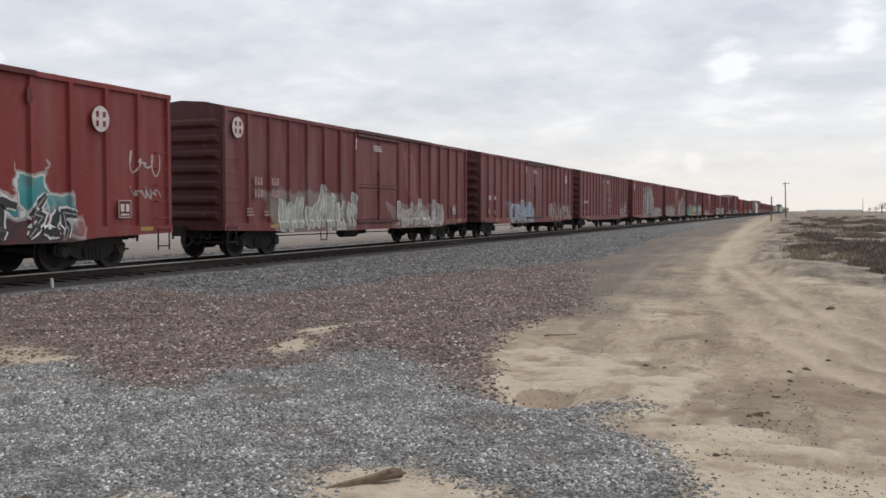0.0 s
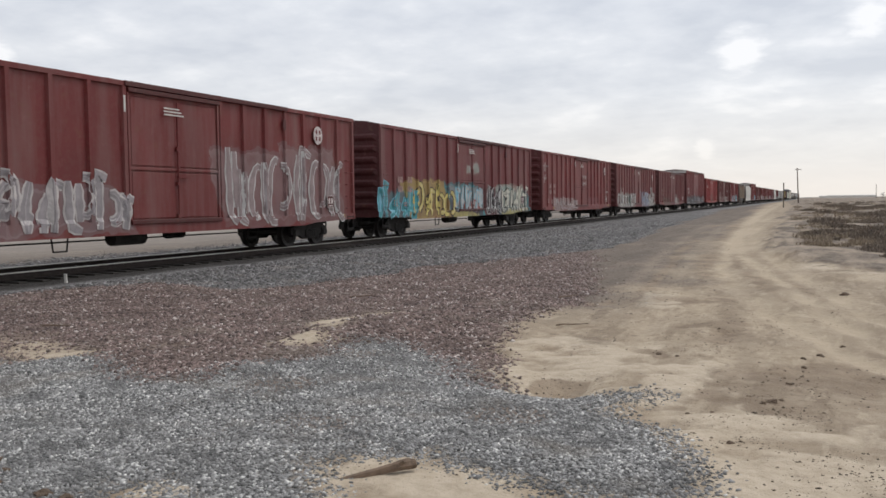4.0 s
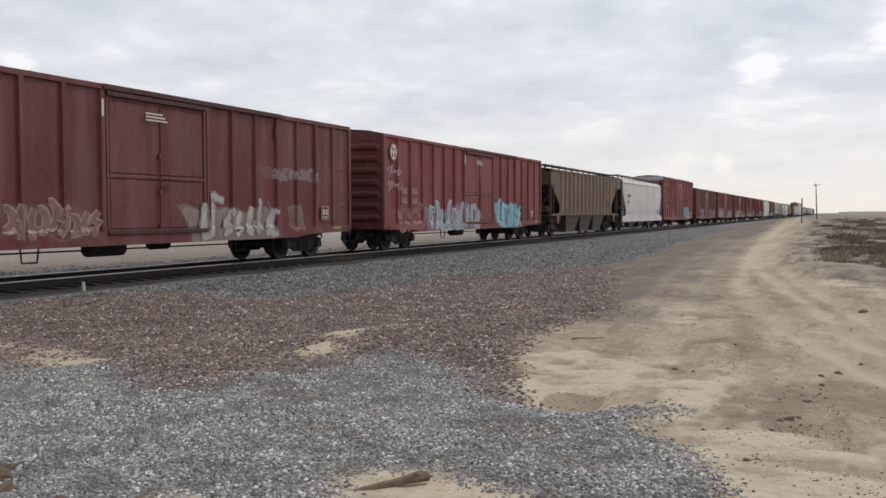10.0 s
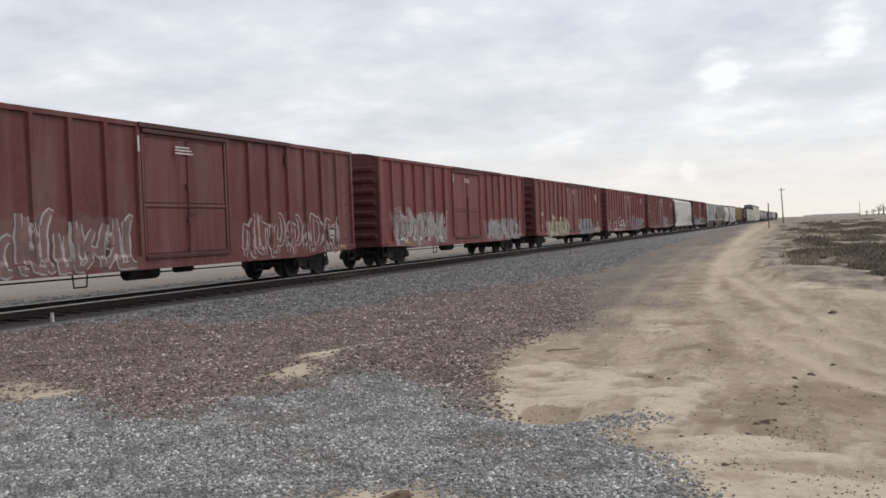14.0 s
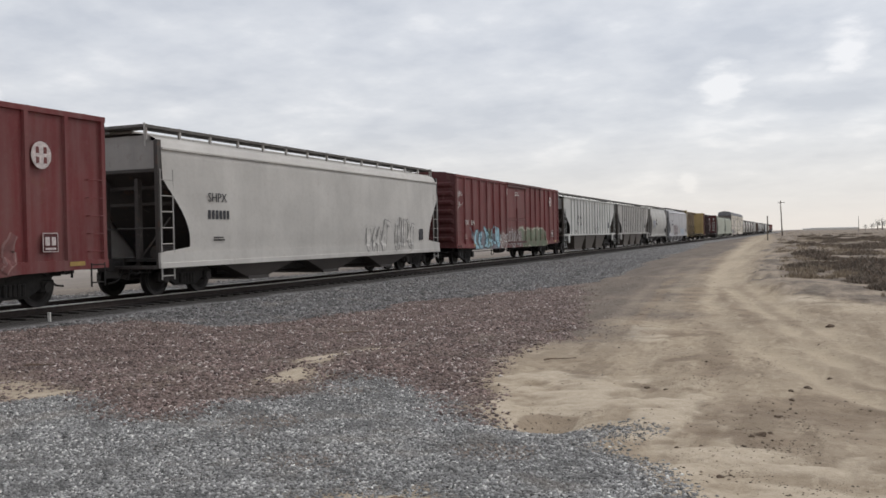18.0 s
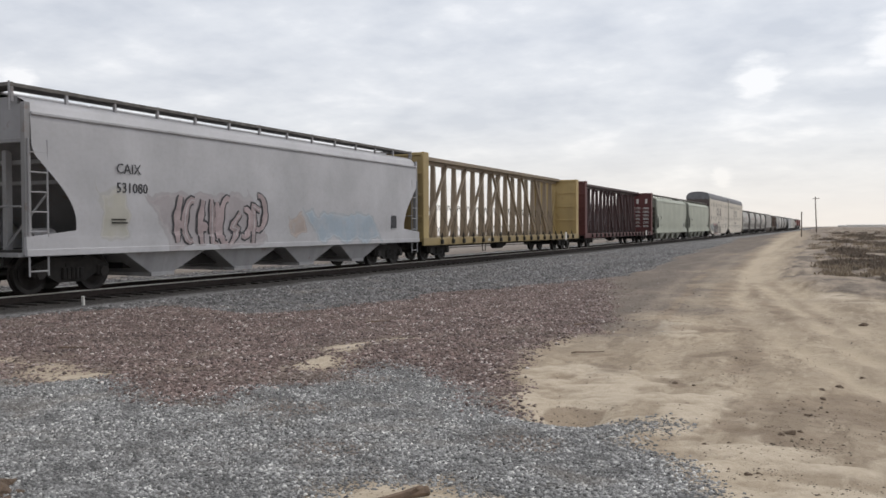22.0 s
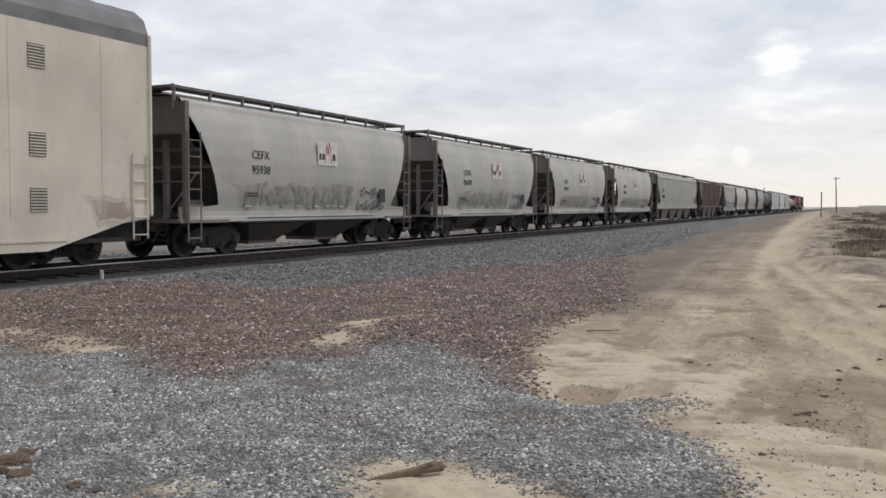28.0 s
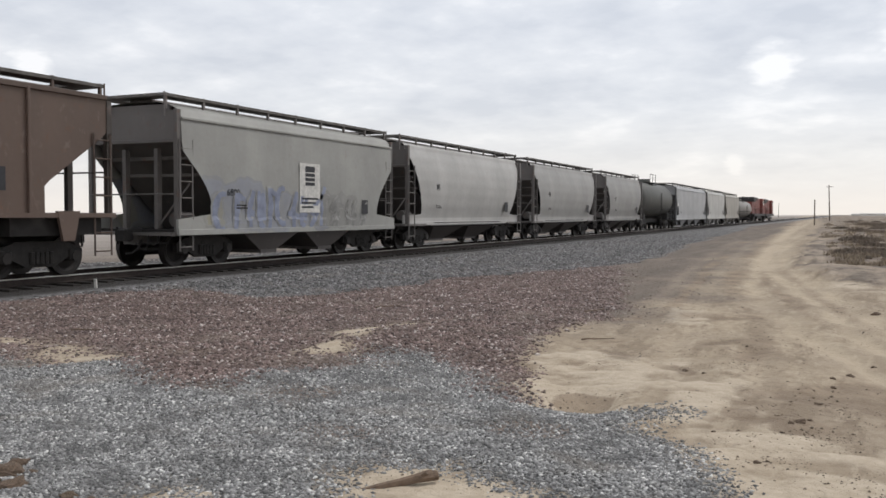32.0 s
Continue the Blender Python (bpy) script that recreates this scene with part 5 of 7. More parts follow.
boxcar(20.54, 19.35, MAROON, OXIDE + "pale green graffiti along the sill", [(2.9, 8.0, 0.5, 2.15, (0.34, 0.38, 0.33), WHT, 1.25, 0.9), (11.5, 16.4, 0.6, 1.8, (0.36, 0.37, 0.34), WHT, 1.1, 0.8), (12.5, 13.4, 1.9, 4.2, (0.30, 0.12, 0.11), (0.30, 0.12, 0.11), 0.3, 0.55)], emblem=(0.62, 3.88), grime=0.55)
boxcar(41.93, 19.2, (0.14, 0.036, 0.036), OXIDE + "blue and white graffiti", [(5.0, 9.4, 0.75, 2.0, (0.22, 0.32, 0.42), WHT, 0.9, 0.85), (13.0, 18.7, 0.8, 2.0, (0.16, 0.06, 0.06), WHT, 1.5, 0.8)], emblem=(17.1, 3.6), number=[("781", 1.08, 2.0, 0.34), ("341", 1.89, 2.0, 0.34)])
boxcar(63.37, 19.0, MAROON, OXIDE + "white scribbles near the end", [(9.6, 11.2, 1.6, 2.6, WHT, GRY, 2.2, 0.5), (15.6, 18.5, 0.8, 2.3, shade(MAROON, 1.1), WHT, 1.6, 0.75)], number=[("781", 1.08, 2.0, 0.34), ("331", 1.89, 2.0, 0.34)])
boxcar(84.75, 19.2, RED, OXIDE + "tall white lettering-like graffiti", [(6.2, 12.8, 0.8, 3.9, (0.36, 0.37, 0.36), WHT, 0.8, 0.9), (12.8, 18.0, 0.8, 1.9, GRY, WHT, 1.4, 0.8)], emblem=(0.75, 3.8))
boxcar(106.3, 19.1, (0.16, 0.042, 0.036), OXIDE + "large emblem and grey-white graffiti", [(1.0, 8.0, 0.8, 2.2, GRY, WHT, 1.1, 0.75), (11.6, 18.4, 0.8, 3.2, (0.30, 0.25, 0.25), WHT, 0.7, 0.85)], emblem=(16.6, 3.7))
boxcar(127.46, 19.1, MAROON, OXIDE + "teal and yellow graffiti along its length", [(-0.2, 3.2, 0.55, 2.2, TEAL, SKY, 0.9, 0.9), (2.8, 7.4, 0.6, 2.3, YEL, BLK, 0.8, 0.9), (7.3, 11.4, 0.55, 2.35, (0.04, 0.10, 0.14), TEAL, 0.3, 0.9), (7.6, 11.0, 1.05, 2.15, (0.44, 0.46, 0.45), SKY, 1.0, 0.95), (8.4, 10.6, 1.0, 1.5, (0.40, 0.13, 0.11), BLK, 0.6, 0.8), (7.5, 10.8, 0.55, 1.05, YEL, BLK, 0.35, 0.9), (8.97, 9.6, 2.75, 3.3, (0.40, 0.48, 0.42), (0.26, 0.16, 0.15), 0.4, 0.8), (9.95, 10.65, 2.75, 3.3, (0.40, 0.48, 0.42), (0.26, 0.16, 0.15), 0.4, 0.8), (13.6, 19.0, 0.55, 2.3, TEAL, (0.04, 0.12, 0.14), 0.3, 0.8), (11.6, 14.0, 0.6, 2.2, BLK, WHT, 1.4, 0.95), (14.0, 18.5, 0.75, 2.25, (0.58, 0.57, 0.48), BLK, 1.0, 0.95), (14.2, 18.3, 0.55, 1.1, YEL, BLK, 0.4, 0.75)])
boxcar(148.83, 19.1, RED, OXIDE + "white graffiti low on the panels", [(0.3, 1.1, 2.5, 3.85, RED, WHT, 2.6, 0.6), (2.6, 8.4, 0.6, 1.7, (0.36, 0.30, 0.29), WHT, 1.4, 0.7), (9.6, 11.1, 2.4, 3.3, RED, WHT, 2.4, 0.6), (11.5, 15.1, 0.9, 1.65, (0.24, 0.10, 0.11), (0.34, 0.20, 0.20), 1.4, 0.5), (14.7, 15.6, 2.0, 3.2, (0.24, 0.085, 0.08), (0.24, 0.085, 0.08), 0.3, 0.55), (17.4, 18.3, 1.85, 2.2, RED, WHT, 2.6, 0.7)], emblem=(16.8, 3.65))
boxcar(170.21, 19.2, (0.150, 0.040, 0.038), OXIDE + "two long white graffiti pieces", [(0.8, 8.2, 0.6, 2.1, (0.50, 0.50, 0.47), (0.10, 0.06, 0.06), 1.0, 0.9), (4.6, 6.2, 0.7, 1.9, (0.12, 0.20, 0.17), BLK, 0.9, 0.8), (11.6, 15.2, 0.6, 2.25, (0.30, 0.38, 0.50), WHT, 0.9, 0.85), (15.2, 18.6, 0.55, 2.1, (0.36, 0.34, 0.31), WHT, 0.95, 0.97), (16.5, 17.1, 2.0, 2.55, (0.36, 0.34, 0.31), WHT, 0.5, 0.95)], emblem=(17.0, 3.6))
boxcar(191.56, 19.2, MAROON, OXIDE + "faded tan paint patches", [(3.7, 8.0, 0.5, 1.8, (0.16, 0.10, 0.075), (0.13, 0.08, 0.065), 0.25, 0.75), (11.4, 12.9, 0.6, 2.0, (0.42, 0.40, 0.37), WHT, 1.6, 0.75), (12.8, 14.6, 0.75, 1.5, (0.22, 0.18, 0.15), GRY, 1.4, 0.7)])
boxcar(212.76, 18.9, (0.175, 0.044, 0.044), "tall oxide-red boxcar with black and white graffiti and a pale roof", [(0.6, 7.0, 0.55, 1.9, (0.045, 0.05, 0.06), (0.62, 0.62, 0.62), 0.75, 1.0), (7.0, 11.8, 0.4, 2.05, (0.04, 0.045, 0.06), (0.58, 0.60, 0.60), 0.6, 1.0), (11.8, 18.5, 0.55, 1.9, (0.05, 0.055, 0.065), (0.50, 0.52, 0.52), 1.1, 0.95), (7.4, 9.2, 2.4, 3.3, (0.17, 0.04, 0.04), WHT, 2.2, 0.3)], tall=True, roof=GALV, number=[("AO", 0.93, 2.58, 0.36), ("K", 1.72, 2.58, 0.36), ("113", 0.93, 2.08, 0.36), ("142", 1.76, 2.10, 0.36)], doors=((0.385, 0.627),))
boxcar(234.35, 15.75, BRIGHT, "bright red fifty-foot boxcar with white car numbers", [(2.85, 3.4, 1.18, 1.62, (0.035, 0.03, 0.03), (0.035, 0.03, 0.03), 0.3, 0.95), (6.2, 9.4, 0.95, 2.1, (0.13, 0.035, 0.03), (0.16, 0.045, 0.036), 0.25, 0.6), (0.75, 1.5, 3.42, 3.88, (0.12, 0.03, 0.028), (0.12, 0.03, 0.028), 0.3, 0.8)], tall=False, number=[("TR", 0.89, 3.53, 0.34), ("402", 0.84, 3.05, 0.34), ("531", 1.86, 3.06, 0.34)], doors=((0.365, 0.612),), fade=0.1, grime=0.3)
boxcar(252.58, 18.95, BROWN, "brownish-red boxcar with faded white graffiti", [(11.0, 14.8, 0.5, 1.95, (0.46, 0.43, 0.40), (0.28, 0.22, 0.20), 1.0, 0.9), (15.2, 16.0, 0.95, 1.8, (0.30, 0.22, 0.20), (0.34, 0.26, 0.24), 0.4, 0.6), (5.0, 7.6, 0.9, 1.7, (0.30, 0.20, 0.18), (0.45, 0.38, 0.36), 1.6, 0.55), (14.3, 16.9, 2.5, 2.85, (0.34, 0.25, 0.24), (0.42, 0.36, 0.35), 1.6, 0.6), (1.6, 4.4, 0.7, 2.0, (0.26, 0.18, 0.16), WHT, 1.5, 0.5)], grime=0.6)
boxcar(273.92, 19.0, (0.185, 0.040, 0.038), OXIDE + "blue and pale blue graffiti", [(0.3, 1.7, 2.3, 3.4, (0.185, 0.04, 0.038), WHT, 2.6, 0.55), (1.2, 3.6, 0.7, 1.9, (0.34, 0.20, 0.19), (0.42, 0.32, 0.31), 0.8, 0.4), (4.1, 9.6, 0.5, 2.0, (0.30, 0.36, 0.42), WHT, 1.0, 0.9), (12.2, 15.4, 0.75, 2.05, (0.30, 0.54, 0.60), (0.12, 0.30, 0.38), 0.9, 1.0), (15.3, 16.9, 0.9, 2.0, (0.10, 0.035, 0.04), (0.10, 0.035, 0.04), 0.3, 0.5)], emblem=(0.75, 3.8))
hopper(294.6, 17.4, (0.125, 0.068, 0.042), "rusty brown covered hopper with pale side ribs", "rib", 4.22, 1.36, 3, deep=2.0, grime=0.35, rust=0.6, bay_rgb=(0.075, 0.06, 0.05), rib_rgb=(0.38, 0.30, 0.235), closed=True)
hopper(313.4, 17.1, (0.58, 0.56, 0.52), "clean white covered hopper with curved sides", "curved", 4.35, 0.80, 3, deep=1.35, number=[("DAKX", 2.0, 2.75, 0.38), ("32", 2.05, 2.25, 0.38)], bay_rgb=(0.09, 0.08, 0.075))
boxcar(331.78, 19.1, (0.19, 0.044, 0.036), "tall oxide-red boxcar with pale blue graffiti at one end", [(-0.2, 2.5, 2.3, 4.9, (0.19, 0.044, 0.036), (0.45, 0.40, 0.36), 1.5, 0.5), (5.5, 6.4, 0.75, 1.85, (0.22, 0.22, 0.40), (0.30, 0.28, 0.40), 0.4, 0.7), (12.5, 17.4, 0.5, 1.4, PNK, (0.45, 0.30, 0.32), 0.6, 0.5), (13.1, 17.0, 0.5, 2.1, (0.28, 0.54, 0.60), (0.06, 0.16, 0.30), 1.1, 1.0), (12.2, 13.2, 3.2, 4.5, (0.19, 0.044, 0.036), (0.5, 0.42, 0.4), 2.6, 0.5), (8.2, 8.9, 1.5, 2.3, (0.10, 0.03, 0.028), (0.34, 0.26, 0.24), 1.2, 0.5), (10.8, 11.4, 1.5, 2.3, (0.10, 0.03, 0.028), (0.34, 0.26, 0.24), 1.2, 0.5)], tall=True, roof=GALV, doors=((0.41, 0.52), (0.52, 0.632)), number=[("737", 1.57, 2.05, 0.33)])
boxcar(353.65, 19.0, BROWN, "brownish-red boxcar with white paint marks", [(3.6, 7.6, 0.7, 2.2, (0.24, 0.18, 0.16), WHT, 1.2, 0.6), (12.0, 18.0, 0.8, 2.2, (0.20, 0.08, 0.07), WHT, 1.4, 0.65)])
boxcar(374.86, 19.3, RED, OXIDE + "white graffiti on both halves", [(1.4, 7.0, 0.8, 2.4, (0.36, 0.34, 0.33), WHT, 1.1, 0.8), (12.6, 18.4, 0.8, 2.0, GRY, WHT, 1.3, 0.75)])
boxcar(396.58, 19.35, (0.16, 0.040, 0.036), OXIDE + "cream and grey graffiti", [(3.0, 8.2, 0.6, 2.1, CRM, GRN, 1.0, 0.9), (11.9, 16.4, 0.5, 1.95, (0.20, 0.235, 0.27), (0.40, 0.38, 0.36), 0.25, 0.95), (16.6, 18.4, 0.5, 1.25, (0.42, 0.35, 0.32), WHT, 0.6, 0.75), (11.1, 11.9, 1.0, 1.6, (0.42, 0.38, 0.36), WHT, 0.6, 0.7)], emblem=(17.0, 3.55), number=[("781", 1.1, 2.1, 0.34)])
boxcar(418.08, 19.6, RED, OXIDE + "bold white graffiti strokes", [(0.3, 2.1, 0.6, 1.7, (0.24, 0.14, 0.13), (0.45, 0.38, 0.36), 1.6, 0.7), (3.0, 8.3, 0.5, 1.95, (0.10, 0.04, 0.04), WHT, 0.85, 0.95), (9.0, 11.3, 1.0, 1.8, (0.14, 0.05, 0.05), WHT, 1.5, 0.7), (11.6, 17.2, 0.7, 2.1, (0.20, 0.19, 0.23), (0.44, 0.43, 0.44), 1.3, 0.8), (18.0, 18.5, 1.62, 1.92, YEL, YEL, 0.3, 0.8)], emblem=(17.1, 3.6), words={1: "OLSEN"})
boxcar(439.69, 19.7, (0.155, 0.038, 0.036), OXIDE + "white scribbles and emblem", [(0.15, 1.3, 2.4, 3.5, (0.16, 0.04, 0.036), WHT, 2.6, 0.6), (3.0, 8.2, 0.7, 1.6, (0.19, 0.13, 0.115), (0.24, 0.17, 0.15), 0.9, 0.6), (11.6, 14.3, 0.7, 2.0, (0.50, 0.49, 0.46), (0.08, 0.05, 0.05), 1.7, 0.85), (14.3, 17.0, 0.7, 1.9, (0.22, 0.12, 0.11), (0.34, 0.24, 0.22), 1.2, 0.55)], emblem=(17.75, 3.4))
hopper(461.03, 19.0, (0.56, 0.535, 0.50), "off-white covered hopper with curved sides and black scribbles", "curved", 4.35, 0.80, 3, deep=1.35, tags=[(11.6, 13.6, 0.8, 2.2, (0.5, 0.48, 0.45), BLK, 1.2, 0.55), (14.2, 16.0, 0.9, 2.3, (0.5, 0.48, 0.45), BLK, 1.8, 0.6)], number=[("SHPX", 2.1, 2.55, 0.36)], number_bars=(2.1, 2.06), bay_rgb=(0.08, 0.07, 0.065))
boxcar(482.27, 19.1, (0.15, 0.036, 0.033), OXIDE + "teal graffiti and a green painted block", [(2.7, 6.4, 0.6, 1.95, (0.30, 0.50, 0.58), (0.04, 0.06, 0.07), 0.85, 0.97), (4.3, 5.2, 0.7, 1.95, (0.13, 0.20, 0.13), BLK, 0.6, 0.9), (6.6, 7.8, 0.6, 1.75, (0.30, 0.24, 0.22), WHT, 1.3, 0.9), (8.1, 10.5, 0.7, 1.9, (0.22, 0.18, 0.17), WHT, 1.3, 0.9), (11.0, 16.5, 0.6, 1.95, (0.15, 0.19, 0.115), (0.50, 0.50, 0.40), 0.25, 1.0), (0.2, 0.95, 2.75, 3.8, (0.12, 0.10, 0.10), WHT, 2.6, 0.65)], emblem=(16.9, 3.6), number=[("781", 1.08, 2.0, 0.34), ("830", 1.89, 2.0, 0.34)])
hopper(502.62, 18.4, (0.58, 0.575, 0.55), "pale grey covered hopper with ribbed sides", "rib", 4.22, 1.36, 3, deep=2.0, number=[("CK", 4.1, 2.55, 0.36), ("IX", 4.9, 2.55, 0.36), ("47", 4.1, 2.05, 0.36), ("14", 4.9, 2.05, 0.36)], bay_rgb=(0.10, 0.084, 0.07), tags=[(9.2, 12.0, 1.55, 2.15, (0.45, 0.44, 0.42), (0.12, 0.12, 0.13), 2.2, 0.8)])
hopper(522.22, 17.6, (0.44, 0.42, 0.395), "grey covered hopper with ribbed sides and dusty bays", "rib", 4.22, 1.36, 3, deep=2.0, number=[("ND", 2.9, 2.55, 0.36), ("45", 2.9, 2.05, 0.36), ("62", 3.9, 2.05, 0.36)], bay_rgb=(0.12, 0.10, 0.085))
hopper(540.9, 12.9, (0.50, 0.485, 0.455), "silver-grey two-bay covered hopper with curved sides", "cement", 4.28, 1.0, 2, deep=1.25, number=[("CEFX", 3.75, 2.72, 0.34), ("96310", 3.75, 2.30, 0.34)], tags=[(1.8, 3.6, 1.9, 3.0, (0.36, 0.34, 0.33), BLU, 1.8, 0.6)], bay_rgb=(0.10, 0.09, 0.085), frame_rgb=(0.36, 0.335, 0.31))
hopper(555.3, 18.9, (0.46, 0.455, 0.47), "light grey covered hopper with pink and blue graffiti", "curved", 4.35, 0.92, 4, deep=1.5, number=[("CAIX", 2.6, 2.75, 0.34), ("531080", 2.6, 2.3, 0.34)], tags=[(4.5, 8.5, 0.95, 2.45, (0.34, 0.27, 0.27), BLK, 1.05, 0.95), (9.8, 10.6, 1.3, 1.9, (0.46, 0.34, 0.26), (0.46, 0.34, 0.26), 0.4, 0.6), (11.4, 15.4, 1.0, 2.1, (0.34, 0.48, 0.60), (0.38, 0.47, 0.54), 0.3, 0.6), (2.2, 3.0, 1.2, 2.6, (0.50, 0.46, 0.26), (0.48, 0.45, 0.34), 0.4, 0.4)], bay_rgb=(0.40, 0.395, 0.40), rust=0.05, grime=0.2)
centerbeam(574.71, 23.6, (0.43, 0.32, 0.14), "dirty yellow centre-beam flat car, empty", (0.25, 0.195, 0.135), number=[("345", 7.2, 0.78, 0.24)])
centerbeam(599.99, 23.7, (0.105, 0.026, 0.026), "maroon centre-beam flat car, empty, with white stencils", (0.046, 0.020, 0.020), marks=True)
hopper(625.14, 18.4, (0.40, 0.42, 0.345), "pale green covered hopper with curved sides", "curved", 4.35, 0.90, 4, deep=1.4, number=[("531", 2.3, 2.2, 0.34)], bay_rgb=(0.32, 0.335, 0.28))
hopper(644.71, 18.1, (0.40, 0.42, 0.345), "pale green covered hopper with curved sides", "curved", 4.35, 0.90, 4, deep=1.4, number=[("531", 2.3, 2.2, 0.34)], bay_rgb=(0.32, 0.335, 0.28))
car_carrier(663.48, 21.65, True, (0.66, 0.605, 0.52), "tall cream car-carrier unit with dark vents and graffiti", [(4.6, 8.9, 0.45, 1.95, (0.34, 0.29, 0.29), (0.42, 0.12, 0.11), 0.35, 0.9), (4.8, 8.6, 0.55, 1.85, (0.10, 0.09, 0.095), (0.50, 0.46, 0.43), 0.8, 0.95), (9.8, 12.3, 0.45, 1.6, (0.22, 0.20, 0.185), (0.30, 0.27, 0.25), 1.4, 0.7), (0.6, 4.4, 0.9, 1.9, (0.36, 0.42, 0.44), BLK, 0.8, 0.7), (16.8, 20.4, 1.55, 2.15, (0.66, 0.605, 0.52), (0.16, 0.15, 0.15), 1.8, 0.7)])
car_carrier(686.01, 21.9, False, (0.66, 0.605, 0.52), "tall cream car-carrier unit with dark vents", [(20.2, 21.3, 0.95, 1.75, (0.20, 0.11, 0.08), (0.48, 0.43, 0.38), 0.4, 0.6)])
for i, (s, ln, num) in enumerate(((708.97, 12.6, "95938"), (723.51, 12.6, "95670"), (737.78, 12.8, "96310"), (752.13, 13.1, "95660"))):
    hopper(s, ln, (0.46, 0.445, 0.415), "dusty silver two-bay hopper with red peaks mark", "cement", 4.30, 1.0, 2, deep=1.25, number=[("CEFX", 2.75, 2.72, 0.34), (num, 2.75, 2.30, 0.34)], mark=(6.6, 3.05, "peaks"),
           tags=[(2.6, 8.2, 1.4, 2.05, (0.20, 0.19, 0.175), (0.30, 0.285, 0.265), 1.5, 0.6), (8.4, 10.6, 1.2, 2.1, (0.46, 0.445, 0.415), (0.09, 0.085, 0.08), 2.2, 0.8)], bay_rgb=(0.10, 0.09, 0.08), frame_rgb=(0.20, 0.18, 0.165))
hopper(766.93, 20.6, (0.33, 0.32, 0.30), "streaked grey covered hopper with smooth tall sides", "curved", 4.35, 1.22, 4, deep=1.35, number=[("TILX", 2.1, 2.62, 0.40), ("650157", 2.05, 2.12, 0.40)], bay_rgb=(0.125, 0.105, 0.09), grime=0.6)
hopper(789.27, 17.6, (0.13, 0.088, 0.068), "rust-brown covered hopper with streaked ribbed sides", "rib", 4.22, 1.36, 3, deep=2.0, grime=0.7, rust=0.45, bay_rgb=(0.07, 0.058, 0.05))
hopper(808.69, 11.7, (0.35, 0.345, 0.32), "grey two-bay hopper with white square sign and blue graffiti", "curved", 4.30, 0.90, 2, deep=1.1, mark=(6.0, 2.6, "stack"), number=[("6800", 2.0, 1.9, 0.28)], tags=[(1.6, 7.0, 0.95, 2.3, (0.17, 0.21, 0.36), (0.27, 0.27, 0.27), 0.8, 0.6), (6.2, 9.4, 0.95, 2.0, (0.17, 0.165, 0.16), (0.28, 0.27, 0.26), 1.0, 0.6), (1.2, 2.0, 1.0, 1.9, (0.42, 0.36, 0.16), (0.30, 0.29, 0.25), 0.4, 0.4)], bay_rgb=(0.09, 0.08, 0.075), frame_rgb=(0.17, 0.155, 0.145))
for s, ln, lum in ((821.33, 13.0, 0.48), (836.01, 13.1, 0.37), (851.34, 12.1, 0.33)):
    hopper(s, ln, (lum, lum * 0.97, lum * 0.92), "grey two-bay covered hopper with curved sides", "cement", 4.30, 1.0, 2, deep=1.25, number=[("95", 2.6, 2.4, 0.34)], bay_rgb=(0.09, 0.08, 0.075), frame_rgb=(0.18, 0.165, 0.155))
tank_car(863.86, 14.3, (0.085, 0.085, 0.075), "dark grey-green tank car", 1.5, 2.75)
hopper(878.63, 19.6, (0.42, 0.42, 0.42), "light grey covered hopper with curved sides", "curved", 4.35, 0.9, 3)
hopper(899.2, 16.3, (0.52, 0.51, 0.48), "white covered hopper with curved sides", "curved", 4.35, 0.9, 3)
hopper(916.2, 16.4, (0.40, 0.375, 0.33), "cream-grey covered hopper with curved sides", "curved", 4.30, 0.9, 3)
tank_car(935.5, 20.0, (0.27, 0.255, 0.23), "dusty grey-brown tank car", 1.35, 2.35)
locomotive(957.54, 22.3, "orange and black freight locomotive at the train's tail")
locomotive(980.7, 22.3, "orange and black freight locomotive at the train's tail")


# ---- the ground: one sheet from the track bed to the horizon ----
TABLES = {}


def table_of(seed, octave):
    if (seed, octave) not in TABLES:
        TABLES[seed, octave] = np.random.RandomState(1234 + 100 * seed + octave).rand(128, 128).astype(np.float32)
    return TABLES[seed, octave]


def fbm(x, y, scale, octaves=4, seed=0):
    """Smooth random heights on a plane, about -1 to 1, from layered lattice noise."""
    total, amp, norm = np.zeros_like(x), 1.0, 0.0
    for o in range(octaves):
        table = table_of(seed, o)
        u, v = x * scale * 2 ** o + 17.3 * o, y * scale * 2 ** o - 9.1 * o
        iu, iv = np.floor(u).astype(int), np.floor(v).astype(int)
        fu, fv = u - iu, v - iv
        fu, fv = fu * fu * (3 - 2 * fu), fv * fv * (3 - 2 * fv)
        def at(a, b):
            return table[a & 127, b & 127]
        val = (at(iu, iv) * (1 - fu) + at(iu + 1, iv) * fu) * (1 - fv) + (at(iu, iv + 1) * (1 - fu) + at(iu + 1, iv + 1) * fu) * fv
        total += (val * 2 - 1) * amp
        norm += amp
        amp *= 0.5
    return total / norm


def inside(x, y, poly):
    hit = np.zeros(x.shape, bool)
    n = len(poly)
    for i in range(n):
        (x0, y0), (x1, y1) = poly[i], poly[(i + 1) % n]
        cond = (y0 > y) != (y1 > y)
        with np.errstate(divide="ignore", invalid="ignore"):
            hit ^= cond & (x < (x1 - x0) * (y - y0) / (y1 - y0 + 1e-12) + x0)
    return hit


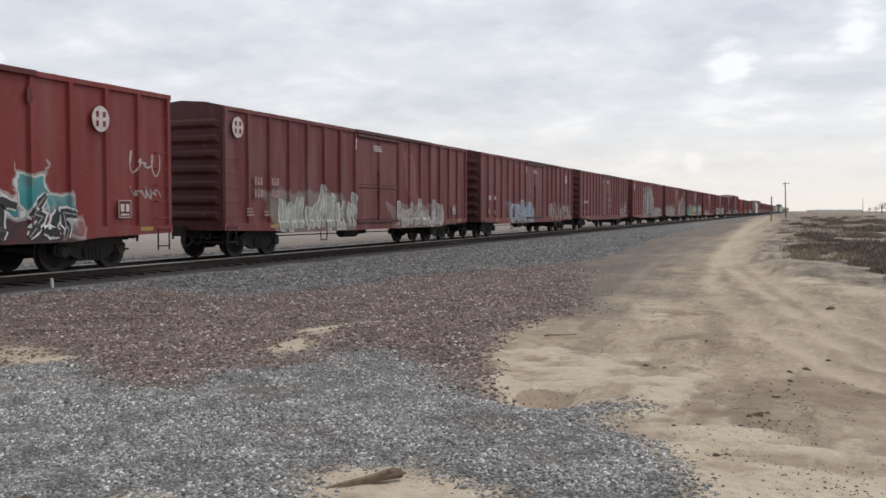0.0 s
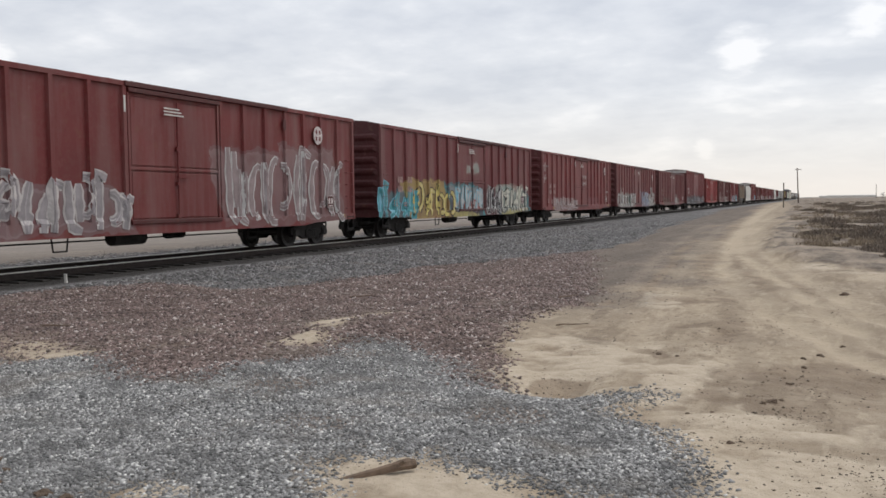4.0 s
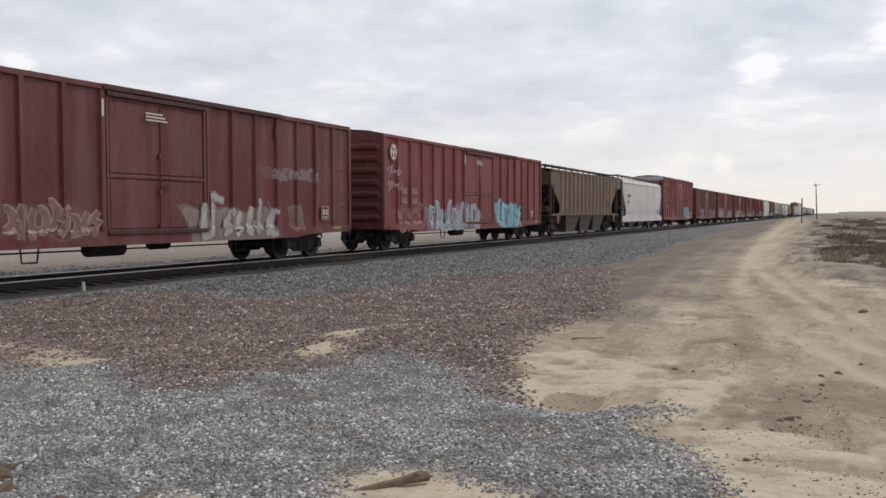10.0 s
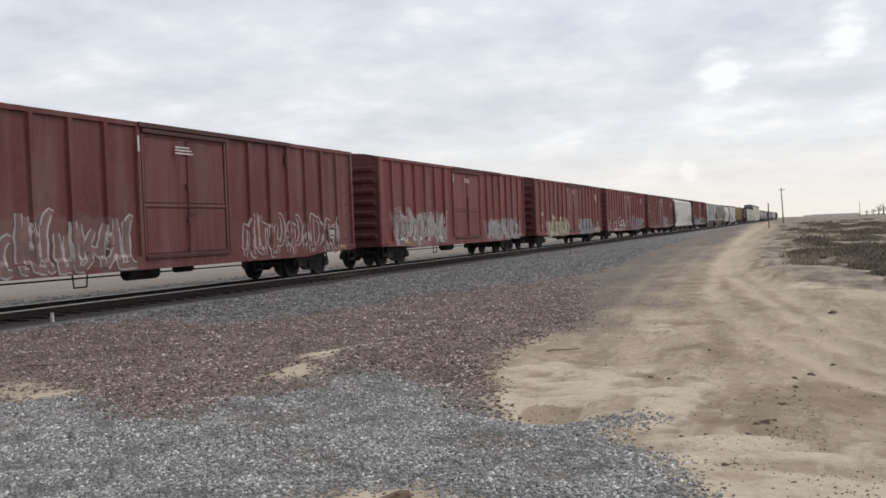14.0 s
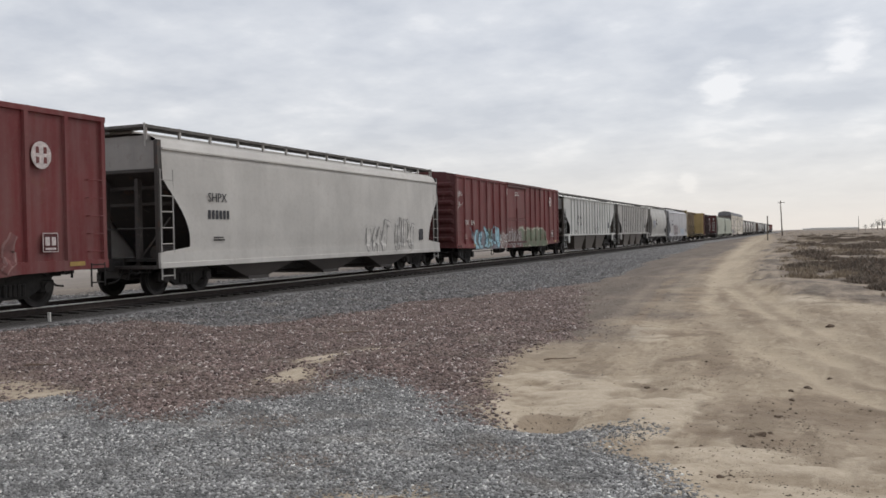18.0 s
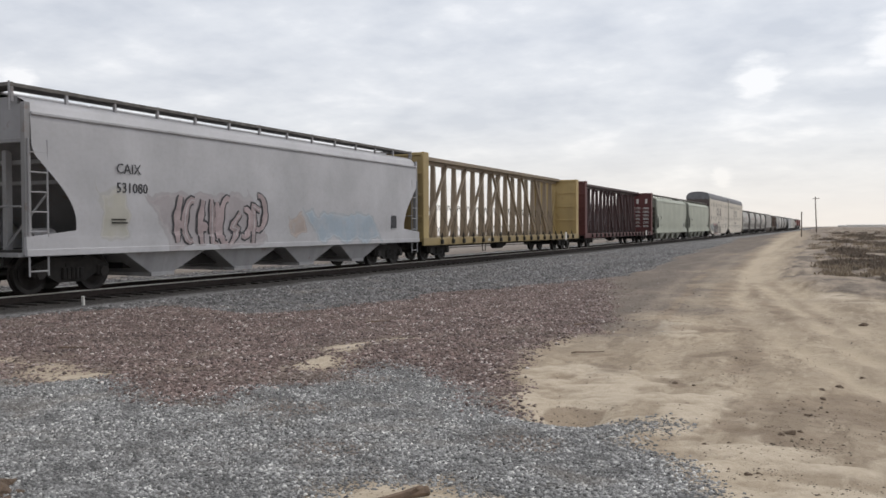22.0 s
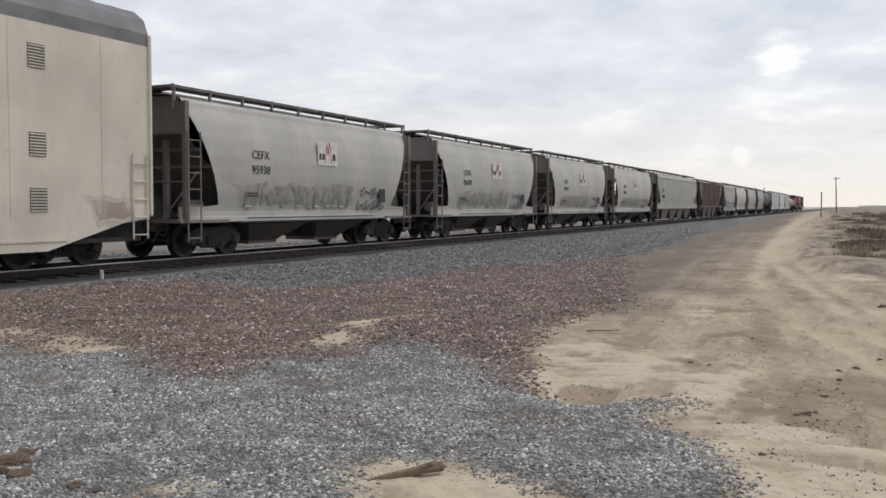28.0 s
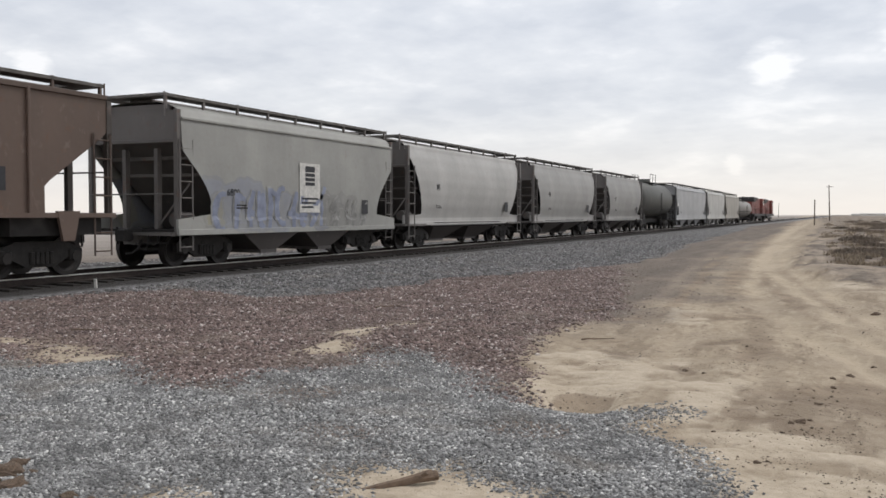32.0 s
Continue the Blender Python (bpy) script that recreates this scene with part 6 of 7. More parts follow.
def near_line(x, y, pts):
    """Distance to a bent line."""
    best = np.full(x.shape, 1e9)
    for (x0, y0), (x1, y1) in zip(pts, pts[1:]):
        dx, dy = x1 - x0, y1 - y0
        u = np.clip(((x - x0) * dx + (y - y0) * dy) / (dx * dx + dy * dy), 0, 1)
        best = np.minimum(best, np.hypot(x - x0 - u * dx, y - y0 - u * dy))
    return best


HEAP = [(-30, 3.0), (-13.0, 6.4), (-9.4, 6.75), (-7.9, 6.65), (-7.57, 6.85), (-8.0, 7.55), (-7.12, 7.11), (-5.99, 6.25), (-5.46, 6.11), (-5.4, 6.49), (-5.56, 7.12), (-5.37, 7.63), (-5.02, 7.74), (-5.26, 8.47), (-5.21, 9.02), (-4.81, 9.13), (-4.13, 8.79), (-3.47, 8.2), (-2.83, 7.34), (-2.4, 6.95), (-2.07, 7.14), (-1.69, 7.2), (-1.42, 7.53), (-1.25, 7.9), (-1.33, 7.28), (-1.58, 6.85), (-1.88, 6.7), (-1.51, 6.42), (-1.19, 6.28), (-0.96, 5.85), (-0.70, 5.45), (-0.58, 5.0), (-1.0, 4.6), (-1.55, 4.84), (-1.88, 4.86), (-2.16, 4.99), (-2.5, 5.02), (-2.83, 4.78), (-3.06, 4.56), (-2.93, 4.39), (-2.59, 4.3), (-2.6, 4.0), (-2.5, 3.4), (-3.2, 3.2), (-4.2, 2.9), (-5.5, 2.0), (-30, -4)]
RED_HEAP = [(-30, 3.0), (-30, -2), (-14.2, 6.0), (-14.05, 11.8), (-13.95, 13.2), (-13.3, 14.4), (-12.34, 14.56), (-10.78, 14.4), (-10.15, 15.5), (-9.76, 17.22), (-9.76, 20.87), (-9.01, 22.25), (-8.1, 24.52), (-7.13, 27.45), (-6.95, 29.45), (-5.67, 24.5), (-4.46, 18.15), (-3.49, 13.36), (-3.68, 12.43), (-3.74, 11.28), (-3.53, 10.08), (-3.44, 9.23), (-3.16, 8.29), (-2.75, 7.75), (-2.32, 7.04), (-2.4, 6.5), (-4.0, 6.0), (-8.0, 5.5)]
PALE_PATCH = [(-3.2, 8.41), (-3.29, 9.28), (-3.05, 10.3), (-2.81, 10.76), (-2.25, 10.16), (-1.82, 10.41), (-1.3, 9.47), (-1.54, 8.47), (-1.71, 7.96), (-1.88, 7.34), (-2.23, 7.14), (-2.61, 7.68)]
PALE_SPOT = [(-2.52, 13.43), (-2.81, 15.53), (-2.42, 15.61), (-1.98, 13.56), (-2.08, 12.83)]
PALE_FRONT = [(-1.55, 7.3), (-1.42, 8.8), (-1.06, 9.9), (-0.80, 8.3), (-0.25, 7.0), (0.45, 7.1), (1.6, 6.5), (3.0, 6.1), (2.6, 3.0), (-0.5, 4.8), (-0.9, 5.8), (-1.13, 6.5)]
PALE_BAY = [(-3.06, 4.56), (-2.83, 4.78), (-2.5, 5.02), (-2.16, 4.99), (-1.88, 4.86), (-1.6, 4.84), (-1.3, 4.5), (-1.2, 3.0), (-2.4, 3.0), (-2.6, 4.07), (-2.59, 4.3), (-2.93, 4.39)]
SMALL_BAY = [(-3.94, 3.7), (-3.79, 3.96), (-3.44, 4.01), (-3.1, 3.9), (-3.3, 3.5), (-3.9, 3.46)]
CLAY = [(-0.86, 8.53), (-0.48, 9.1), (0.04, 9.25), (0.42, 9.69), (0.85, 9.46), (0.6, 7.65), (-0.09, 6.85), (-0.34, 7.14), (-0.63, 7.69)]
HOLLOW = [(-2.32, 7.2), (-2.11, 7.1), (-1.99, 7.38), (-1.98, 7.98), (-2.33, 8.05), (-2.47, 7.83)]
BARE_SOIL = ((-6.95, 7.75, 1.0, 0.75), (-7.72, 9.66, 0.6, 0.7), (-5.46, 10.6, 0.5, 0.8), (-5.96, 8.3, 0.6, 0.6), (-3.3, 5.4, 0.35, 0.3), (-4.43, 6.5, 0.5, 0.4), (-2.15, 6.05, 0.4, 0.25), (-2.75, 8.0, 0.35, 0.6), (-4.6, 8.2, 0.4, 0.4), (-9.6, 8.3, 0.9, 0.6))
DARK_MARKS = (([(-3.11, 8.58), (-2.8, 8.45), (-2.52, 8.49)], 0.09), ([(-2.75, 9.51), (-2.43, 9.52)], 0.13), ([(-2.92, 11.16), (-2.57, 11.47)], 0.05), ([(-2.45, 10.47), (-2.08, 10.34)], 0.05), ([(-2.3, 14.5), (-1.9, 14.3), (-1.3, 14.93)], 0.20), ([(-3.9, 12.6), (-3.1, 13.8)], 0.16), ([(-1.95, 9.9), (-1.55, 9.3)], 0.08), ([(-0.9, 7.6), (-0.35, 7.05)], 0.08), ([(-1.5, 11.6), (-1.0, 11.9)], 0.10), ([(-0.75, 8.8), (-0.3, 9.0)], 0.07))
RUT_A = [(4.0, 6.0), (0.6, 11.1), (-0.05, 14.85), (-0.84, 19.9), (-2.04, 27.6), (-3.16, 39.5), (-5.66, 94.5), (-8.91, 195.0), (-12.0, 420.0)]
RUT_B = [(4.5, 4.5), (0.45, 9.9), (-0.56, 13.2), (-1.41, 17.1), (-2.18, 22.8), (-2.95, 34.4), (-4.41, 70.3), (-10.0, 300.0)]
RUT_C = [(-1.9, 9.6), (-1.95, 11.0), (-2.29, 14.8), (-2.73, 19.1), (-3.75, 30.1), (-5.25, 55.4)]
RUT_D = [(-3.1, 13.5), (-3.51, 18.8), (-4.32, 26.7), (-6.21, 55.1)]
RUT_E = [(3.0, 8.6), (0.85, 12.9), (0.15, 16.6), (-0.7, 22.5), (-1.75, 29.5), (-2.6, 40.0), (-3.9, 80.0)]
# lines between the ruts where relief shading is painted: points, width, strength
BERM_SHADE = (([(3.0, 7.2), (0.55, 10.5), (-0.3, 14.0), (-1.12, 18.5), (-2.1, 25.0), (-3.05, 37.0), (-5.0, 80.0)], 0.13, 0.85),
              ([(-0.9, 10.5), (-1.1, 13.0), (-1.85, 17.0), (-2.45, 21.0), (-3.3, 32.0), (-5.0, 65.0)], 0.24, 0.8),
              ([(2.2, 9.8), (0.75, 12.2), (0.05, 15.7), (-0.78, 21.2), (-1.9, 28.5), (-2.9, 40.0)], 0.12, 0.8),
              ([(-2.6, 13.0), (-3.1, 18.9), (-4.0, 28.5), (-5.7, 55.0)], 0.16, 0.65))
SCRUB = [(60, 6), (8, 17.5), (1.7, 20.5), (0.73, 21.8), (-0.27, 24.2), (-1.15, 28.6), (-1.6, 36.5), (-2.4, 69.0), (-5.0, 189.0), (-30, 900), (-30, 3500), (3500, 3500), (3500, 4)]


def axis_steps(lo, hi, step, far_lo, far_hi, grow=1.17):
    mid = list(np.arange(lo, hi + 1e-6, step))
    a, d = [], step
    while (a[-1] if a else lo) > far_lo:
        d *= grow
        a.append((a[-1] if a else lo) - d)
    b, d = [], step
    while (b[-1] if b else hi) < far_hi:
        d *= grow
        b.append((b[-1] if b else hi) + d)
    return np.array(a[::-1] + mid + b)


def groove(x, y, pts, width):
    return np.exp(-(near_line(x, y, pts) / width) ** 2)


def masks(x, y):
    """Soft shares of each kind of soil at a place, clay with painted shade."""
    far = np.clip(np.hypot(x, y) / 12, 1, 3)
    grey, red, bed, pale, clay_shade, scrub = (np.zeros_like(x) for _ in range(6))
    rough = fbm(x, y, 0.5, 4, 31) * 0.9, fbm(x, y, 0.5, 4, 32) * 0.9
    for n in range(4):
        jx, jy = fbm(x, y, 1.3, 3, 40 + n) * 0.95, fbm(x, y, 1.3, 3, 50 + n) * 0.95
        near = far * np.clip(np.hypot(x, y) / 10, 0.25, 1)
        px, py = x + (rough[0] * 0.2 + jx * 0.5) * near, y + (rough[1] * 0.2 + jy * 0.5) * near
        g = inside(px, py, HEAP)
        r = inside(px, py, RED_HEAP) & ~g
        edge = np.interp(y, [0, 12, 15, 21, 25, 30, 53, 130], [-13.0, -12.2, -9.4, -9.0, -7.5, -6.6, -8.3, -12.5])
        grey += g / 4
        red += r / 4
        bed += ((px < edge + jx) & (px > -22) & ~g & ~r) / 4
        sx, sy = x + (rough[0] * 0.2 + jx * 0.4), y + (rough[1] * 0.3 + jy * 0.55)
        pale += (inside(sx, sy, PALE_PATCH) | inside(sx, sy, PALE_SPOT)) * 0.25 + (inside(sx, sy, PALE_FRONT) | inside(sx, sy, PALE_BAY) | inside(sx, sy, SMALL_BAY)) * 0.25
        clay_shade += inside(sx, sy, CLAY) / 4
        scrub += inside(px, py, SCRUB) / 4
    spur = groove(x, y, [(-5.78, 8.86), (-5.84, 9.54), (-6.06, 10.67), (-5.8, 11.1)], 0.36) + groove(x, y, [(-10.4, 8.0), (-9.14, 7.75), (-8.43, 7.39), (-7.94, 7.23)], 0.34)
    spur = np.clip(spur * (1.0 + 1.3 * fbm(x, y, 1.6, 4, 9)), 0, 0.95)
    soil = sum(np.exp(-(((x - bx) / bw) ** 2 + ((y - by) / bh) ** 2)) for bx, by, bw, bh in BARE_SOIL)
    soil = np.clip(soil * (0.75 + 1.5 * fbm(x, y, 1.1, 4, 66)) + 0.45 * np.clip(fbm(x, y, 0.6, 4, 67) - 0.10, 0, 1), 0, 0.9)
    thin = np.clip(0.5 + 1.6 * fbm(x, y, 0.45, 4, 33), 0, 1)
    pale = np.clip(pale * (0.72 + 1.5 * fbm(x, y * 1.3, 2.4, 4, 3)), 0, 1)
    pale = np.maximum(pale, 0.8 * groove(x, y, [(3.5, 17.0), (0.28, 21.4), (-0.54, 25.5), (-1.4, 30.0), (-1.9, 38.0)], 0.75) * np.clip(0.4 + 1.6 * fbm(x, y, 0.9, 4, 61), 0, 1))
    clay_shade = clay_shade * np.clip(0.65 + 1.3 * fbm(x, y, 1.5, 4, 4), 0, 1)
    wx, wy = x + 0.12 * fbm(x, y, 1.8, 3, 62), y + 0.3 * fbm(x, y, 1.8, 3, 63)
    # the hollow's shading is painted with the clay colour
    clay_shade = np.maximum(clay_shade, 0.9 * inside(wx, wy, HOLLOW))
    for pts, w in DARK_MARKS:
        clay_shade = np.maximum(clay_shade, groove(wx * 1.6, wy * 0.62, [(a * 1.6, b * 0.62) for a, b in pts], w * 1.5) * np.clip(0.75 + 1.2 * fbm(x, y, 3.0, 3, 64), 0, 1))
    # so is the darkness between the wheel ruts
    for pts, w, k in BERM_SHADE:
        clay_shade = np.maximum(clay_shade, k * np.exp(-(near_line(wx, y, pts) / (w * (1 + 0.03 * np.clip(y - 10, 0, 60)))) ** 2) * np.clip(0.7 + 0.9 * fbm(x, y * 0.4, 0.9, 3, 65), 0, 1))
    pale = np.maximum(pale, 0.85 * spur)
    wide = 0.13 + 0.0032 * np.clip(y, 0, 60)
    rut = sum(k * np.exp(-(near_line(wx, y, pts) / (wide * w)) ** 2) for pts, k, w in ((RUT_A, 1.0, 1.15), (RUT_B, 1.0, 1.1), (RUT_C, 0.38, 1.0), (RUT_D, 0.3, 1.0), (RUT_E, 0.8, 1.2)))
    rut = np.clip(rut * (0.75 + 0.7 * fbm(x, y, 0.7, 3, 34)), 0, 1)
    bx, by = x + 0.10 * rough[0], y + 0.12 * rough[1]
    bay = inside(bx, by, PALE_BAY) | inside(bx, by, SMALL_BAY)
    grey = grey * (1 - spur) * (0.82 + 0.18 * thin) * (1 - 0.92 * bay)
    red = red * (1 - spur) * (0.70 + 0.30 * thin)
    # taupe bank from ballast to road; its slope shading is painted in with dust
    side = np.clip((-0.95 - 0.045 * y + rough[0] * 1.6 - x) / 1.6, 0, 1) * np.clip((y - 9.5 + rough[1] * 4) / 6, 0, 1)
    side = np.maximum(side, np.clip((-3.6 - 0.05 * y - x) / 1.5, 0, 1) * np.clip((y - 8) / 3, 0, 1))
    dust = side * (1 - grey) * (1 - spur) * np.clip(1.0 + 0.5 * fbm(x, y, 0.4, 4, 36), 0, 1)
    soil = soil * np.clip(grey + red, 0, 1)
    return grey, red, bed, pale, clay_shade, rut, scrub, dust, soil * (1 - spur), spur


def height(x, y, shares=None):
    d = np.abs(x - TRACK_X)
    z = -0.24 + 0.035 * fbm(x, y, 0.35, 4, 5)
    z = z - 0.10 * np.exp(-((x + 10.5) / 2.4) ** 2)
    bed = np.interp(d, [0.0, 1.9, 3.6, 5.5], [1.0, 1.0, 0.12, 0.0])
    z = z * (1 - bed) + bed * (-0.215 + 0.012 * fbm(x, y, 2.5, 2, 6))
    g, r, b, pale, clay_shade, rut, scrub, dust, soil, spur = shares or masks(x, y)
    lump = fbm(x, y, 0.55, 4, 7)
    ripple = fbm(x * 0.8 + y * 0.6, y * 0.8 - x * 0.6, 1.7, 3, 68)
    z = z + g * (0.05 + 0.07 * lump + 0.035 * ripple) + r * (0.05 + 0.10 * lump + 0.03 * ripple) - 0.07 * rut + pale * 0.03
    z = z - 0.16 * np.exp(-(((x + 2.16) / 0.34) ** 2 + ((y - 7.5) / 0.42) ** 2))
    steps = 2.6 * fbm(x * 1.1 + 0.2 * y, y * 0.38, 0.8, 4, 69)
    shelf = np.floor(steps) + np.clip((steps - np.floor(steps) - 0.36) / 0.28, 0, 1)
    soft = np.clip(1 - g - r - b - scrub, 0, 1) * np.clip(2.2 - np.hypot(x, y) / 14, 0, 1)
    z = z + soft * (0.035 * np.abs(fbm(x * 1.5, y * 0.45, 1.1, 4, 37)) + 0.036 * fbm(x * 1.2, y * 0.5, 2.2, 5, 38) + 0.020 * shelf) + clay_shade * (0.05 * fbm(x, y, 2.4, 4, 39) - 0.03)
    z = z + 0.10 * np.exp(-(((x + 5.6) / 1.0) ** 2 + ((y - 9.9) / 1.0) ** 2))
    hum = np.clip(fbm(x, y, 0.16, 4, 8) + 0.15, 0, 1)
    z = z + scrub * (0.05 + 0.48 * hum) * np.clip((np.hypot(x, y) - 16) / 18, 0, 1)
    return z


gx = axis_steps(-15.5, 3.5, 0.085, -3200, 3200)
gy = axis_steps(2.4, 26.0, 0.085, -2800, 3600)
GX, GY = np.meshgrid(gx, gy)
SHARES = masks(GX, GY)


def soften(field, n):
    """Each soil thins out towards its border."""
    for axis in (0, 1):
        total = np.zeros_like(field)
        for k in range(-n, n + 1):
            total += np.roll(field, k, axis)
        field = total / (2 * n + 1)
    return field


SHARES = tuple(soften(f, 3) * (1 - SHARES[9]) if i < 2 else f for i, f in enumerate(SHARES))
GZ = height(GX, GY, SHARES)
nx, ny = len(gx), len(gy)
verts = np.stack([GX.ravel(), GY.ravel(), GZ.ravel()], 1)
idx = np.arange(nx * ny).reshape(ny, nx)
quads = np.stack([idx[:-1, :-1].ravel(), idx[:-1, 1:].ravel(), idx[1:, 1:].ravel(), idx[1:, :-1].ravel()], 1)


def look_up(field, x, y):
    """Value of a field of the ground's grid at any place inside it."""
    i = np.clip(np.searchsorted(gx, x) - 1, 0, nx - 2)
    j = np.clip(np.searchsorted(gy, y) - 1, 0, ny - 2)
    u = np.clip((x - gx[i]) / (gx[i + 1] - gx[i]), 0, 1)
    v = np.clip((y - gy[j]) / (gy[j + 1] - gy[j]), 0, 1)
    return (field[j, i] * (1 - u) + field[j, i + 1] * u) * (1 - v) + (field[j + 1, i] * (1 - u) + field[j + 1, i + 1] * u) * v


def fast_mesh(name, v, faces):
    me = bpy.data.meshes.new(name)
    k = faces.shape[1]
    me.vertices.add(len(v))
    me.vertices.foreach_set("co", np.ascontiguousarray(v, np.float32).ravel())
    me.loops.add(faces.size)
    me.loops.foreach_set("vertex_index", np.ascontiguousarray(faces, np.int32).ravel())
    me.polygons.add(len(faces))
    me.polygons.foreach_set("loop_start", np.arange(0, faces.size, k, dtype=np.int32))
    me.update(calc_edges=True)
    return me


gme = fast_mesh("ground", verts, quads)
for nm, val in zip(("grey", "red", "bed", "pale", "clay_shade", "rut", "scrub", "dust", "soil"), SHARES):
    at = gme.attributes.new(nm, "FLOAT", "POINT")
    at.data.foreach_set("value", val.ravel().astype(np.float32))
# dark strip along the track: oily ballast plus the train's shadow, as a mask
at = gme.attributes.new("oil_shade", "FLOAT", "POINT")
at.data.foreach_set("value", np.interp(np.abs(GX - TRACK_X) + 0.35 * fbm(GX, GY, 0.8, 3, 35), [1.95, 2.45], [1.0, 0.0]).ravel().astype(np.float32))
gme.polygons.foreach_set("use_smooth", np.ones(len(quads), bool))


def ground_material():
    k = Nodes("desert_ground")
    geo = k.n.new("ShaderNodeNewGeometry")
    p = geo.outputs["Position"]

    def share(nm):
        a = k.n.new("ShaderNodeAttribute")
        a.attribute_name = nm
        return a.outputs["Fac"]

    wide, mid, fine, grit = k.noise(p, 0.22, 5.0), k.noise(p, 1.4, 6.0, 0.6), k.noise(p, 9.0, 6.0, 0.65), k.noise(p, 55.0, 4.0, 0.7)
    ragged = k.math("SUBTRACT", k.noise(p, 7.0, 8.0, 0.75), 0.5)

    def torn(nm, lo=0.30, hi=0.62, amount=1.3):
        """A share whose border is broken up into crumbs."""
        return k.ramp(k.math("ADD", share(nm), k.math("MULTIPLY", ragged, amount)), [(lo, 0.0), (hi, 1.0)])

    sand = k.mix(k.ramp(mid, [(0.35, 0.0), (0.68, 1.0)]), (0.38, 0.302, 0.210), (0.485, 0.392, 0.281))
    sand = k.mix(k.ramp(fine, [(0.45, 0.0), (0.75, 1.0)]), sand, (0.30, 0.228, 0.156))
    sand = k.mix(k.ramp(wide, [(0.42, 0.0), (0.66, 0.55)]), sand, (0.30, 0.240, 0.178))
    comb = k.noise(p, 1.0, 6.0, 0.62, (1.7, 0.25, 1.0))
    sand = k.mix(k.ramp(comb, [(0.44, 0.0), (0.66, 0.45)]), sand, (0.245, 0.188, 0.130))
    sand = k.mix(k.ramp(k.noise(p, 1.5, 8.0, 0.72, (1.3, 0.32, 1.0)), [(0.505, 0.0), (0.565, 0.62)]), sand, (0.228, 0.172, 0.116))
    sand = k.mix(k.ramp(k.noise(p, 3.4, 7.0, 0.7, (1.2, 0.35, 1.0)), [(0.56, 0.0), (0.60, 0.5)]), sand, (0.50, 0.41, 0.30))
    crumbs = k.ramp(k.noise(p, 6.5, 5.0, 0.7), [(0.58, 0.0), (0.64, 0.85)])
    sand = k.mix(k.math("MULTIPLY", crumbs, k.ramp(mid, [(0.46, 0.0), (0.6, 1.0)])), sand, (0.20, 0.150, 0.108))
    col = k.mix(k.math("MULTIPLY", torn("pale", 0.15, 0.75, 0.7), 0.85), sand, k.mix(k.ramp(fine, [(0.4, 0.0), (0.7, 1.0)]), (0.60, 0.505, 0.385), (0.47, 0.382, 0.278)))
    dusty = k.mix(k.ramp(comb, [(0.36, 0.0), (0.62, 1.0)]), (0.158, 0.126, 0.103), (0.105, 0.083, 0.069))
    dusty = k.mix(k.math("MULTIPLY", crumbs, 0.6), dusty, (0.17, 0.135, 0.115))
    col = k.mix(k.math("MULTIPLY", torn("dust", 0.1, 0.9, 0.8), 0.85), col, dusty)
    col = k.mix(k.math("MULTIPLY", torn("clay_shade", 0.22, 0.55, 0.9), 0.76), col, k.mix(k.ramp(mid, [(0.4, 0.0), (0.62, 1.0)]), (0.21, 0.155, 0.105), (0.33, 0.252, 0.176)))
    col = k.mix(k.math("MULTIPLY", share("rut"), 0.75), col, (0.53, 0.432, 0.312))
    dry = k.mix(k.ramp(k.noise(p, 0.9, 7.0, 0.7, (1.0, 0.45, 1.0)), [(0.40, 0.0), (0.58, 1.0)]), (0.37, 0.298, 0.226), (0.115, 0.090, 0.072))
    col = k.mix(k.math("MULTIPLY", torn("scrub", 0.2, 0.8, 0.9), 0.9), col, dry)

    def stones(scale, a, b, c):
        v = k.n.new("ShaderNodeTexVoronoi")
        v.inputs["Scale"].default_value = scale
        k.l.new(p, v.inputs["Vector"])
        s = k.n.new("ShaderNodeSeparateColor")
        k.l.new(v.outputs["Color"], s.inputs[0])
        return k.ramp(s.outputs[0], [(0.0, a), (0.5, b), (1.0, c)]), v.outputs["Distance"]

    g_col, g_d = stones(42.0, (0.075, 0.073, 0.071), (0.20, 0.196, 0.188), (0.46, 0.45, 0.43))
    r_col, r_d = stones(32.0, (0.085, 0.061, 0.054), (0.185, 0.136, 0.119), (0.37, 0.295, 0.265))
    b_col, b_d = stones(20.0, (0.125, 0.12, 0.117), (0.19, 0.184, 0.18), (0.31, 0.302, 0.295))
    g_col = k.mix(k.ramp(mid, [(0.5, 0.0), (0.75, 0.5)]), g_col, (0.36, 0.30, 0.23))
    r_col = k.mix(k.ramp(mid, [(0.45, 0.0), (0.75, 0.6)]), r_col, (0.21, 0.148, 0.115))
    b_col = k.mix(k.ramp(wide, [(0.5, 0.0), (0.8, 0.5)]), b_col, (0.235, 0.20, 0.168))
    col = k.mix(torn("bed", 0.25, 0.75, 1.0), col, b_col)
    # oily ballast with the shadow under the train painted into its colour
    col = k.mix(k.math("MULTIPLY", share("oil_shade"), 0.94), col, k.mix(k.ramp(fine, [(0.3, 0.0), (0.7, 1.0)]), (0.022, 0.019, 0.017), (0.052, 0.045, 0.040)))
    col = k.mix(k.math("MULTIPLY", torn("red", 0.22, 0.62, 1.5), 0.95), col, r_col)
    col = k.mix(torn("grey"), col, g_col)
    earth = k.mix(k.ramp(fine, [(0.35, 0.0), (0.7, 1.0)]), (0.20, 0.150, 0.118), (0.27, 0.205, 0.158))
    col = k.mix(k.math("MULTIPLY", torn("soil", 0.15, 0.7, 0.7), 0.85), col, earth)
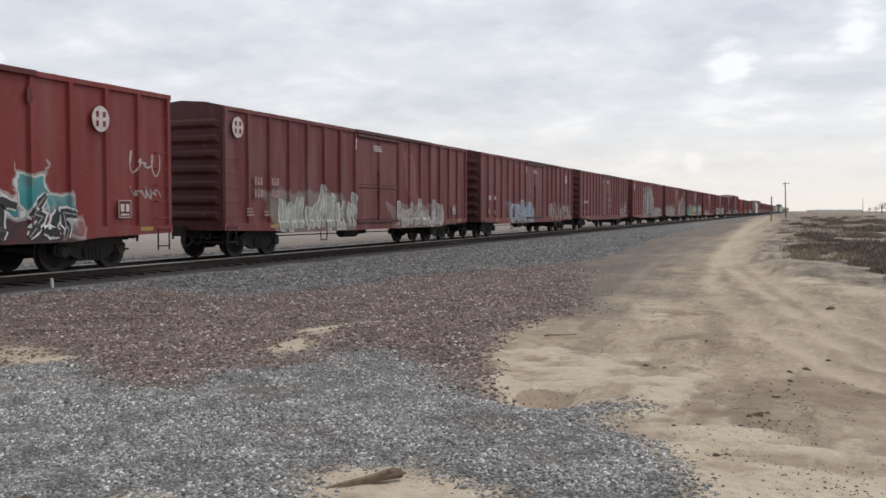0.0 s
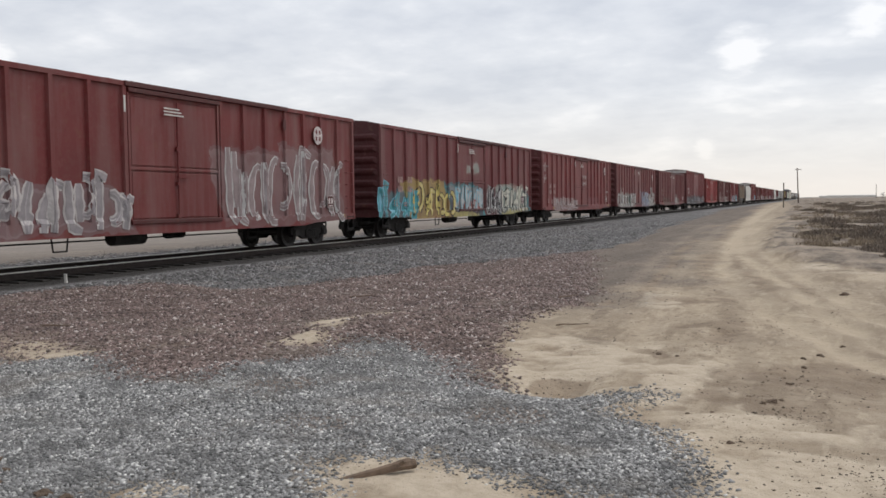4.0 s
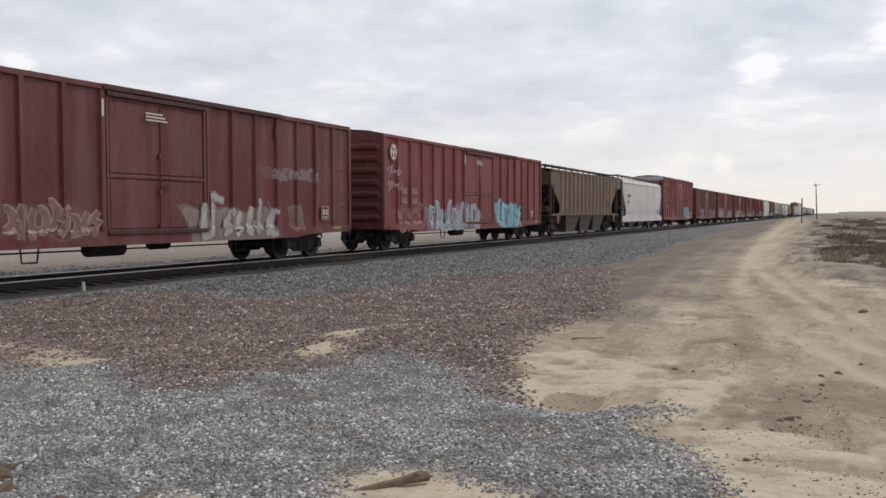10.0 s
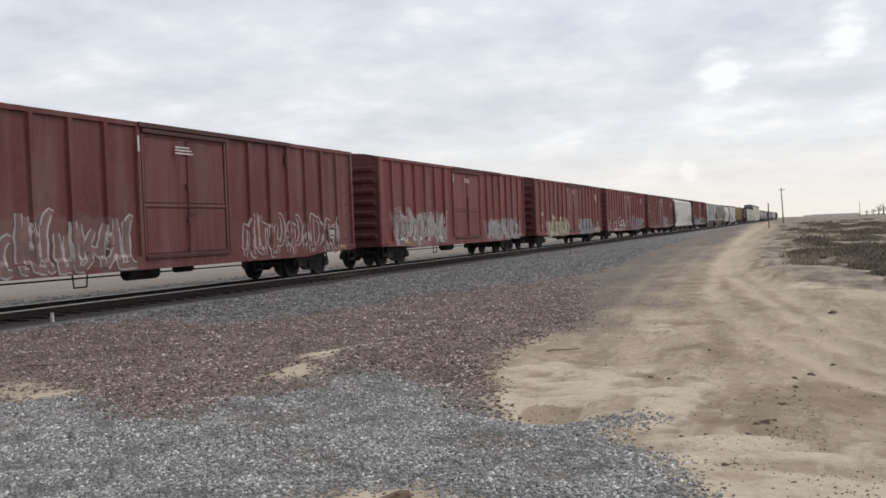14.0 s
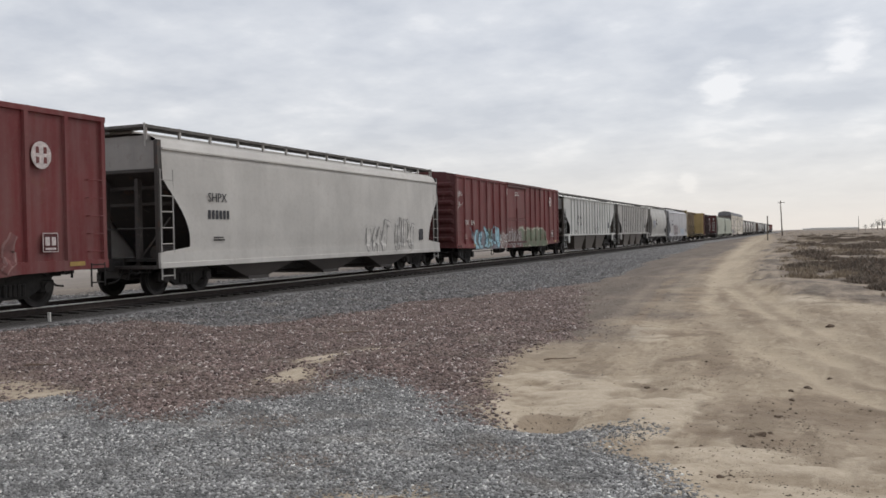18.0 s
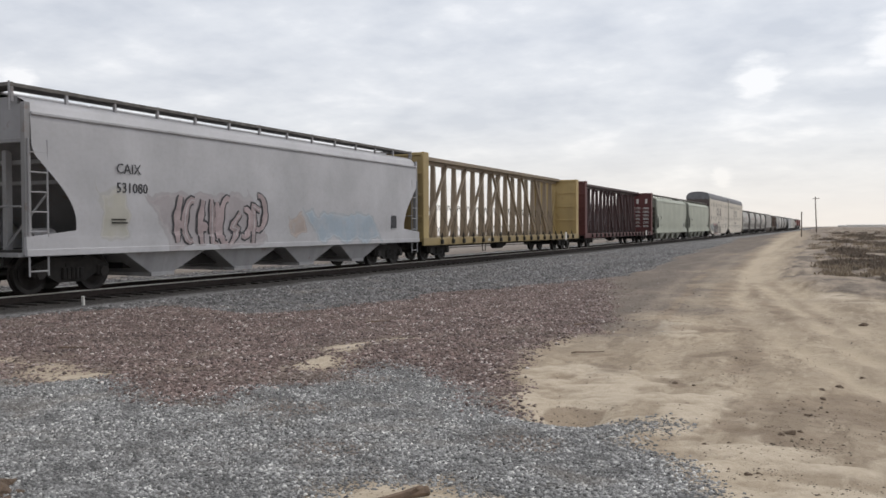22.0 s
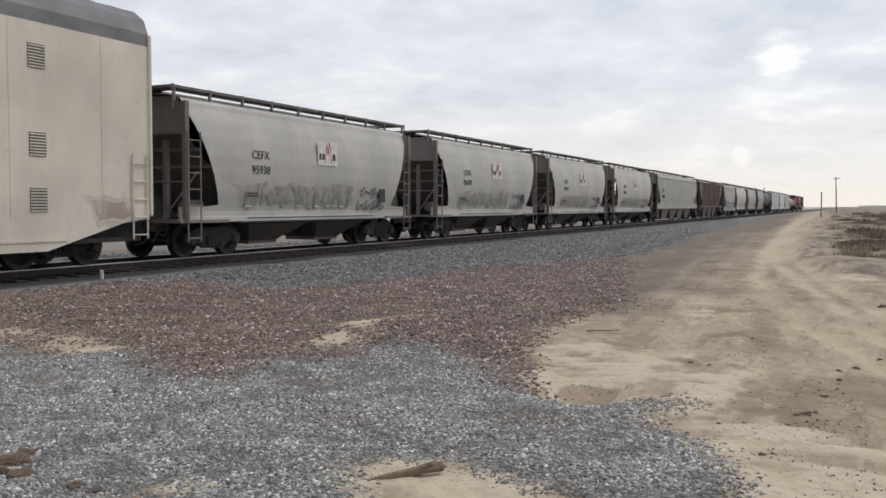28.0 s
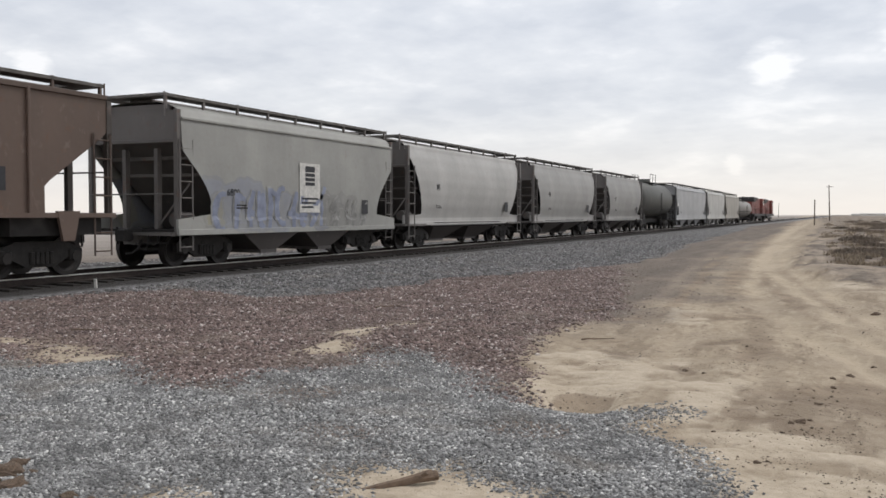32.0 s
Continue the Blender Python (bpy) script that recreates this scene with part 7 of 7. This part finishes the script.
    sx = k.n.new("ShaderNodeSeparateXYZ")
    k.l.new(p, sx.inputs[0])
    # land past the track pales with distance: haze put into the ground colour
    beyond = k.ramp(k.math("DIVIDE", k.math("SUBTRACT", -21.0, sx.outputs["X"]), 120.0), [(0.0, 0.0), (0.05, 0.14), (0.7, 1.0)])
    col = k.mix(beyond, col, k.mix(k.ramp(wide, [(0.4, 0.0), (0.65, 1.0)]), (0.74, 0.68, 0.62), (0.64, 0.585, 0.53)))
    gravel = k.math("MINIMUM", k.math("ADD", k.math("ADD", share("grey"), share("red")), share("bed")), 1.0)
    rough_h = k.math("ADD", k.math("MULTIPLY", k.math("SUBTRACT", 1.0, g_d), k.math("MULTIPLY", gravel, 0.8)), k.math("ADD", k.math("MULTIPLY", fine, 0.5), k.math("MULTIPLY", grit, 0.25)))
    rough_h = k.math("ADD", rough_h, k.math("MULTIPLY", k.noise(p, 3.4, 5.0, 0.62), 1.8))
    k.bump(rough_h, 0.8, 0.04)
    return k.done(col, 0.95)


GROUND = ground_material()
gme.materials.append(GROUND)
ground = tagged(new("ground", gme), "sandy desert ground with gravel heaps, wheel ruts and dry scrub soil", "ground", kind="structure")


# ---- loose stones as real pieces ----
def stone_material(name, lo, mid, hi):
    k = Nodes(name)
    geo = k.n.new("ShaderNodeNewGeometry")
    col = k.ramp(geo.outputs["Random Per Island"], [(0.0, shade(lo, 0.6)), (0.25, shade(mid, 0.55)), (0.6, mid), (0.88, shade(mid, 1.35)), (0.95, hi)])
    n = k.noise(geo.outputs["Position"], 40.0, 3.0)
    col = k.mix(k.ramp(n, [(0.4, 0.0), (0.8, 0.4)]), col, shade(mid, 0.6))
    # dark clumps by noise: shading of the heaps' relief put into stone colour
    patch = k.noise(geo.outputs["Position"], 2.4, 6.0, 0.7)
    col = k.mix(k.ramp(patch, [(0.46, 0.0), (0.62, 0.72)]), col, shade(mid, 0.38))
    dusted = k.noise(geo.outputs["Position"], 0.8, 4.0, 0.6, (1.0, 1.3, 0.2))
    col = k.mix(k.ramp(dusted, [(0.54, 0.0), (0.72, 0.45)]), col, (0.31, 0.262, 0.21))
    return k.done(col, 0.9)


OCTA = np.array([(1, 0, 0), (-1, 0, 0), (0, 1, 0), (0, -1, 0), (0, 0, 1), (0, 0, -1)], float)
OCTF = np.array([(0, 2, 4), (2, 1, 4), (1, 3, 4), (3, 0, 4), (2, 0, 5), (1, 2, 5), (3, 1, 5), (0, 3, 5)])


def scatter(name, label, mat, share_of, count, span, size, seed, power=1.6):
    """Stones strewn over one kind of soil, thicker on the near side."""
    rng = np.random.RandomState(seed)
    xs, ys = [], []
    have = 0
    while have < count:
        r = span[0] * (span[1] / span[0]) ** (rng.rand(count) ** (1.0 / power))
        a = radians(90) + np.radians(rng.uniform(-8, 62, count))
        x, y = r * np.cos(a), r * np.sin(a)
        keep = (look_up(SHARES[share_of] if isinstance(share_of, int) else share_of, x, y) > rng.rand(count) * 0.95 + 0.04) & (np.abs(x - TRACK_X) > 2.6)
        xs.append(x[keep])
        ys.append(y[keep])
        have += keep.sum()
    x, y = np.concatenate(xs)[:count], np.concatenate(ys)[:count]
    z = look_up(GZ, x, y)
    s = size * (0.5 + 1.1 * rng.rand(count) ** 2.5)
    base = OCTA[None] * (0.7 + 0.6 * rng.rand(count, 6, 1)) + rng.uniform(-0.38, 0.38, (count, 6, 3))
    base *= np.stack([1 + 0.5 * rng.rand(count), 1 + 0.3 * rng.rand(count), 0.55 + 0.35 * rng.rand(count)], 1)[:, None]
    t = rng.rand(count) * 2 * np.pi
    c, sn = np.cos(t)[:, None], np.sin(t)[:, None]
    v = np.stack([base[..., 0] * c - base[..., 1] * sn, base[..., 0] * sn + base[..., 1] * c, base[..., 2]], -1) * s[:, None, None]
    v += np.stack([x, y, z + s * 0.12], 1)[:, None]
    f = (OCTF[None] + 6 * np.arange(count)[:, None, None]).reshape(-1, 3)
    me = fast_mesh(name, v.reshape(-1, 3), f)
    me.materials.append(mat)
    return tagged(new(name, me), label, "gravel", kind="stuff")


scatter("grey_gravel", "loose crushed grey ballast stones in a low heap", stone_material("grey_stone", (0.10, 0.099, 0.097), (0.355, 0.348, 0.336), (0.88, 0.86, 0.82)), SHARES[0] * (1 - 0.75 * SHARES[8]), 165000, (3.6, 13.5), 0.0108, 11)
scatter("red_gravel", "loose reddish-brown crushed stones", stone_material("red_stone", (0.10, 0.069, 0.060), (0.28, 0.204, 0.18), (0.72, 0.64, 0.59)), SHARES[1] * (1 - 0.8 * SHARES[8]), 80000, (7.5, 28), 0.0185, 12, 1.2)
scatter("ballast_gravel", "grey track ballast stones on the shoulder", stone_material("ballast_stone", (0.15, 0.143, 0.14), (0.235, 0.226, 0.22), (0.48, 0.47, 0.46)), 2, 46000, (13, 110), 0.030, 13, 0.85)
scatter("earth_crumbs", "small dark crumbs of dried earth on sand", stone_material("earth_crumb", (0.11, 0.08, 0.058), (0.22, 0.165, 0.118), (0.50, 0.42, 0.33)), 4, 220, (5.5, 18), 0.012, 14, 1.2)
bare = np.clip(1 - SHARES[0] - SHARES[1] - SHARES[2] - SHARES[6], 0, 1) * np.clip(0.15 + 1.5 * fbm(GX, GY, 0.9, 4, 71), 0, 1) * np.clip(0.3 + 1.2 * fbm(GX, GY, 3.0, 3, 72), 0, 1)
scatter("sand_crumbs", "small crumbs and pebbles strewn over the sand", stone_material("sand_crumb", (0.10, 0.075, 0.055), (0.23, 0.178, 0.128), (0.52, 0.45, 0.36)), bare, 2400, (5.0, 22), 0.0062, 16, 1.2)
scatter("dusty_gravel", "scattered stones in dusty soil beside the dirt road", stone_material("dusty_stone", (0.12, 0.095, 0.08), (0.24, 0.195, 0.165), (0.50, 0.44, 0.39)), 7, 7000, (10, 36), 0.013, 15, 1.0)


# ---- the track ----
def b_rail_web(bm):
    prof = [(-0.07, -0.17), (0.07, -0.17), (0.07, -0.155), (0.012, -0.135), (0.012, -0.04), (0.036, -0.03), (0.036, -0.010), (-0.036, -0.010), (-0.036, -0.03), (-0.012, -0.04), (-0.012, -0.135), (-0.07, -0.155)]
    a = [bm.verts.new((x, -150, z)) for x, z in prof]
    b = [bm.verts.new((x, 1500, z)) for x, z in prof]
    bm.faces.new(a)
    bm.faces.new(b[::-1])
    for i in range(len(prof)):
        j = (i + 1) % len(prof)
        bm.faces.new((a[i], b[i], b[j], a[j]))
    bmesh.ops.recalc_face_normals(bm, faces=bm.faces[:])


track = tagged(new("railway_track"), "single railway track with worn steel rails on dark ties", "railway track", kind="structure")
for sx in (-0.755, 0.755):
    rl = part("rail", cached("rail_web", b_rail_web), RAIL_SIDE, track, at=(TRACK_X + sx, 0, 0))
    part("rail_head", cached("rail_head", lambda bm: box(bm, -0.038, 0.038, -150, 1500, -0.022, 0.0)), RAIL_TOP, rl, "polished running surface")
rngt = random.Random(5)
tie_me = cached("tie", lambda bm: box(bm, -1.30, 1.30, -0.115, 0.115, -0.34, -0.165, 0.015))
for i in range(290):
    part("tie", tie_me, TIE_WOOD, track, at=pose(TRACK_X + rngt.uniform(-0.04, 0.04), 2.0 + i * 0.52, rngt.uniform(-0.012, 0.0), 0, 0, rngt.uniform(-1, 1)))


# ---- poles, posts and far things ----
def ground_z(x, y):
    return float(look_up(GZ, np.array([x]), np.array([y]))[0])


def spot(az, dist):
    """A place at an angle to the left of +y and a distance."""
    return -dist * math.sin(radians(az)), dist * math.cos(radians(az))


def utility_pole(az, dist, h, lean, arm=True):
    x, y = spot(az, dist)
    z = ground_z(x, y)
    p = tagged(new("utility_pole"), "leaning weathered wooden utility pole with a short cross-arm", "utility pole", "line of poles")
    p.matrix_basis = pose(x, y, z - 0.3, 0, lean, 0)
    part("pole", cached(("pole", h), lambda bm: bmesh.ops.create_cone(bm, cap_ends=True, segments=10, radius1=0.17, radius2=0.10, depth=h, matrix=Matrix.Translation((0, 0, h / 2)))), POLE_WOOD, p)
    if arm:
        part("cross_arm", cached("cross_arm", lambda bm: box(bm, -0.75, 0.75, -0.06, 0.06, -0.06, 0.06, 0.01)), POLE_WOOD, p, at=(0.2, 0.12, h - 0.45))
        for dx in (-0.5, 0.2, 0.85):
            part("insulator", cached("insulator", lambda bm: lathe(bm, [(0.02, 0.0), (0.05, 0.04), (0.05, 0.10), (0.03, 0.16)], "z", 8)), GALV, p, at=(dx, 0.12, h - 0.39))
    return p


utility_pole(1.02, 225.0, 8.8, -2.2)
utility_pole(3.92, 560.0, 8.5, 0.5, arm=False)
utility_pole(-3.24, 520.0, 8.2, 0.0, arm=False)
px, py = spot(1.87, 150.0)
post_ob = tagged(new("marker_post"), "slim dark steel marker post beside the dirt road", "post")
post_ob.matrix_basis = pose(px, py, ground_z(px, py) - 0.2)
part("shaft", cached("marker_shaft", lambda bm: rod(bm, (0, 0, 0), (0, 0, 4.1), 0.09, 8)), POLE_WOOD, post_ob)
part("cap", cached("marker_cap", lambda bm: box(bm, -0.12, 0.12, -0.12, 0.12, 4.08, 4.2, 0.02)), POLE_WOOD, post_ob)

stake = tagged(new("survey_stake"), "short pale stake beside the ties", "stake")
stake.matrix_basis = pose(-14.9, 13.85, ground_z(-14.9, 13.85) - 0.05, 4, 0, 0)
part("shaft", cached("stake_shaft", lambda bm: box(bm, -0.035, 0.035, -0.02, 0.02, 0, 0.25, 0.006)), WHITE_PAINT, stake)


def b_branch(bm):
    """A thick broken branch, bent, with a knotted head."""
    pts = [(0.0, 0.0, 0.02, 0.028), (0.14, 0.03, 0.035, 0.038), (0.28, 0.05, 0.05, 0.042), (0.40, 0.05, 0.075, 0.05), (0.50, 0.07, 0.085, 0.062), (0.56, 0.06, 0.08, 0.050)]
    rings = []
    for i, (x, y, z, r) in enumerate(pts):
        rings.append([bm.verts.new((x, y + r * math.cos(a * math.pi / 4) * (1 + 0.15 * math.sin(a * 2.3 + i)), z + r * math.sin(a * math.pi / 4))) for a in range(8)])
    for p, q in zip(rings, rings[1:]):
        for i in range(8):
            bm.faces.new((p[i], p[(i + 1) % 8], q[(i + 1) % 8], q[i]))
    bm.faces.new(rings[0])
    bm.faces.new(rings[-1])
    rod(bm, (0.42, 0.05, 0.08), (0.47, 0.0, 0.14), 0.02, 6)
    bmesh.ops.recalc_face_normals(bm, faces=bm.faces[:])


BARK = plain("dry_bark", (0.17, 0.12, 0.085), 0.95, 0.0, 0.4, 14.0, 0.6)
br = part("broken_branch", cached("branch", b_branch), BARK)
br.matrix_basis = pose(-2.56, 4.34, ground_z(-2.45, 4.5) - 0.015, 0, 0, 44) @ Matrix.Diagonal((0.86, 0.62, 0.6, 1))
tagged(br, "dry brown broken branch lying on pale sand", "branch")


def b_clod(seed):
    def make(bm):
        rg = random.Random(seed)
        bmesh.ops.create_icosphere(bm, subdivisions=2, radius=1.0)
        for v in bm.verts:
            k = 0.8 + 0.45 * noise.noise(v.co * 1.7 + Vector((seed, 0, 0)))
            v.co = Vector((v.co.x * k, v.co.y * k, max(-0.2, v.co.z * k * 0.6)))
    return make


EARTH = plain("dark_earth", (0.14, 0.098, 0.068), 0.95, 0.0, 0.4, 9.0, 0.6)
for i, (x, y, r) in enumerate(((-0.31, 7.47, 0.07), (-0.38, 7.36, 0.045), (-0.25, 7.55, 0.04), (-0.52, 6.09, 0.05), (-0.46, 6.14, 0.03), (-0.11, 9.51, 0.05), (-0.21, 8.32, 0.06), (-1.56, 9.48, 0.06), (-1.26, 7.54, 0.025), (-0.73, 6.9, 0.03), (0.46, 16.1, 0.13), (-4.74, 3.66, 0.20), (-4.45, 3.5, 0.14), (-4.0, 3.50, 0.09), (-3.85, 3.52, 0.07), (-4.85, 3.85, 0.12), (-4.6, 3.45, 0.12), (-0.9, 6.8, 0.03), (0.05, 9.9, 0.07), (-1.35, 9.4, 0.04), (0.3, 11.0, 0.06), (-0.1, 9.2, 0.05), (-4.6, 3.75, 0.06))):
    c = part("earth_clod", cached(("clod", i % 4), b_clod(i % 4)), EARTH)
    c.matrix_basis = pose(x, y, ground_z(x, y), 0, 0, 67 * i) @ Matrix.Diagonal((r * 0.8, r * 0.65, r * 0.7, 1))
    tagged(c, "dark clod of dried earth lying on sand", "clod", "earth clods")


def b_twig(seed):
    def make(bm):
        rg = random.Random(seed)
        p = Vector((0, 0, 0.02))
        for i in range(5):
            q = p + Vector((0.09, rg.uniform(-0.03, 0.03), rg.uniform(-0.01, 0.014)))
            rod(bm, p, q, 0.012 - 0.0015 * i, 5)
            p = q
    return make


for i, (x, y, a) in enumerate(((-10.3, 9.1, 20), (-4.0, 14.15, 60), (-7.5, 13.2, 40), (-3.2, 11.2, 30), (-4.9, 3.4, 20))):
    t = part("twig", cached(("twig", i % 3), b_twig(i % 3)), BARK)
    t.matrix_basis = pose(x, y, ground_z(x, y) + 0.01, 0, 0, a) @ Matrix.Diagonal((1.0, 1.0, 1.0, 1))
    tagged(t, "dry dark twig lying on the ground", "twig", "twigs")


# ---- dry scrub ----
def bush_arrays(rng, n, r, h):
    """Many small upright leaf strips, in a rough dome."""
    a, q = rng.rand(n) * 2 * np.pi, np.sqrt(rng.rand(n))
    cx, cy = r * q * np.cos(a), r * q * np.sin(a)
    top = h * (1 - 0.6 * q ** 2) * (0.45 + 0.55 * rng.rand(n))
    zc = top * (0.25 + 0.75 * rng.rand(n))
    ln = 0.035 + 0.07 * rng.rand(n)
    w = 0.010 + 0.018 * rng.rand(n)
    t = rng.rand(n) * 2 * np.pi
    lean = rng.uniform(-0.6, 0.6, n) * ln
    dx, dy = np.cos(t) * w, np.sin(t) * w
    ox, oy = np.cos(a) * lean, np.sin(a) * lean
    v = np.stack([np.stack([cx - dx, cy - dy, zc - ln * 0.5], 1), np.stack([cx + dx, cy + dy, zc - ln * 0.5], 1), np.stack([cx + ox + dx * 0.4, cy + oy + dy * 0.4, zc + ln * 0.6], 1), np.stack([cx + ox - dx * 0.4, cy + oy - dy * 0.4, zc + ln * 0.6], 1)], 1)
    f = np.arange(4 * n).reshape(-1, 4)
    return v.reshape(-1, 3), f


def scrub_material(name, lo, hi):
    k = Nodes(name)
    geo = k.n.new("ShaderNodeNewGeometry")
    col = k.ramp(geo.outputs["Random Per Island"], [(0.0, lo), (1.0, hi)])
    return k.done(col, 0.95)


SAGE = scrub_material("dry_sagebrush", (0.09, 0.073, 0.060), (0.30, 0.242, 0.188))
STRAW = scrub_material("dry_straw", (0.19, 0.148, 0.107), (0.38, 0.31, 0.225))
rngb = np.random.RandomState(77)
BUSHES = []
for j in range(4):
    v, f = bush_arrays(rngb, 1100, 0.60 + 0.14 * j, 0.26 + 0.05 * j)
    me = fast_mesh("bush_foliage", v, f)
    BUSHES.append(me)
STEMS = cached("bush_stems", lambda bm: [rod(bm, (0, 0, -0.05), (0.35 * math.cos(a * 0.9), 0.35 * math.sin(a * 0.9), 0.30), 0.012, 4) for a in range(7)])
count = 0
while count < 130:
    d = 24.0 * (240.0 / 24.0) ** (rngb.rand() ** 0.9)
    az = rngb.uniform(-9, 2.2)
    x, y = spot(az, d)
    if not inside(np.array([x - 1.2 - 0.01 * d]), np.array([y - 2.0]), SCRUB)[0]:
        continue
    if fbm(np.array([x]), np.array([y]), 0.16, 4, 8)[0] < -0.12 + 0.25 * rngb.rand():
        continue
    s = rngb.uniform(0.6, 1.5) * (1.0 if d < 60 else 1.2)
    b = tagged(new("sagebrush"), "low dry grey-brown sagebrush on sandy ground", "bush", "scrub bushes")
    b.matrix_basis = pose(x, y, ground_z(x, y) - 0.03, 0, 0, rngb.uniform(0, 360)) @ Matrix.Diagonal((s, s, s * rngb.uniform(0.7, 1.1), 1))
    part("foliage", BUSHES[count % 4], SAGE, b)
    tagged(part("woody_base", STEMS, BARK, b), kind="stuff")
    count += 1
# grass tufts and far brush in one mesh
vs, fs, base = [], [], 0
dist = 17.0 * (420.0 / 17.0) ** rngb.rand(2200)
turn = np.radians(rngb.uniform(-14, 2.5, 2200))
tx, ty = -dist * np.sin(turn), dist * np.cos(turn)
ok = inside(tx - 0.8, ty - 1.0, SCRUB) & (fbm(tx, ty, 0.3, 3, 41) > 0.0)
tx, ty, dist = tx[ok], ty[ok], dist[ok]
tz = look_up(GZ, tx, ty)
for x, y, z, d in zip(tx, ty, tz, dist):
    k = 1.0 if d < 50 else 1.0 + d / 110
    v, f = bush_arrays(rngb, 60, 0.28 * k, 0.17 * k)
    vs.append(v + np.array([x, y, z]))
    fs.append(f + base)
    base += len(v)
gr = fast_mesh("dry_grass", np.concatenate(vs), np.concatenate(fs))
gr.materials.append(STRAW)
tagged(new("dry_grass", gr), "dry straw-coloured grass tufts", "grass", kind="stuff")


# ---- far things on the horizon ----
def prism_y(bm, w, h):
    a = [bm.verts.new((-w / 2 - 0.5, y, z)) for y, z in ((-8.6, h), (8.6, h), (0, h + 1.0))]
    b = [bm.verts.new((w / 2 + 0.5, y, z)) for y, z in ((-8.6, h), (8.6, h), (0, h + 1.0))]
    bm.faces.new(a)
    bm.faces.new(b[::-1])
    for i in range(3):
        bm.faces.new((a[i], a[(i + 1) % 3], b[(i + 1) % 3], b[i]))
    bmesh.ops.recalc_face_normals(bm, faces=bm.faces[:])


# shed colours lightened towards the sky: distance haze is in the paint
FAR_WALL = plain("hazed_shed_metal", (0.66, 0.63, 0.59), 0.7, 0.0, 0.1)
FAR_ROOF = plain("hazed_shed_roof", (0.60, 0.58, 0.55), 0.7, 0.0, 0.1)
for az, dist, w, h in ((-1.9, 1350, 60, 3.2), (-0.6, 1400, 22, 2.6), (-2.6, 1500, 34, 3.0)):
    x, y = spot(az, dist)
    sh = tagged(new("farm_shed"), "long metal shed far off on the plain, paled by painted haze", "shed", "far sheds")
    sh.matrix_basis = pose(x, y, ground_z(x, y) - 0.5)
    part("wall", cached(("shed_wall", w), lambda bm: box(bm, -w / 2, w / 2, -8, 8, 0, h)), FAR_WALL, sh)
    part("roof", cached(("shed_roof", w), lambda bm: prism_y(bm, w, h)), FAR_ROOF, sh)


def b_trunk(bm):
    bmesh.ops.create_cone(bm, cap_ends=True, segments=8, radius1=0.35, radius2=0.15, depth=4.0, matrix=Matrix.Translation((0, 0, 2.0)))
    for a in range(5):
        rod(bm, (0, 0, 2.6 + 0.2 * a), (1.2 * math.cos(a * 1.3), 1.2 * math.sin(a * 1.3), 4.2 + 0.3 * a), 0.09, 5)


LEAF = scrub_material("dark_tree_leaf", (0.025, 0.032, 0.018), (0.07, 0.08, 0.045))
crown_v, crown_f = bush_arrays(np.random.RandomState(3), 2200, 2.4, 5.5)
crown_v = (crown_v - np.array([0, 0, 0])) * np.array([1, 1, 1.0]) + np.array([0, 0, 1.6])
CROWN = fast_mesh("tree_crown", crown_v, crown_f)
for az, dist, k in ((-3.95, 700, 0.9), (-4.25, 680, 1.3), (-4.5, 690, 1.5), (-4.75, 660, 1.2), (-5.1, 700, 1.1), (-3.6, 720, 0.8)):
    x, y = spot(az, dist)
    tr = tagged(new("tree"), "dark dense tree far off on the plain", "tree", "far trees")
    tr.matrix_basis = pose(x, y, ground_z(x, y), 0, 0, az * 90) @ Matrix.Diagonal((k, k, k, 1))
    part("trunk", cached("tree_trunk", b_trunk), POLE_WOOD, tr)
    part("crown", CROWN, LEAF, tr)


# ---- what moves: every car of the train runs along the track at about 24 m/s ----
def run(t):
    return 24.404 * t + 0.4628 * t * t / 32 - 0.1177 * t ** 3 / 1000


def motions():
    for car, s in CARS:
        walk(car, [(t, pose(TRACK_X, s - run(t), 0, 0, 0, 90)) for t in range(0, 33, 4)])


motions()
